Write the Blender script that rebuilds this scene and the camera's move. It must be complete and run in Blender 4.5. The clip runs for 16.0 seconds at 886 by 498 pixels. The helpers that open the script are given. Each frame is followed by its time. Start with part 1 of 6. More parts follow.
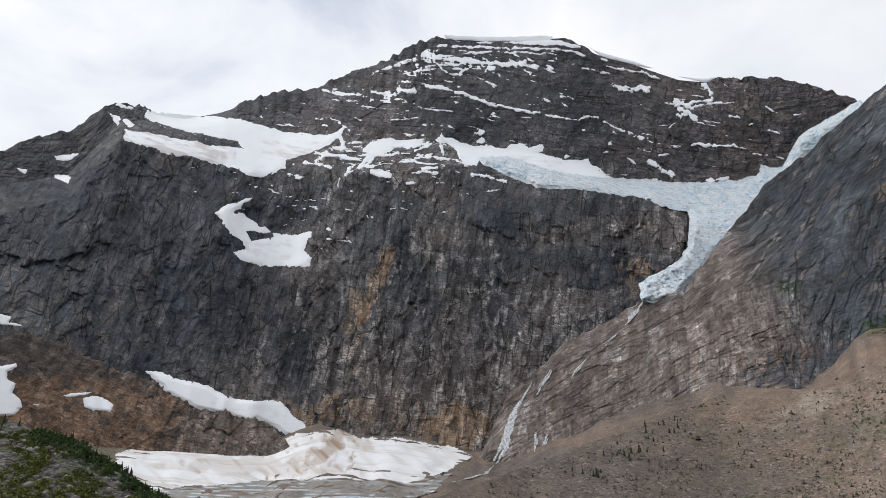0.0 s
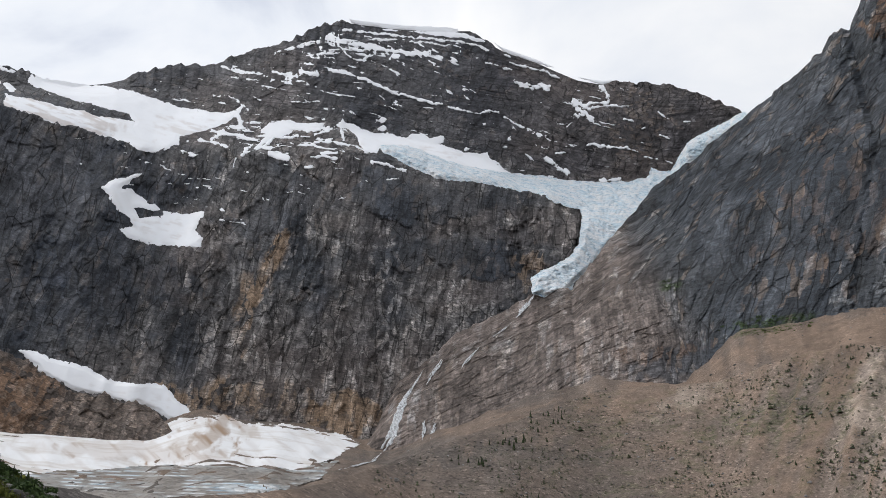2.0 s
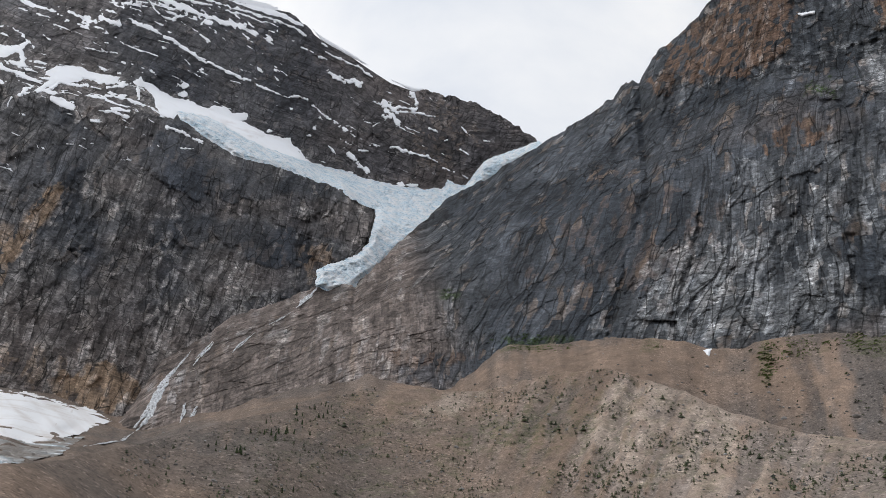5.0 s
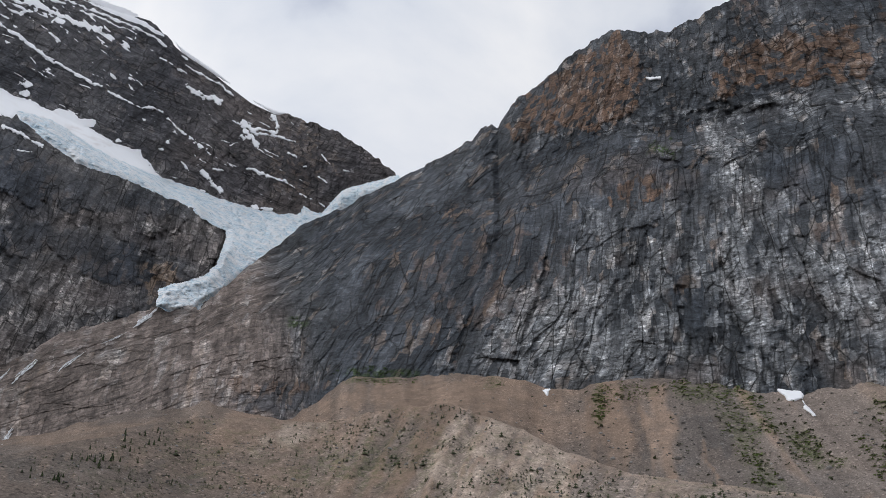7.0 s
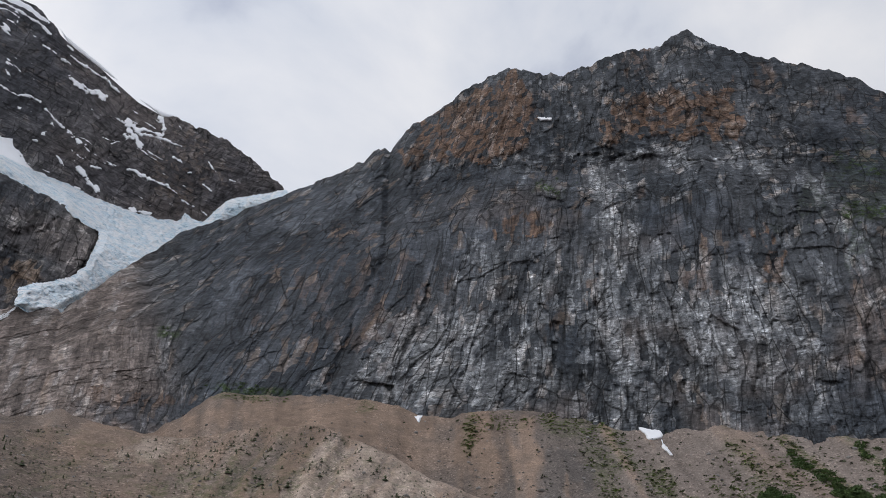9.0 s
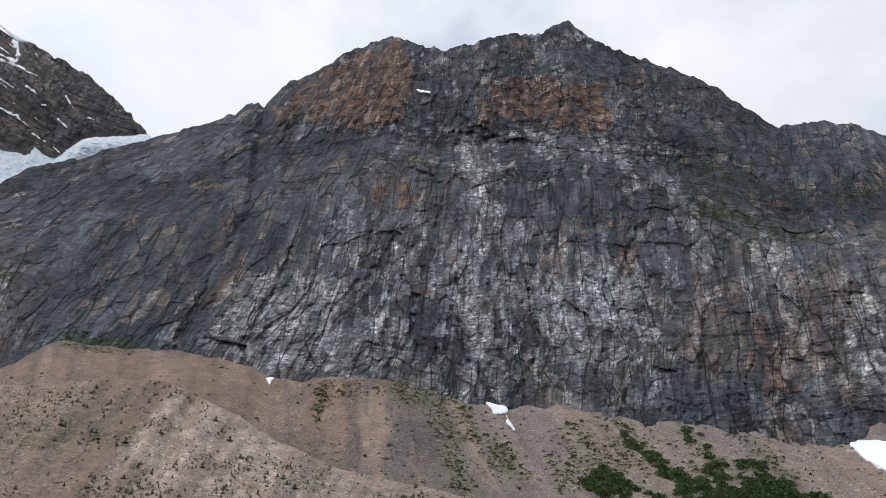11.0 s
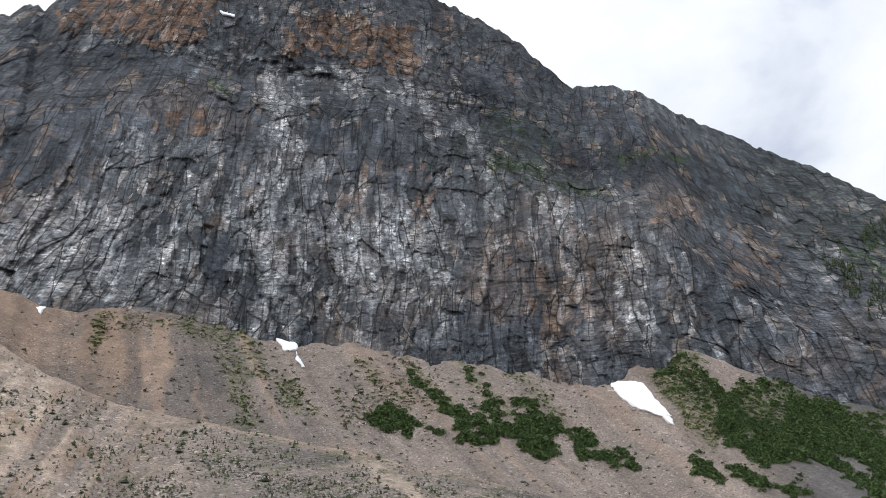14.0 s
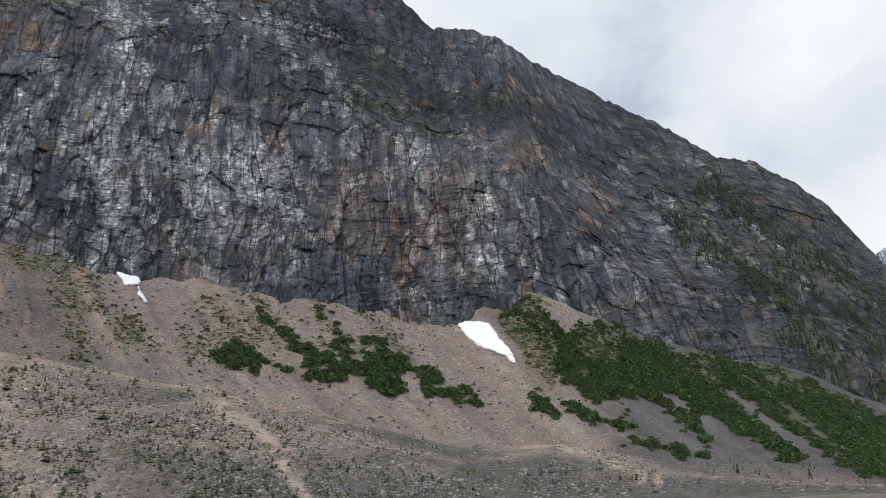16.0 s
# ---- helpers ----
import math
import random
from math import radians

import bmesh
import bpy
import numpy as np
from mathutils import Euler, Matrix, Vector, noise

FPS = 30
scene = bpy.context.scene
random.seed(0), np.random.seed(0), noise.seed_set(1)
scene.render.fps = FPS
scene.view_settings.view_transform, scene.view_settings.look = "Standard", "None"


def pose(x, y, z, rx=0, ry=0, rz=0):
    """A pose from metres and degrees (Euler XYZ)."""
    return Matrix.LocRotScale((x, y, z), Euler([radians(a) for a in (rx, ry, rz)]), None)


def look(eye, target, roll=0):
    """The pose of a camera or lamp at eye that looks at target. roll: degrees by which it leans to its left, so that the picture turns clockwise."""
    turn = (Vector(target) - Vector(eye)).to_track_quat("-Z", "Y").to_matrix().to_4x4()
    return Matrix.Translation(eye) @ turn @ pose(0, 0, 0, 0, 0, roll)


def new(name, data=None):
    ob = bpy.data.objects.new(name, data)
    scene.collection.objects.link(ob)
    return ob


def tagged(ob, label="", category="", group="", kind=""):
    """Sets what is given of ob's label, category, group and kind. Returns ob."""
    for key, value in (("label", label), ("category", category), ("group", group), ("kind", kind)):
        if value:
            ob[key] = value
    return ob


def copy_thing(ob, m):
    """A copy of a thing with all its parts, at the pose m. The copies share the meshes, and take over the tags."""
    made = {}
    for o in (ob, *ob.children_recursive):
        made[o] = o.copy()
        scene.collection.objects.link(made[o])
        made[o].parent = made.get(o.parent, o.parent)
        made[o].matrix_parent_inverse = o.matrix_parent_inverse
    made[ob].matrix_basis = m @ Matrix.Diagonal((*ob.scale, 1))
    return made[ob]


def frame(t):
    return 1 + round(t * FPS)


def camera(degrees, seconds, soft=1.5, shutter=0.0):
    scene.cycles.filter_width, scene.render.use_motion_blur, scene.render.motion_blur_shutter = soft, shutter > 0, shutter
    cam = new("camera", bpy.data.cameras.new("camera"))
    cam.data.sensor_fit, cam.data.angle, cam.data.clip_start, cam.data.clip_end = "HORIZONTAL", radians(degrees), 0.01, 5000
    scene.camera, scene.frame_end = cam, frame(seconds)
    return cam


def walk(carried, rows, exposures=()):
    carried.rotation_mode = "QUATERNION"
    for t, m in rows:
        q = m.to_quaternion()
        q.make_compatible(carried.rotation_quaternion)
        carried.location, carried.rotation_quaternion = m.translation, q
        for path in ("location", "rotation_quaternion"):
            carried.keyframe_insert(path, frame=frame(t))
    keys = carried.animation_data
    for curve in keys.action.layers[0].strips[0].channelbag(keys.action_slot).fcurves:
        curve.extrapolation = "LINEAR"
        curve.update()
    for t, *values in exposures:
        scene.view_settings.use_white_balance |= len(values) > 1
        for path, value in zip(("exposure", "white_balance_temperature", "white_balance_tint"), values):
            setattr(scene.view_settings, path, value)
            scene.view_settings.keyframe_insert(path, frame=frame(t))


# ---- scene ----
cam = camera(55.80, 16.0, soft=0.8)
EYE = 1.7


def stand(yaw, pitch, roll):
    """The camera on its spot, turned to that yaw, pitch and roll."""
    return pose(0.3, 0.2, EYE, 90 + pitch, 0, yaw) @ pose(0, 0, 0, 0, 0, roll)


walk(cam, [
    (0.0, stand(-0.00, 24.10, -0.23)),
    (0.5, stand(-0.97, 23.62, -1.07)),
    (1.0, stand(-3.33, 23.40, -1.39)),
    (1.5, stand(-5.75, 23.29, -1.16)),
    (2.0, stand(-7.73, 23.25, -0.86)),
    (2.5, stand(-9.50, 23.43, -0.94)),
    (3.0, stand(-12.05, 23.16, -0.93)),
    (3.5, stand(-14.10, 23.48, -0.43)),
    (4.0, stand(-16.69, 23.34, 0.31)),
    (4.5, stand(-19.60, 23.62, 1.44)),
    (5.0, stand(-23.30, 22.91, 1.05)),
    (5.2, stand(-24.68, 23.72, 0.88)),
    (7.3, stand(-35.80, 25.23, 0.55)),
    (7.5, stand(-36.83, 25.36, 0.67)),
    (8.0, stand(-38.52, 26.19, 0.93)),
    (8.5, stand(-40.56, 26.56, 1.01)),
    (9.0, stand(-43.03, 26.93, 1.06)),
    (9.5, stand(-45.84, 26.51, 1.09)),
    (11.8, stand(-57.37, 24.45, 1.11)),
    (12.0, stand(-58.45, 24.25, 0.82)),
    (12.5, stand(-60.70, 23.44, 0.86)),
    (13.0, stand(-63.10, 22.86, 0.02)),
    (13.5, stand(-65.78, 21.92, -0.11)),
    (14.0, stand(-68.26, 20.98, -0.72)),
    (14.5, stand(-70.75, 19.95, -0.79)),
    (15.0, stand(-73.61, 18.86, -1.05)),
    (15.5, stand(-76.79, 17.61, -1.77)),
    (16.0, stand(-78.69, 16.61, -2.04)),
], exposures=[(0.0, -0.08, 6500, 10), (5.0, -0.14, 6440, 10), (9.0, -0.34, 6290, 12), (9.7, -0.30, 6290, 12), (12.0, 0.2, 6300, 10), (13.0, 0.27, 6330, 10), (15.0, 0.17, 6380, 10), (16.0, 0.0, 6290, 9)])

# ---- light ----
SUN_AZ, SUN_EL = -62.0, 48.0
world = bpy.data.worlds.new("overcast_sky")
scene.world = world
world.use_nodes = True


def world_nodes():
    nt = world.node_tree
    nt.nodes.clear()
    n, l = nt.nodes.new, nt.links.new
    out, bg = n("ShaderNodeOutputWorld"), n("ShaderNodeBackground")
    sky = n("ShaderNodeTexSky")
    sky.sky_type, sky.sun_disc = "NISHITA", False
    sky.sun_elevation, sky.sun_rotation = radians(SUN_EL), radians(SUN_AZ)
    blue = n("ShaderNodeVectorMath")
    blue.operation = "SCALE"
    blue.inputs["Scale"].default_value = 0.11
    l(sky.outputs["Color"], blue.inputs[0])
    co, mp = n("ShaderNodeTexCoord"), n("ShaderNodeMapping")
    mp.inputs["Scale"].default_value = (1.5, 1.5, 2.3)
    mp.inputs["Location"].default_value = (3.1, 0.4, 1.7)
    l(co.outputs["Generated"], mp.inputs["Vector"])
    big, fine = n("ShaderNodeTexNoise"), n("ShaderNodeTexNoise")
    big.inputs["Scale"].default_value, big.inputs["Detail"].default_value = 1.9, 8.0
    big.inputs["Roughness"].default_value, big.inputs["Distortion"].default_value = 0.52, 0.3
    fine.inputs["Scale"].default_value, fine.inputs["Detail"].default_value = 0.9, 3.0
    l(mp.outputs["Vector"], big.inputs["Vector"])
    l(mp.outputs["Vector"], fine.inputs["Vector"])
    ramp = n("ShaderNodeValToRGB")
    e = ramp.color_ramp.elements
    e[0].position, e[0].color = 0.36, (0.55, 0.60, 0.72, 1)
    e[1].position, e[1].color = 0.65, (1.06, 1.055, 1.05, 1)
    m = ramp.color_ramp.elements.new(0.46)
    m.color = (0.80, 0.84, 0.91, 1)
    l(big.outputs["Fac"], ramp.inputs["Fac"])
    hole = n("ShaderNodeValToRGB")
    e = hole.color_ramp.elements
    e[0].position, e[0].color = 0.13, (0, 0, 0, 1)
    e[1].position, e[1].color = 0.25, (1, 1, 1, 1)
    l(fine.outputs["Fac"], hole.inputs["Fac"])
    mix = n("ShaderNodeMix")
    mix.data_type = "RGBA"
    l(hole.outputs["Color"], mix.inputs["Factor"])
    l(blue.outputs["Vector"], mix.inputs["A"])
    l(ramp.outputs["Color"], mix.inputs["B"])
    # the cloud is brighter towards the sun
    toward, glow, lit = n("ShaderNodeVectorMath"), n("ShaderNodeMapRange"), n("ShaderNodeVectorMath")
    toward.operation, lit.operation = "DOT_PRODUCT", "SCALE"
    toward.inputs[1].default_value = (math.sin(radians(SUN_AZ)), math.cos(radians(SUN_AZ)), 0)
    l(co.outputs["Generated"], toward.inputs[0])
    glow.inputs["From Min"].default_value, glow.inputs["From Max"].default_value = -0.9, 0.5
    glow.inputs["To Min"].default_value, glow.inputs["To Max"].default_value = 0.86, 1.08
    l(toward.outputs["Value"], glow.inputs["Value"])
    l(mix.outputs["Result"], lit.inputs[0])
    l(glow.outputs[0], lit.inputs["Scale"])
    l(lit.outputs["Vector"], bg.inputs["Color"])
    bg.inputs["Strength"].default_value = 1.03
    l(bg.outputs["Background"], out.inputs["Surface"])


world_nodes()
sun = new("sun", bpy.data.lights.new("sun", "SUN"))
sun.data.energy, sun.data.angle, sun.data.color = 1.25, radians(12), (1.0, 0.985, 0.96)
_d = Vector((math.sin(radians(SUN_AZ)) * math.cos(radians(SUN_EL)), math.cos(radians(SUN_AZ)) * math.cos(radians(SUN_EL)), math.sin(radians(SUN_EL))))
sun.matrix_world = look(_d * 100, (0, 0, 0))


# ---- noise on arrays ----
def lattice(ix, iy, seed):
    h = (ix.astype(np.int64) * 374761393 + iy.astype(np.int64) * 668265263 + seed * 974634777) & 0x7FFFFFFF
    h = ((h ^ (h >> 13)) * 1274126177) & 0x7FFFFFFF
    h = h ^ (h >> 16)
    return (h & 0xFFFFF) / float(0xFFFFF)


def vnoise(x, y, seed=0):
    ix, iy = np.floor(x), np.floor(y)
    fx, fy = x - ix, y - iy
    fx, fy = fx * fx * (3 - 2 * fx), fy * fy * (3 - 2 * fy)
    a, b = lattice(ix, iy, seed), lattice(ix + 1, iy, seed)
    c, d = lattice(ix, iy + 1, seed), lattice(ix + 1, iy + 1, seed)
    return (a + (b - a) * fx) * (1 - fy) + (c + (d - c) * fx) * fy


def fbm(x, y, seed=0, octaves=4, gain=0.5):
    """Fractal noise about zero, roughly -1 to 1."""
    total, amp, norm = 0.0, 1.0, 0.0
    for k in range(octaves):
        total = total + amp * (2 * vnoise(x, y, seed + 17 * k) - 1)
        norm += amp
        x, y, amp = x * 2.03 + 5.1, y * 2.03 + 9.7, amp * gain
    return total / norm * 1.5


def ridged(x, y, seed=0, octaves=3):
    total, amp, norm = 0.0, 1.0, 0.0
    for k in range(octaves):
        total = total + amp * (1 - np.abs(2 * vnoise(x, y, seed + 29 * k) - 1) * 1.6)
        norm += amp
        x, y, amp = x * 2.1 + 3.3, y * 2.1 + 1.9, amp * 0.5
    return total / norm


def blocks(x, y, seed=0):
    """One random height for each cell of a grid whose courses are shifted."""
    iy = np.floor(y)
    ix = np.floor(x + lattice(iy, iy * 0, seed + 3) * 7)
    return lattice(ix, iy, seed) * 2 - 1


def smooth(a, b, x):
    t = np.clip((x - a) / (b - a), 0, 1)
    return t * t * (3 - 2 * t)


def blur_rows(a, n):
    """Rounds an array along its first axis."""
    if n < 1:
        return a
    k = np.hanning(2 * n + 3)[1:-1]
    k /= k.sum()
    p = np.concatenate([np.repeat(a[:1], n, 0), a, np.repeat(a[-1:], n, 0)])
    return sum(k[i] * p[i:i + len(a)] for i in range(2 * n + 1))


# ---- materials ----
def material(name):
    m = bpy.data.materials.new(name)
    m.use_nodes = True
    nt = m.node_tree
    nt.nodes.clear()
    out, bsdf = nt.nodes.new("ShaderNodeOutputMaterial"), nt.nodes.new("ShaderNodeBsdfPrincipled")
    nt.links.new(bsdf.outputs[0], out.inputs["Surface"])
    return m, nt, bsdf


class Nodes:
    """Short ways to wire the nodes of a material."""

    def __init__(self, nt):
        self.nt = nt
        self.place = nt.nodes.new("ShaderNodeNewGeometry").outputs["Position"]

    def link(self, a, b):
        self.nt.links.new(a, b)

    def bend(self, scale, amount, detail=4.0):
        """From here on, patterns are bent by a noise, so that none of them runs straight."""
        nz, sub, mul, add = [self.nt.nodes.new(t) for t in ("ShaderNodeTexNoise", "ShaderNodeVectorMath", "ShaderNodeVectorMath", "ShaderNodeVectorMath")]
        self.link(self.place, nz.inputs["Vector"])
        nz.inputs["Scale"].default_value, nz.inputs["Detail"].default_value = scale, detail
        sub.operation, mul.operation, add.operation = "SUBTRACT", "SCALE", "ADD"
        self.link(nz.outputs["Color"], sub.inputs[0])
        sub.inputs[1].default_value = (0.5, 0.5, 0.5)
        self.link(sub.outputs[0], mul.inputs[0])
        mul.inputs["Scale"].default_value = amount
        self.link(self.place, add.inputs[0])
        self.link(mul.outputs[0], add.inputs[1])
        self.place = add.outputs[0]

    def noise(self, scale, size=(1, 1, 1), detail=5.0, rough=0.55, distort=0.0):
        mp, nz = self.nt.nodes.new("ShaderNodeMapping"), self.nt.nodes.new("ShaderNodeTexNoise")
        mp.inputs["Scale"].default_value = size
        self.link(self.place, mp.inputs["Vector"])
        self.link(mp.outputs[0], nz.inputs["Vector"])
        nz.inputs["Scale"].default_value, nz.inputs["Detail"].default_value = scale, detail
        nz.inputs["Roughness"].default_value, nz.inputs["Distortion"].default_value = rough, distort
        return nz.outputs["Fac"]

    def cells(self, scale, size=(1, 1, 1), feature="F1", square=False):
        mp, v = self.nt.nodes.new("ShaderNodeMapping"), self.nt.nodes.new("ShaderNodeTexVoronoi")
        mp.inputs["Scale"].default_value = size
        self.link(self.place, mp.inputs["Vector"])
        self.link(mp.outputs[0], v.inputs["Vector"])
        v.inputs["Scale"].default_value = scale
        v.feature = feature
        if square:
            v.distance = "CHEBYCHEV"
        return v

    def pick(self, v):
        """An even random number for each cell."""
        sep = self.nt.nodes.new("ShaderNodeSeparateColor")
        self.link(v.outputs["Color"], sep.inputs[0])
        return sep.outputs[0]

    def ramp(self, fac, *stops):
        r = self.nt.nodes.new("ShaderNodeValToRGB")
        e = r.color_ramp.elements
        while len(e) < len(stops):
            e.new(0.5)
        for k, (p, c) in enumerate(stops):
            e[k].position = p
            e[k].color = (c, c, c, 1) if isinstance(c, (int, float)) else (*c, 1)
        self.link(fac, r.inputs["Fac"])
        return r.outputs["Color"]

    def mix(self, fac, a, b, kind="MIX"):
        m = self.nt.nodes.new("ShaderNodeMix")
        m.data_type, m.blend_type = "RGBA", kind
        for s, v in (("Factor", fac), ("A", a), ("B", b)):
            if isinstance(v, (int, float)):
                m.inputs[s].default_value = v if s == "Factor" else (v, v, v, 1)
            elif isinstance(v, tuple):
                m.inputs[s].default_value = (*v, 1)
            else:
                self.link(v, m.inputs[s])
        return m.outputs["Result"]

    def math(self, op, a, b):
        m = self.nt.nodes.new("ShaderNodeMath")
        m.operation = op
        for k, v in enumerate((a, b)):
            if isinstance(v, (int, float)):
                m.inputs[k].default_value = v
            else:
                self.link(v, m.inputs[k])
        return m.outputs[0]

    def attr(self, name):
        a = self.nt.nodes.new("ShaderNodeAttribute")
        a.attribute_name = name
        return a.outputs["Fac"]

    def bump(self, height, strength, distance, bsdf, below=None):
        b = self.nt.nodes.new("ShaderNodeBump")
        b.inputs["Strength"].default_value, b.inputs["Distance"].default_value = strength, distance
        self.link(height, b.inputs["Height"])
        if below is not None:
            self.link(below, b.inputs["Normal"])
        self.link(b.outputs[0], bsdf.inputs["Normal"])
        return b.outputs[0]


WARM_ROCK = (0.200, 0.162, 0.142)


def rock_material(name, dark, mid, light, rust, ochre):
    """Jointed mountain rock: smooth dark plates, fresh pale broken zones, blocks, thin beds, upright cracks."""
    m, nt, bsdf = material(name)
    k = Nodes(nt)
    lay_of = nt.nodes.new("ShaderNodeAttribute")
    lay_of.attribute_name = "bedding"
    k.place = lay_of.outputs["Vector"]
    k.bend(0.010, 22.0, 2.0)
    broad = k.noise(0.008, (1, 0.7, 1), 5, 0.55)
    patch = k.noise(0.028, (1, 0.55, 1), 5, 0.6)
    k.bend(0.09, 2.6, 1.0)
    pillar, block = k.cells(0.034, (1, 0.5, 1), square=True), k.cells(0.105, (1, 0.65, 1), square=True)
    chip = k.cells(0.34, (0.6, 1.05, 1), square=True)
    shard = k.cells(0.17, (1, 0.6, 1), square=True)
    crack = k.cells(0.055, (1, 0.36, 1), "DISTANCE_TO_EDGE").outputs["Distance"]
    joint = k.cells(0.20, (0.9, 0.7, 1), "DISTANCE_TO_EDGE").outputs["Distance"]
    ticks = k.noise(0.40, (0.36, 1, 1), 2.5, 0.65)
    beds = k.noise(0.15, (0.05, 1, 1), 3, 0.6)
    streak = k.noise(0.07, (1, 0.12, 1), 4, 0.6)
    fissure = k.noise(0.055, (1, 0.08, 1), 2, 0.5)
    grain = k.noise(0.7, (1, 1, 1), 2, 0.7)
    blk, pil, chp, shd = block.outputs["Color"], pillar.outputs["Color"], k.pick(chip), k.pick(shard)
    calm = k.attr("dark")
    upright = k.math("SUBTRACT", 1.0, k.math("MULTIPLY", k.attr("slab"), 0.85))
    base = k.mix(k.ramp(broad, (0.42, 0.0), (0.56, 1.0)), dark, mid)
    base = k.mix(k.attr("warm"), base, WARM_ROCK)
    tint = k.math("ADD", k.math("ADD", k.math("MULTIPLY", patch, 0.6), k.math("MULTIPLY", blk, 0.4)), k.math("MULTIPLY", k.attr("rust"), 0.16))
    base = k.mix(k.math("MULTIPLY", k.math("MINIMUM", k.math("MULTIPLY", k.attr("rust"), 1.5), 0.85), k.ramp(tint, (0.50, 0.0), (0.60, 1.0))), base, rust)
    # single blocks of ochre, where flakes came off
    flake = k.math("MULTIPLY", k.ramp(blk, (0.62, 0.0), (0.66, 1.0)), k.ramp(patch, (0.50, 0.0), (0.58, 0.8)))
    base = k.mix(k.math("MULTIPLY", flake, ochre), base, (0.23, 0.155, 0.098))
    worn = k.math("ADD", k.math("ADD", k.math("MULTIPLY", k.math("SUBTRACT", patch, 0.5), 1.6), k.math("MULTIPLY", k.math("SUBTRACT", streak, 0.5), 1.2)), k.math("MULTIPLY", k.math("SUBTRACT", blk, 0.5), 0.6))
    fresh = k.ramp(k.math("SUBTRACT", k.math("ADD", k.math("MULTIPLY", k.attr("pale"), 0.40), worn), k.math("MULTIPLY", calm, 0.25)), (0.12, 0.0), (0.36, 0.30), (0.80, 0.72))
    base = k.mix(fresh, base, light)
    base = k.mix(k.math("MULTIPLY", k.attr("green"), k.ramp(k.noise(0.14, (1, 1, 1), 6, 0.7), (0.44, 0.0), (0.56, 1.0))), base, (0.045, 0.07, 0.022))
    rough = k.math("MAXIMUM", k.math("SUBTRACT", k.math("ADD", 0.55, k.math("MULTIPLY", fresh, 0.8)), k.math("MULTIPLY", calm, 0.12)), 0.2)
    base = k.mix(0.85, base, k.ramp(pil, (0.2, 0.78), (0.5, 1.0), (0.8, 1.25)), "MULTIPLY")
    base = k.mix(0.85, base, k.ramp(blk, (0.2, 0.70), (0.5, 1.0), (0.8, 1.32)), "MULTIPLY")
    base = k.mix(k.math("MULTIPLY", rough, 0.8), base, k.ramp(chp, (0.0, 0.6), (0.4, 0.92), (0.75, 1.1), (1.0, 1.5)), "MULTIPLY")
    base = k.mix(k.math("MULTIPLY", rough, 0.7), base, k.ramp(shd, (0.0, 0.62), (0.4, 0.95), (0.7, 1.1), (1.0, 1.45)), "MULTIPLY")
    # ticks: lit ledge tops and shaded undersides put into the rock colour
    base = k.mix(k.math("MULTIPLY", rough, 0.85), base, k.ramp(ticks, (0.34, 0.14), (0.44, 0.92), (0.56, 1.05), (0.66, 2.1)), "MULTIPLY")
    thin = k.math("MULTIPLY", k.math("ADD", k.attr("beds"), 0.25), k.ramp(patch, (0.38, 0.5), (0.56, 1.0)))
    base = k.mix(thin, base, k.ramp(beds, (0.36, 0.40), (0.45, 1.0), (0.58, 1.0), (0.66, 1.45)), "MULTIPLY")
    base = k.mix(0.7, base, k.ramp(streak, (0.32, 0.55), (0.5, 1.0), (0.68, 1.35)), "MULTIPLY")
    base = k.mix(0.5, base, k.ramp(grain, (0.3, 0.7), (0.5, 1.0), (0.7, 1.35)), "MULTIPLY")
    # joints, cracks and slits: shade of their depth drawn in as dark lines
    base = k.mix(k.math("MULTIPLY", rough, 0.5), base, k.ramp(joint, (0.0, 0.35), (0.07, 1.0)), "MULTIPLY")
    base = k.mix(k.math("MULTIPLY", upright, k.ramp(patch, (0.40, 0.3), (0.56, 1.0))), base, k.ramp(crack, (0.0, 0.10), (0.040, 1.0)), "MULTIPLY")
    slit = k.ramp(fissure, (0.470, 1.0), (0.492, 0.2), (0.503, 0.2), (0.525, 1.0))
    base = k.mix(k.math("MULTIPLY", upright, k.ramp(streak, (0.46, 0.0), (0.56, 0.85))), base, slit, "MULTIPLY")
    base = k.mix(calm, base, (0.60, 0.65, 0.73), "MULTIPLY")
    nt.links.new(base, bsdf.inputs["Base Color"])
    bsdf.inputs["Roughness"].default_value = 0.88
    bsdf.inputs["Specular IOR Level"].default_value = 0.25
    b = k.bump(k.math("ADD", blk, pil), 0.6, 5.0, bsdf)
    b = k.bump(block.outputs["Distance"], 0.5, 5.0, bsdf, b)
    b = k.bump(k.math("ADD", k.math("MULTIPLY", slit, 0.6), k.ramp(joint, (0.0, 0.0), (0.06, 0.5))), 0.6, 2.5, bsdf, b)
    k.bump(k.math("MULTIPLY", k.math("ADD", k.math("ADD", chp, shd), ticks), rough), 0.9, 1.8, bsdf, b)
    return m


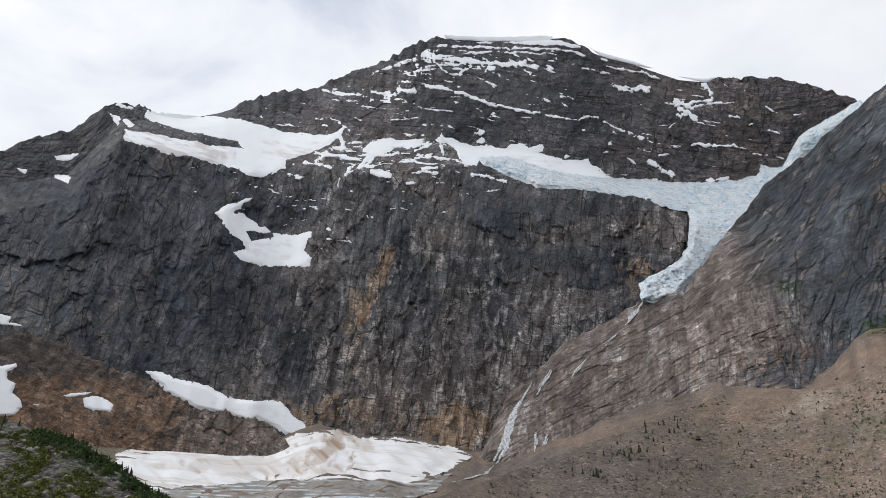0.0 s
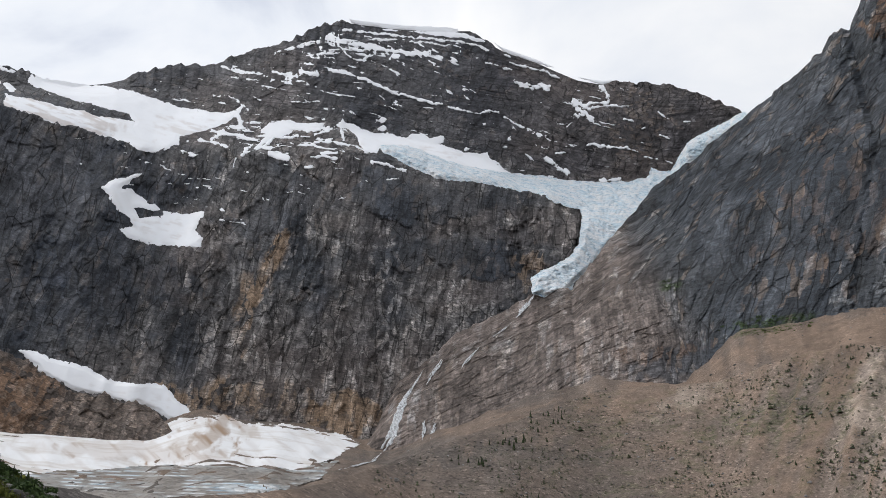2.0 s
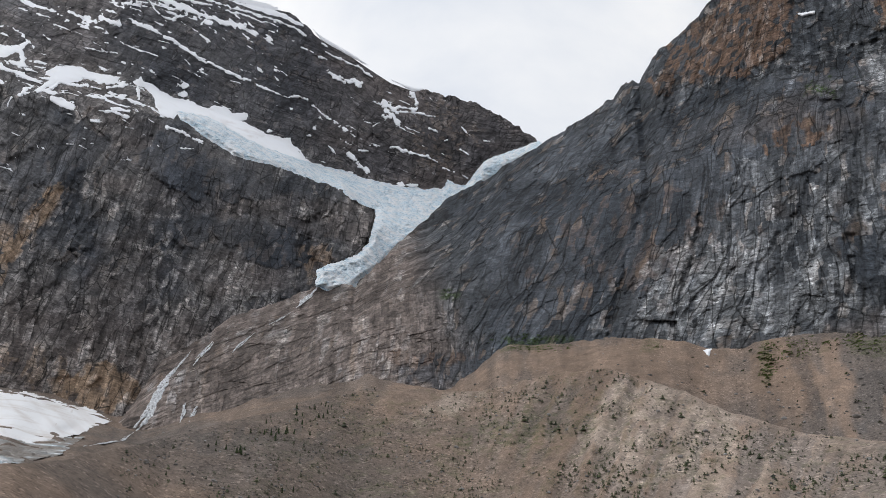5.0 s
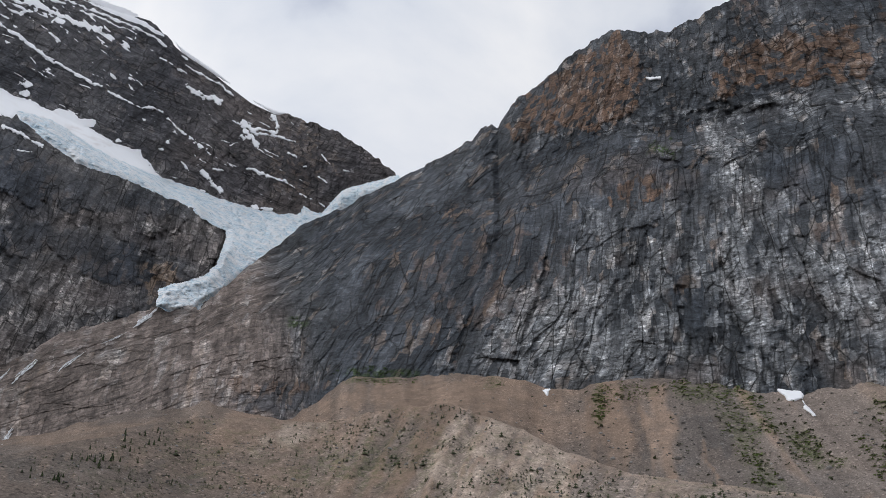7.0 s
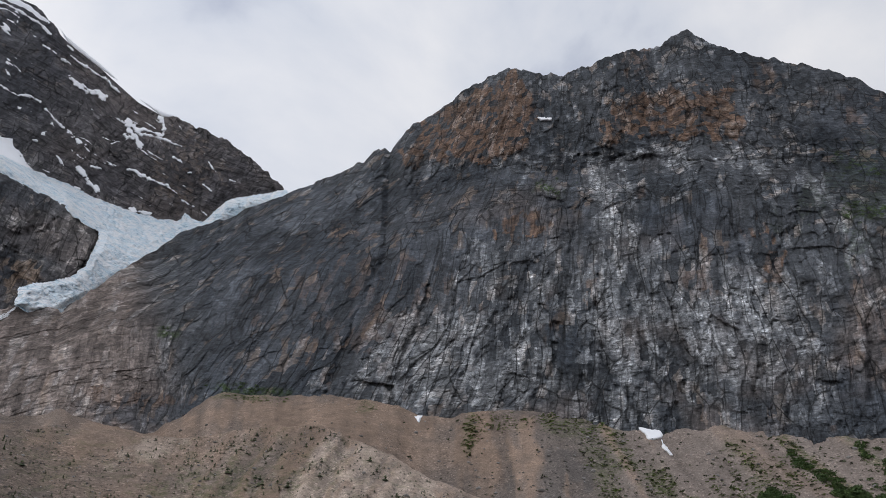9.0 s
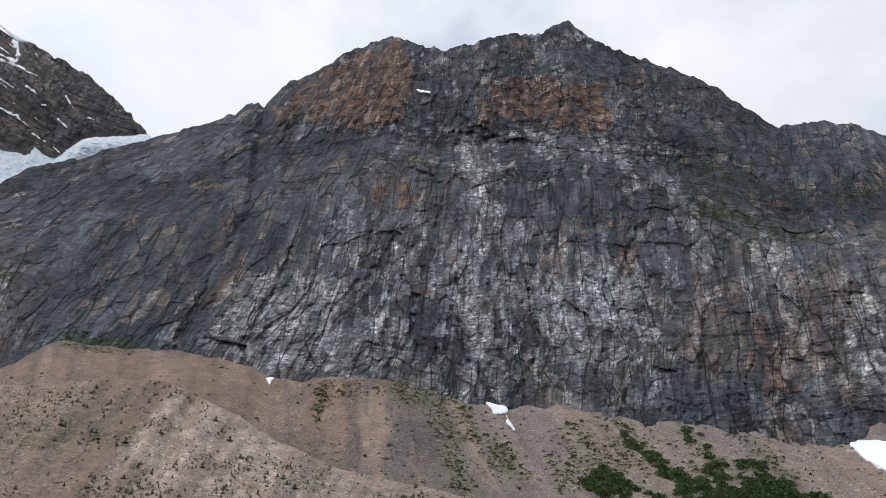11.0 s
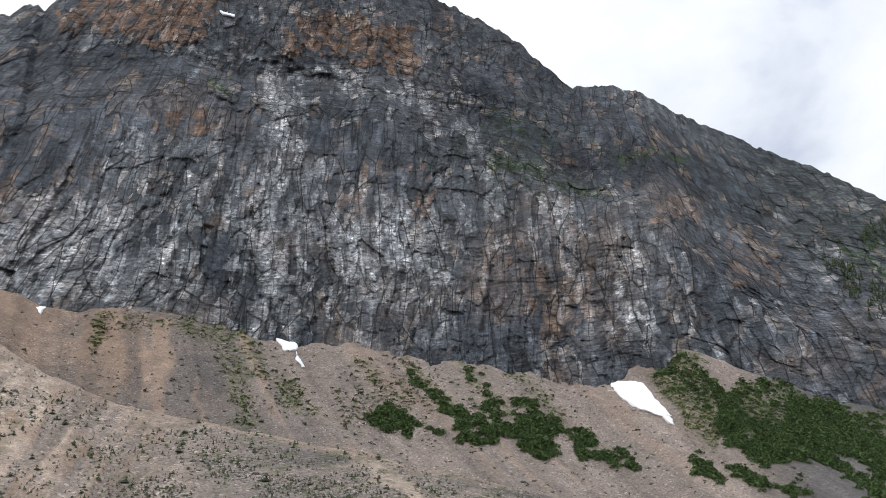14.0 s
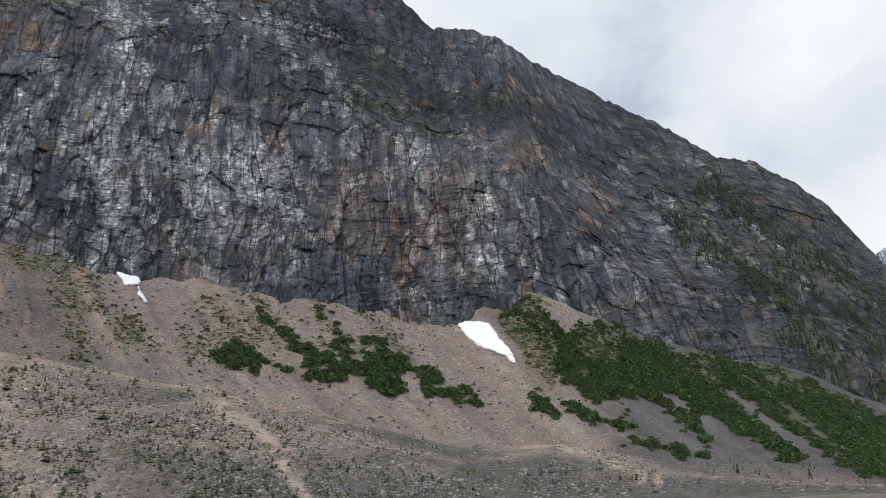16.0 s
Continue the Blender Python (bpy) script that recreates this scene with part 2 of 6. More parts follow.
def scree_material(name, sand, stone, grey, green):
    m, nt, bsdf = material(name)
    k = Nodes(nt)
    k.bend(0.1, 2.0, 2.0)
    broad = k.noise(0.012, (1, 1, 1), 5)
    mid = k.noise(0.07, (1, 1, 1), 7, 0.7)
    grit, rubble, coarse = k.pick(k.cells(1.9)), k.pick(k.cells(0.85)), k.pick(k.cells(0.34))
    base = k.mix(k.ramp(broad, (0.38, 0.0), (0.62, 1.0)), sand, stone)
    base = k.mix(k.attr("till"), base, (0.25, 0.208, 0.18))
    base = k.mix(k.attr("grey"), base, grey)
    base = k.mix(k.math("MULTIPLY", k.attr("sand"), k.ramp(mid, (0.3, 0.5), (0.6, 1.0))), base, sand)
    base = k.mix(k.math("MULTIPLY", k.attr("trail"), k.ramp(mid, (0.3, 0.5), (0.55, 1.0))), base, (0.37, 0.30, 0.245))
    base = k.mix(k.math("MULTIPLY", k.attr("green"), k.ramp(k.noise(0.22, (1, 1, 1), 7, 0.75), (0.44, 0.0), (0.56, 1.0))), base, green)
    base = k.mix(0.75, base, k.ramp(mid, (0.3, 0.74), (0.7, 1.24)), "MULTIPLY")
    base = k.mix(1.0, base, k.ramp(k.attr("run"), (0.0, 0.72), (0.5, 1.0), (1.0, 1.36)), "MULTIPLY")
    base = k.mix(0.5, base, k.ramp(grit, (0.0, 0.55), (0.3, 0.9), (0.75, 1.1), (1.0, 1.6)), "MULTIPLY")
    base = k.mix(k.math("SUBTRACT", 0.85, k.math("MULTIPLY", k.attr("sand"), 0.6)), base, k.ramp(rubble, (0.0, 0.5), (0.16, 0.9), (0.8, 1.06), (0.93, 1.25), (1.0, 1.9)), "MULTIPLY")
    base = k.mix(0.35, base, k.ramp(coarse, (0.0, 0.6), (0.12, 0.95), (0.9, 1.05), (1.0, 1.5)), "MULTIPLY")
    nt.links.new(base, bsdf.inputs["Base Color"])
    bsdf.inputs["Roughness"].default_value = 0.95
    bsdf.inputs["Specular IOR Level"].default_value = 0.15
    b = k.bump(rubble, 0.5, 0.5, bsdf)
    k.bump(k.noise(0.5, (1, 1, 1), 6, 0.75), 0.5, 0.6, bsdf, b)
    return m


def snow_material(name, tint, dirt, amount):
    m, nt, bsdf = material(name)
    k = Nodes(nt)
    stain = k.math("MULTIPLY", k.ramp(k.noise(0.02, (1, 1, 0.6), 6, 0.6, 0.5), (0.48, 0.0), (0.68, 1.0)), amount)
    base = k.mix(stain, tint, dirt)
    base = k.mix(k.attr("dirt"), base, (0.36, 0.25, 0.17))
    nt.links.new(base, bsdf.inputs["Base Color"])
    bsdf.inputs["Roughness"].default_value = 0.75
    bsdf.inputs["Specular IOR Level"].default_value = 0.2
    k.bump(k.noise(0.10, (1, 1, 1), 4), 0.15, 2.0, bsdf)
    return m


def ice_material(name):
    """Broken glacier ice: white snow-ice cut by short crevasses and blue seracs."""
    m, nt, bsdf = material(name)
    k = Nodes(nt)
    k.bend(0.03, 14.0, 3.0)
    flow = k.noise(0.05, (1, 1, 0.5), 5, 0.62)
    crack = k.cells(0.055, (1, 1, 2.6), "DISTANCE_TO_EDGE").outputs["Distance"]
    split = k.cells(0.16, (1, 1, 2.0), "DISTANCE_TO_EDGE").outputs["Distance"]
    serac = k.cells(0.12, (1, 1, 1.6), square=True)
    lines = k.noise(0.10, (1, 1, 2.6), 4, 0.65)
    base = k.mix(k.ramp(flow, (0.40, 0.0), (0.58, 1.0)), (0.76, 0.89, 0.96), (0.97, 0.985, 0.99))
    base = k.mix(k.ramp(lines, (0.52, 0.0), (0.64, 0.7)), base, (0.99, 0.99, 0.99))
    base = k.mix(0.6, base, k.ramp(serac.outputs["Color"], (0.2, (0.80, 0.87, 0.92)), (0.5, 1.0)), "MULTIPLY")
    base = k.mix(k.ramp(flow, (0.40, 1.0), (0.62, 0.25)), base, k.ramp(crack, (0.0, (0.34, 0.48, 0.58)), (0.06, 1.0)), "MULTIPLY")
    base = k.mix(k.ramp(lines, (0.40, 0.8), (0.56, 0.15)), base, k.ramp(split, (0.0, (0.45, 0.56, 0.64)), (0.08, 1.0)), "MULTIPLY")
    base = k.mix(k.math("MULTIPLY", k.ramp(k.noise(0.05, (1, 1, 1), 6, 0.7), (0.56, 0.0), (0.7, 1.0)), 0.25), base, (0.60, 0.58, 0.56))
    base = k.mix(k.attr("dirt"), base, (0.25, 0.22, 0.19))
    nt.links.new(base, bsdf.inputs["Base Color"])
    bsdf.inputs["Roughness"].default_value = 0.5
    b = k.bump(k.math("ADD", serac.outputs["Color"], k.ramp(crack, (0.0, 0.0), (0.12, 1.0))), 0.5, 5.0, bsdf)
    k.bump(k.math("ADD", lines, k.ramp(split, (0.0, 0.0), (0.15, 0.6))), 0.6, 2.5, bsdf, b)
    return m


FACE_ROCK = rock_material("dark_banded_rock", (0.064, 0.069, 0.079), (0.130, 0.125, 0.125), (0.36, 0.34, 0.325), (0.30, 0.21, 0.14), 0.25)
WALL_ROCK = rock_material("grey_fractured_rock", (0.055, 0.062, 0.071), (0.100, 0.107, 0.117), (0.33, 0.338, 0.345), (0.170, 0.104, 0.068), 0.55)
KNOLL_ROCK = rock_material("brown_broken_rock", (0.095, 0.078, 0.067), (0.15, 0.118, 0.097), (0.25, 0.22, 0.2), (0.235, 0.145, 0.092), 0.5)
SCREE = scree_material("moraine_gravel", (0.252, 0.182, 0.136), (0.178, 0.139, 0.113), (0.098, 0.093, 0.090), (0.072, 0.092, 0.032))
SNOW = snow_material("old_snow", (0.92, 0.93, 0.95), (0.66, 0.62, 0.58), 0.15)
BANK_SNOW = snow_material("dirty_snow", (0.84, 0.84, 0.845), (0.56, 0.50, 0.44), 0.7)
ICE = ice_material("blue_glacier_ice")


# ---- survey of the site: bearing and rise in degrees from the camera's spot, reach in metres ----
FACE_CREST = [(-31.5, 27.0, 1800), (-29.6, 28.3, 1790), (-27.3, 29.2, 1780), (-25.8, 30.9, 1770), (-24.5, 31.6, 1770), (-22.7, 31.5, 1790),
              (-19.9, 31.6, 1850), (-17.6, 32.3, 1900), (-15.4, 33.2, 1920), (-13.3, 34.0, 1940), (-10.2, 34.6, 1950), (-8.5, 35.3, 1960),
              (-6.7, 36.0, 1970), (-4.4, 36.8, 1980), (-2.0, 37.9, 1990), (0.4, 38.4, 2000), (4.2, 38.2, 2000), (10.3, 38.0, 2000),
              (11.2, 37.4, 1990), (12.9, 36.6, 1980), (15.5, 35.7, 1960), (18.8, 34.2, 1940), (21.6, 33.5, 1930), (24.5, 33.0, 1920),
              (26.4, 32.5, 1910), (28.0, 31.8, 1890), (29.2, 31.0, 1870), (30.3, 30.3, 1850), (33.0, 27.0, 1800)]
BENCH_TOP = [(-31.0, 25.0), (-27.1, 26.5), (-24.3, 30.5), (-19.7, 30.9), (-16.9, 31.4), (-12.6, 31.2), (-8.2, 31.7), (-3.8, 31.8), (-0.1, 31.8),
             (3.0, 31.0), (7.4, 30.4), (12.1, 29.0), (13.7, 28.0), (19.7, 27.0), (23.1, 26.7), (25.5, 27.0), (29.3, 27.6)]
BENCH_FOOT = [(-30.6, 23.3), (-26.8, 25.1), (-24.1, 29.3), (-19.5, 29.1), (-14.0, 28.5), (-9.8, 29.2), (-6.3, 29.2), (-1.0, 29.5), (2.9, 29.4),
              (6.8, 28.3), (11.5, 27.5), (15.6, 26.6), (18.0, 25.1), (21.1, 24.1), (24.6, 22.8), (28.0, 22.2)]
FACE_MID = [(-29.9, 20.0), (-23.3, 22.1), (-16.7, 23.7), (-14.6, 22.7), (-9.8, 22.7), (-3.6, 24.1), (2.8, 24.1), (9.1, 23.4), (13.8, 22.3),
            (17.4, 22.3), (20.4, 19.8), (27.1, 17.4)]
FACE_FOOT = [(-29.3, 17.3, 1120), (-24.8, 16.5, 1110), (-20.1, 15.0, 1090), (-14.8, 13.4, 1060), (-11.0, 13.2, 1050), (-7.1, 11.7, 1030),
             (-3.3, 11.4, 1020), (1.7, 10.5, 1010), (4.4, 11.1, 1020), (8.3, 13.3, 1060), (13.7, 17.4, 1150), (19.7, 15.1, 1200), (26.4, 14.4, 1250)]
WALL_CREST_WEST = [(2.1, 9.4, 960), (4.5, 14.1, 1010), (8.6, 17.3, 1060), (13.1, 19.4, 1100), (14.7, 19.9, 1120), (17.1, 20.1, 1120), (19.3, 22.5, 1150),
                   (21.1, 24.1, 1180), (22.5, 25.25, 1225), (23.7, 26.4, 1250), (25.5, 27.15, 1280), (27.2, 27.95, 1310), (28.3, 28.7, 1335), (29.7, 29.25, 1360), (31.0, 30.0, 1380), (33.9, 31.3, 1350),
                   (36.4, 32.5, 1320), (37.3, 33.35, 1310), (38.1, 33.6, 1300), (38.6, 33.2, 1300), (39.9, 34.95, 1280), (41.7, 35.8, 1260),
                   (44.4, 37.5, 1220), (48.3, 39.05, 1180), (50.2, 38.6, 1170), (53.1, 38.3, 1170), (56.0, 39.0, 1160)]
WALL_CREST_EAST = [(58.8, 39.4, 1150), (61.2, 39.2, 1150), (62.2, 39.9, 1150), (63.4, 40.0, 1150), (64.4, 39.3, 1150), (66.9, 38.0, 1150),
                   (70.1, 36.7, 1160), (73.8, 35.1, 1170), (76.1, 33.2, 1190), (78.5, 31.3, 1240), (80.8, 31.3, 1260), (83.3, 30.5, 1290),
                   (85.7, 28.9, 1320), (89.6, 26.7, 1370), (92.2, 25.0, 1410), (95.2, 23.3, 1460), (98.3, 20.95, 1530), (100.5, 20.3, 1590),
                   (103.3, 18.2, 1670), (104.8, 16.5, 1730), (106.6, 13.7, 1810), (107.3, 12.6, 1850), (112.0, 9.0, 1950), (118.0, 6.0, 2100)]
WALL_FOOT_WEST = [(2.0, 8.6, 905), (3.2, 9.4, 900), (8.2, 11.2, 870), (14.0, 13.0, 840), (18.1, 14.1, 820), (21.0, 13.3, 810), (24.1, 13.4, 800), (26.5, 15.3, 790),
                  (28.1, 16.4, 780), (32.0, 16.4, 770), (35.9, 16.6, 760), (40.1, 16.1, 745), (41.4, 15.4, 740), (43.5, 15.5, 735), (46.7, 16.0, 732)]
WALL_FOOT_EAST = [(51.4, 16.0, 728), (56.1, 15.0, 720), (59.2, 14.5, 720), (63.2, 14.2, 720), (65.5, 13.6, 720), (70.8, 13.1, 730), (76.1, 12.0, 745),
                  (79.2, 11.8, 760), (82.1, 11.9, 778), (84.4, 13.5, 800), (87.0, 12.2, 830), (89.25, 11.3, 870), (92.8, 9.5, 935), (95.6, 8.6, 1000), (97.3, 7.85, 1035), (99.3, 7.6, 1075),
                  (101.9, 6.5, 1140), (103.9, 5.4, 1220), (106.1, 4.3, 1300), (112.0, 4.0, 1500), (118.0, 2.5, 1700)]
RIDGE = [(-28.1, 11.4, 190), (-26.1, 10.85, 180), (-23.8, 10.4, 170), (-21.3, 9.2, 165), (-19.4, 7.9, 160), (-17.9, 7.1, 160), (-13.8, 6.4, 180),
         (-8.6, 6.7, 220), (-2.9, 7.35, 260), (0.0, 7.9, 300), (5.6, 9.4, 400), (11.9, 11.4, 450), (17.8, 13.4, 520), (26.1, 13.4, 520),
         (32.0, 14.7, 520), (35.4, 14.6, 500), (39.4, 13.1, 470), (42.8, 11.5, 450), (47.6, 9.9, 430), (51.2, 9.4, 415), (61.2, 7.7, 392),
         (71.3, 5.4, 380), (73.6, 4.8, 390), (78.8, 3.4, 400), (86.3, 3.2, 420), (89.9, 2.5, 430), (95.1, 1.1, 450), (105.0, -0.1, 520)]
KNOLL = [(-36, 16, 980), (-29.1, 16.4, 960), (-27.2, 16.5, 955), (-25.4, 16.1, 950), (-23.6, 15.6, 945), (-21.79, 14.88, 937), (-20.07, 14.71, 932), (-18.45, 13.83, 927), (-16.72, 12.94, 922),
         (-15.24, 12.71, 917), (-14.71, 12.92, 912), (-13.93, 12.45, 907), (-12.63, 12.43, 902), (-11.87, 12.18, 897), (-11.07, 11.59, 892), (-10.39, 10.99, 887), (-8.5, 8, 880)]


def rise(guide, az):
    g = np.array([p[:2] for p in guide])
    return np.interp(az, g[:, 0], g[:, 1])


def reach(guide, az):
    g = np.array([(p[0], p[2]) for p in guide])
    return np.interp(az, g[:, 0], g[:, 1])


class Sheet:
    """A piece of the land: for each bearing a section in reach and height, kept so that snow and plants can be laid on it."""

    def __init__(self, az, r, z):
        self.az, self.r, self.z = az, r, z
        self.el = np.degrees(np.arctan2(z - EYE, np.maximum(r, 0.1)))

    def soften(self, n):
        """The same land without its fine relief."""
        r, z = blur_rows(blur_rows(self.r, n).T, n).T, blur_rows(blur_rows(self.z, n).T, n).T
        return Sheet(self.az, r, z)

    def reach_at(self, az, el):
        """Reach of the land where it first shows at that bearing and rise."""
        up = envelope(self)
        crest = np.argmax(self.el, 0)
        col = np.clip(np.interp(az, self.az, np.arange(len(self.az))), 0, len(self.az) - 1.001)
        lo = col.astype(int)
        out = np.zeros_like(col)
        for c in np.unique(lo):
            w = lo == c
            f = col[w] - c
            a, b = crest[c] + 1, crest[c + 1] + 1
            out[w] = np.interp(el[w], up[:a, c], self.r[:a, c]) * (1 - f) + np.interp(el[w], up[:b, c + 1], self.r[:b, c + 1]) * f
        return out


def envelope(sheet):
    """Rising envelope of the rise, so that it can be looked up."""
    return np.maximum.accumulate(sheet.el, 0) + np.arange(len(sheet.el))[:, None] * 1e-7


def xyz(az, r, z):
    a = np.radians(az)
    return np.stack([r * np.sin(a), r * np.cos(a), z], -1)


def grid_mesh(name, points, keep=None, masks=None, bedding=None):
    """A mesh from a rows x columns grid of points; keep: which of its cells are there."""
    nr, nc = points.shape[:2]
    idx = np.arange(nr * nc).reshape(nr, nc)
    a, b, c, d = idx[:-1, :-1], idx[:-1, 1:], idx[1:, 1:], idx[1:, :-1]
    quads = np.stack([a, b, c, d], -1).reshape(-1, 4)
    if keep is not None:
        quads = quads[keep.reshape(-1)]
    used = np.unique(quads)
    back = np.zeros(nr * nc, int)
    back[used] = np.arange(len(used))
    quads = back[quads]
    co = points.reshape(-1, 3)[used]
    me = bpy.data.meshes.new(name)
    me.vertices.add(len(co))
    me.vertices.foreach_set("co", co.astype(np.float32).ravel())
    me.loops.add(quads.size)
    me.loops.foreach_set("vertex_index", quads.astype(np.int32).ravel())
    me.polygons.add(len(quads))
    me.polygons.foreach_set("loop_start", np.arange(0, quads.size, 4, dtype=np.int32))
    for key, values in (masks or {}).items():
        at = me.attributes.new(key, "FLOAT", "POINT")
        at.data.foreach_set("value", np.broadcast_to(values, (nr, nc)).reshape(-1)[used].astype(np.float32))
    if bedding is not None:
        at = me.attributes.new("bedding", "FLOAT_VECTOR", "POINT")
        at.data.foreach_set("vector", np.stack([*np.broadcast_arrays(*bedding), np.zeros((nr, nc))], -1).reshape(-1, 3)[used].astype(np.float32).ravel())
    me.update(calc_edges=True)
    me.validate()
    return me


def sections(az, knots, count, rounding):
    """Sections through guide rows; knots: [(reach, height), ...] arrays over the bearings, from the foot up; count: rows between each pair."""
    R, Z = [], []
    for k in range(len(knots) - 1):
        t = np.linspace(0, 1, count[k], endpoint=False)[:, None]
        R.append(knots[k][0] * (1 - t) + knots[k + 1][0] * t)
        Z.append(knots[k][1] * (1 - t) + knots[k + 1][1] * t)
    R.append(knots[-1][0][None])
    Z.append(knots[-1][1][None])
    return blur_rows(np.concatenate(R), rounding), blur_rows(np.concatenate(Z), rounding)


def at(el, r):
    return r, EYE + r * np.tan(np.radians(el))


def facets(x, y, seed, tilt):
    """Broken rock: jittered cells, each a plane of its own height and tilt."""
    ix, iy = np.floor(x), np.floor(y)
    best, val = np.full(x.shape, 9.0), np.zeros(x.shape)
    for i in (-1, 0, 1):
        for j in (-1, 0, 1):
            cx, cy = ix + i, iy + j
            a, c = lattice(cx, cy, seed), lattice(cx, cy, seed + 1)
            dx, dy = x - cx - 0.1 - 0.8 * a, y - cy - 0.1 - 0.8 * c
            d = dx * dx + dy * dy
            near = d < best
            best = np.where(near, d, best)
            h = lattice(cx, cy, seed + 2)
            val = np.where(near, h - 0.5 + tilt * ((a * 7.3 % 1 - 0.5) * dx + (c * 5.7 % 1 - 0.5) * dy), val)
    return val


def cliff_relief(s, z, lean, dip, seed, big, column, ledge):
    """How far the rock stands out, in metres: buttresses, gullies, leaning columns, stepped beds, broken faces and cracks."""
    warp = 14 * fbm(s / 90, z / 130, seed)
    u = s + lean * (z - 450) + warp
    h = z + dip * s + 17 * fbm(s / 150, z / 70, seed + 1)
    out = big * fbm(u / 210, z / 480, seed + 2, 3) + 0.5 * big * (ridged(u / 80, z / 330, seed + 3) - 0.5)
    out = out + 4.5 * facets(u / 62, z / 150, seed + 10, 1.5) + 4.0 * facets(u / 24, z / 60, seed + 20, 1.4) + 2.6 * facets(u / 9, z / 17, seed + 30, 1.4)
    out = out + column * (3.0 * facets(u / 9, z / 50, seed + 40, 1.3))
    for period, share in ((44.0, 0.035), (17.0, 0.11), (7.0, 0.16)):
        f = h / period - np.floor(h / period)
        out = out - ledge * share * period * (smooth(0.0, 0.8, f) - smooth(0.86, 1.0, f)) * np.clip(2.2 * vnoise(s / (period * 4), z / (period * 2), seed + 4) - 0.5, 0, 2)
    return out + 0.8 * fbm(s / 7, z / 7, seed + 8)


def slab_relief(s, h, seed):
    """Broken slabs: plates and steps along the beds, with a few open joints across them."""
    w = h + 9 * fbm(s / 70, h / 50, seed)
    out = 14 * fbm(s / 160, h / 90, seed + 2, 3) + 5 * facets(s / 58, w / 26, seed + 10, 1.4) + 3.4 * facets(s / 20, w / 11, seed + 20, 1.4) + 2.0 * facets(s / 7, w / 5, seed + 30, 1.4)
    for period, share in ((26.0, 0.03), (10.0, 0.045), (4.5, 0.05)):
        f = w / period - np.floor(w / period)
        out = out - share * period * (smooth(0.0, 0.75, f) - smooth(0.82, 1.0, f)) * np.clip(3.5 * vnoise(s / (period * 2.5), w / (period * 1.5), seed + 4) - 1.2, 0, 2)
    return out + 1.4 * fbm(s / 6, h / 6, seed + 8)


def push(r, z, out):
    """Moves the land out along the lines of sight, so that its outlines keep their bearing and rise."""
    rn = r - out
    return rn, EYE + (z - EYE) * rn / r


def spot(az, el, a, e, wa, we, seed=0, wob=0.6):
    """A soft blotch of that half width and half height, with a frayed edge."""
    d = np.sqrt(((az - a) / wa) ** 2 + ((el - e) / we) ** 2) + wob * fbm(az * 1.3, el * 0.9, seed, 4)
    return 1 - smooth(0.6, 1.15, d)


# ---- features of the rock, by bearing and rise: pale seams, clefts, dark plates, rusty faces, planted ledges ----
FACE_PALE = [
    [(-12.8, 24.6), (-9.4, 24.4), (-3.6, 24.2), (-1, 23.8), (1.9, 23.3), (4, 23.6)],
    [(-3.9, 21.8), (0.2, 21.4), (4.8, 21.1), (9.7, 21), (14, 20.4)],
    [(3.1, 23.7), (3.5, 21), (2.7, 19.5)],
    [(-2.1, 28.9), (-2.5, 25.7), (-2.1, 24.1)],
    [(-3.9, 19.3), (-5.4, 17.1), (-6.5, 14.1), (-7.2, 12.2)],
    [(9.2, 25.4), (11.7, 25), (14.9, 24.9), (17.4, 25.3)],
    [(1.6, 27.6), (0.7, 24.1), (0.2, 23)],
    [(6.3, 18.2), (9.5, 18.8), (12.8, 20.1)],
    [(-20.5, 28), (-18.8, 27.2), (-18.3, 26.5)],
    [(-9.8, 29.2), (-8.4, 28.2), (-9.5, 25.4)],
    [(10.7, 23.7), (14.3, 23), (16.6, 22.4)],
]
FACE_GULLY = [
    [(-7.4, 16.7), (-7.5, 14.5), (-6.9, 11.9)],
    [(-14.1, 22), (-14.2, 19), (-14.2, 15.7)],
    [(-9.4, 23.5), (-8, 20.9), (-9, 17)],
    [(-4.1, 28.3), (-6.2, 25.6), (-9.3, 22.7)],
    [(3.1, 21), (3.5, 17.9), (2.5, 14.2)],
    [(15.4, 25.6), (13.2, 24.3), (10.8, 24.1)],
    [(5.7, 22.9), (7.4, 24.3), (11.2, 24.6)],
    [(-19.7, 22.9), (-20.4, 19.9), (-20.1, 15.6)],
    [(-25.5, 26.1), (-24.2, 22.7), (-25.2, 18.6)],
    [(-1, 22.6), (-2.6, 19.5), (-3.4, 15.7)],
    [(-4.4, 37.4), (-1.1, 36), (-0.1, 35.2)],
    [(11.4, 35.4), (12, 32.7), (10.1, 30.6)],
]
FACE_PLATE = [
    [(-14.2, 26.9), (-11.4, 27.6), (-9.6, 26.6), (-12, 25.1), (-14.1, 25.4)],
    [(-3.6, 24.1), (-6, 23.3), (-9.5, 24.6), (-6.2, 25.6), (-3.7, 28.4), (-1, 28)],
    [(6.9, 22.4), (4.8, 21), (3.6, 22.9), (6.2, 24), (10.8, 24.1), (14.2, 21.9), (10.9, 20.7)],
    [(1.6, 29.1), (5.1, 28.3), (9.3, 27.3), (13.4, 26.2), (9.2, 25.4), (4.1, 24.8), (0.7, 26.4)],
    [(-31, 25), (-26.9, 25.5), (-23, 26.5), (-23.5, 23.1), (-26.7, 20.9), (-30.1, 20.9)],
    [(2.2, 37), (8.3, 37.1), (13.6, 34.8), (16.3, 32.2), (9.8, 32.2), (4.5, 34)],
    [(18.4, 31.9), (22.4, 31.2), (23.1, 28.9), (19.3, 29.6)],
]
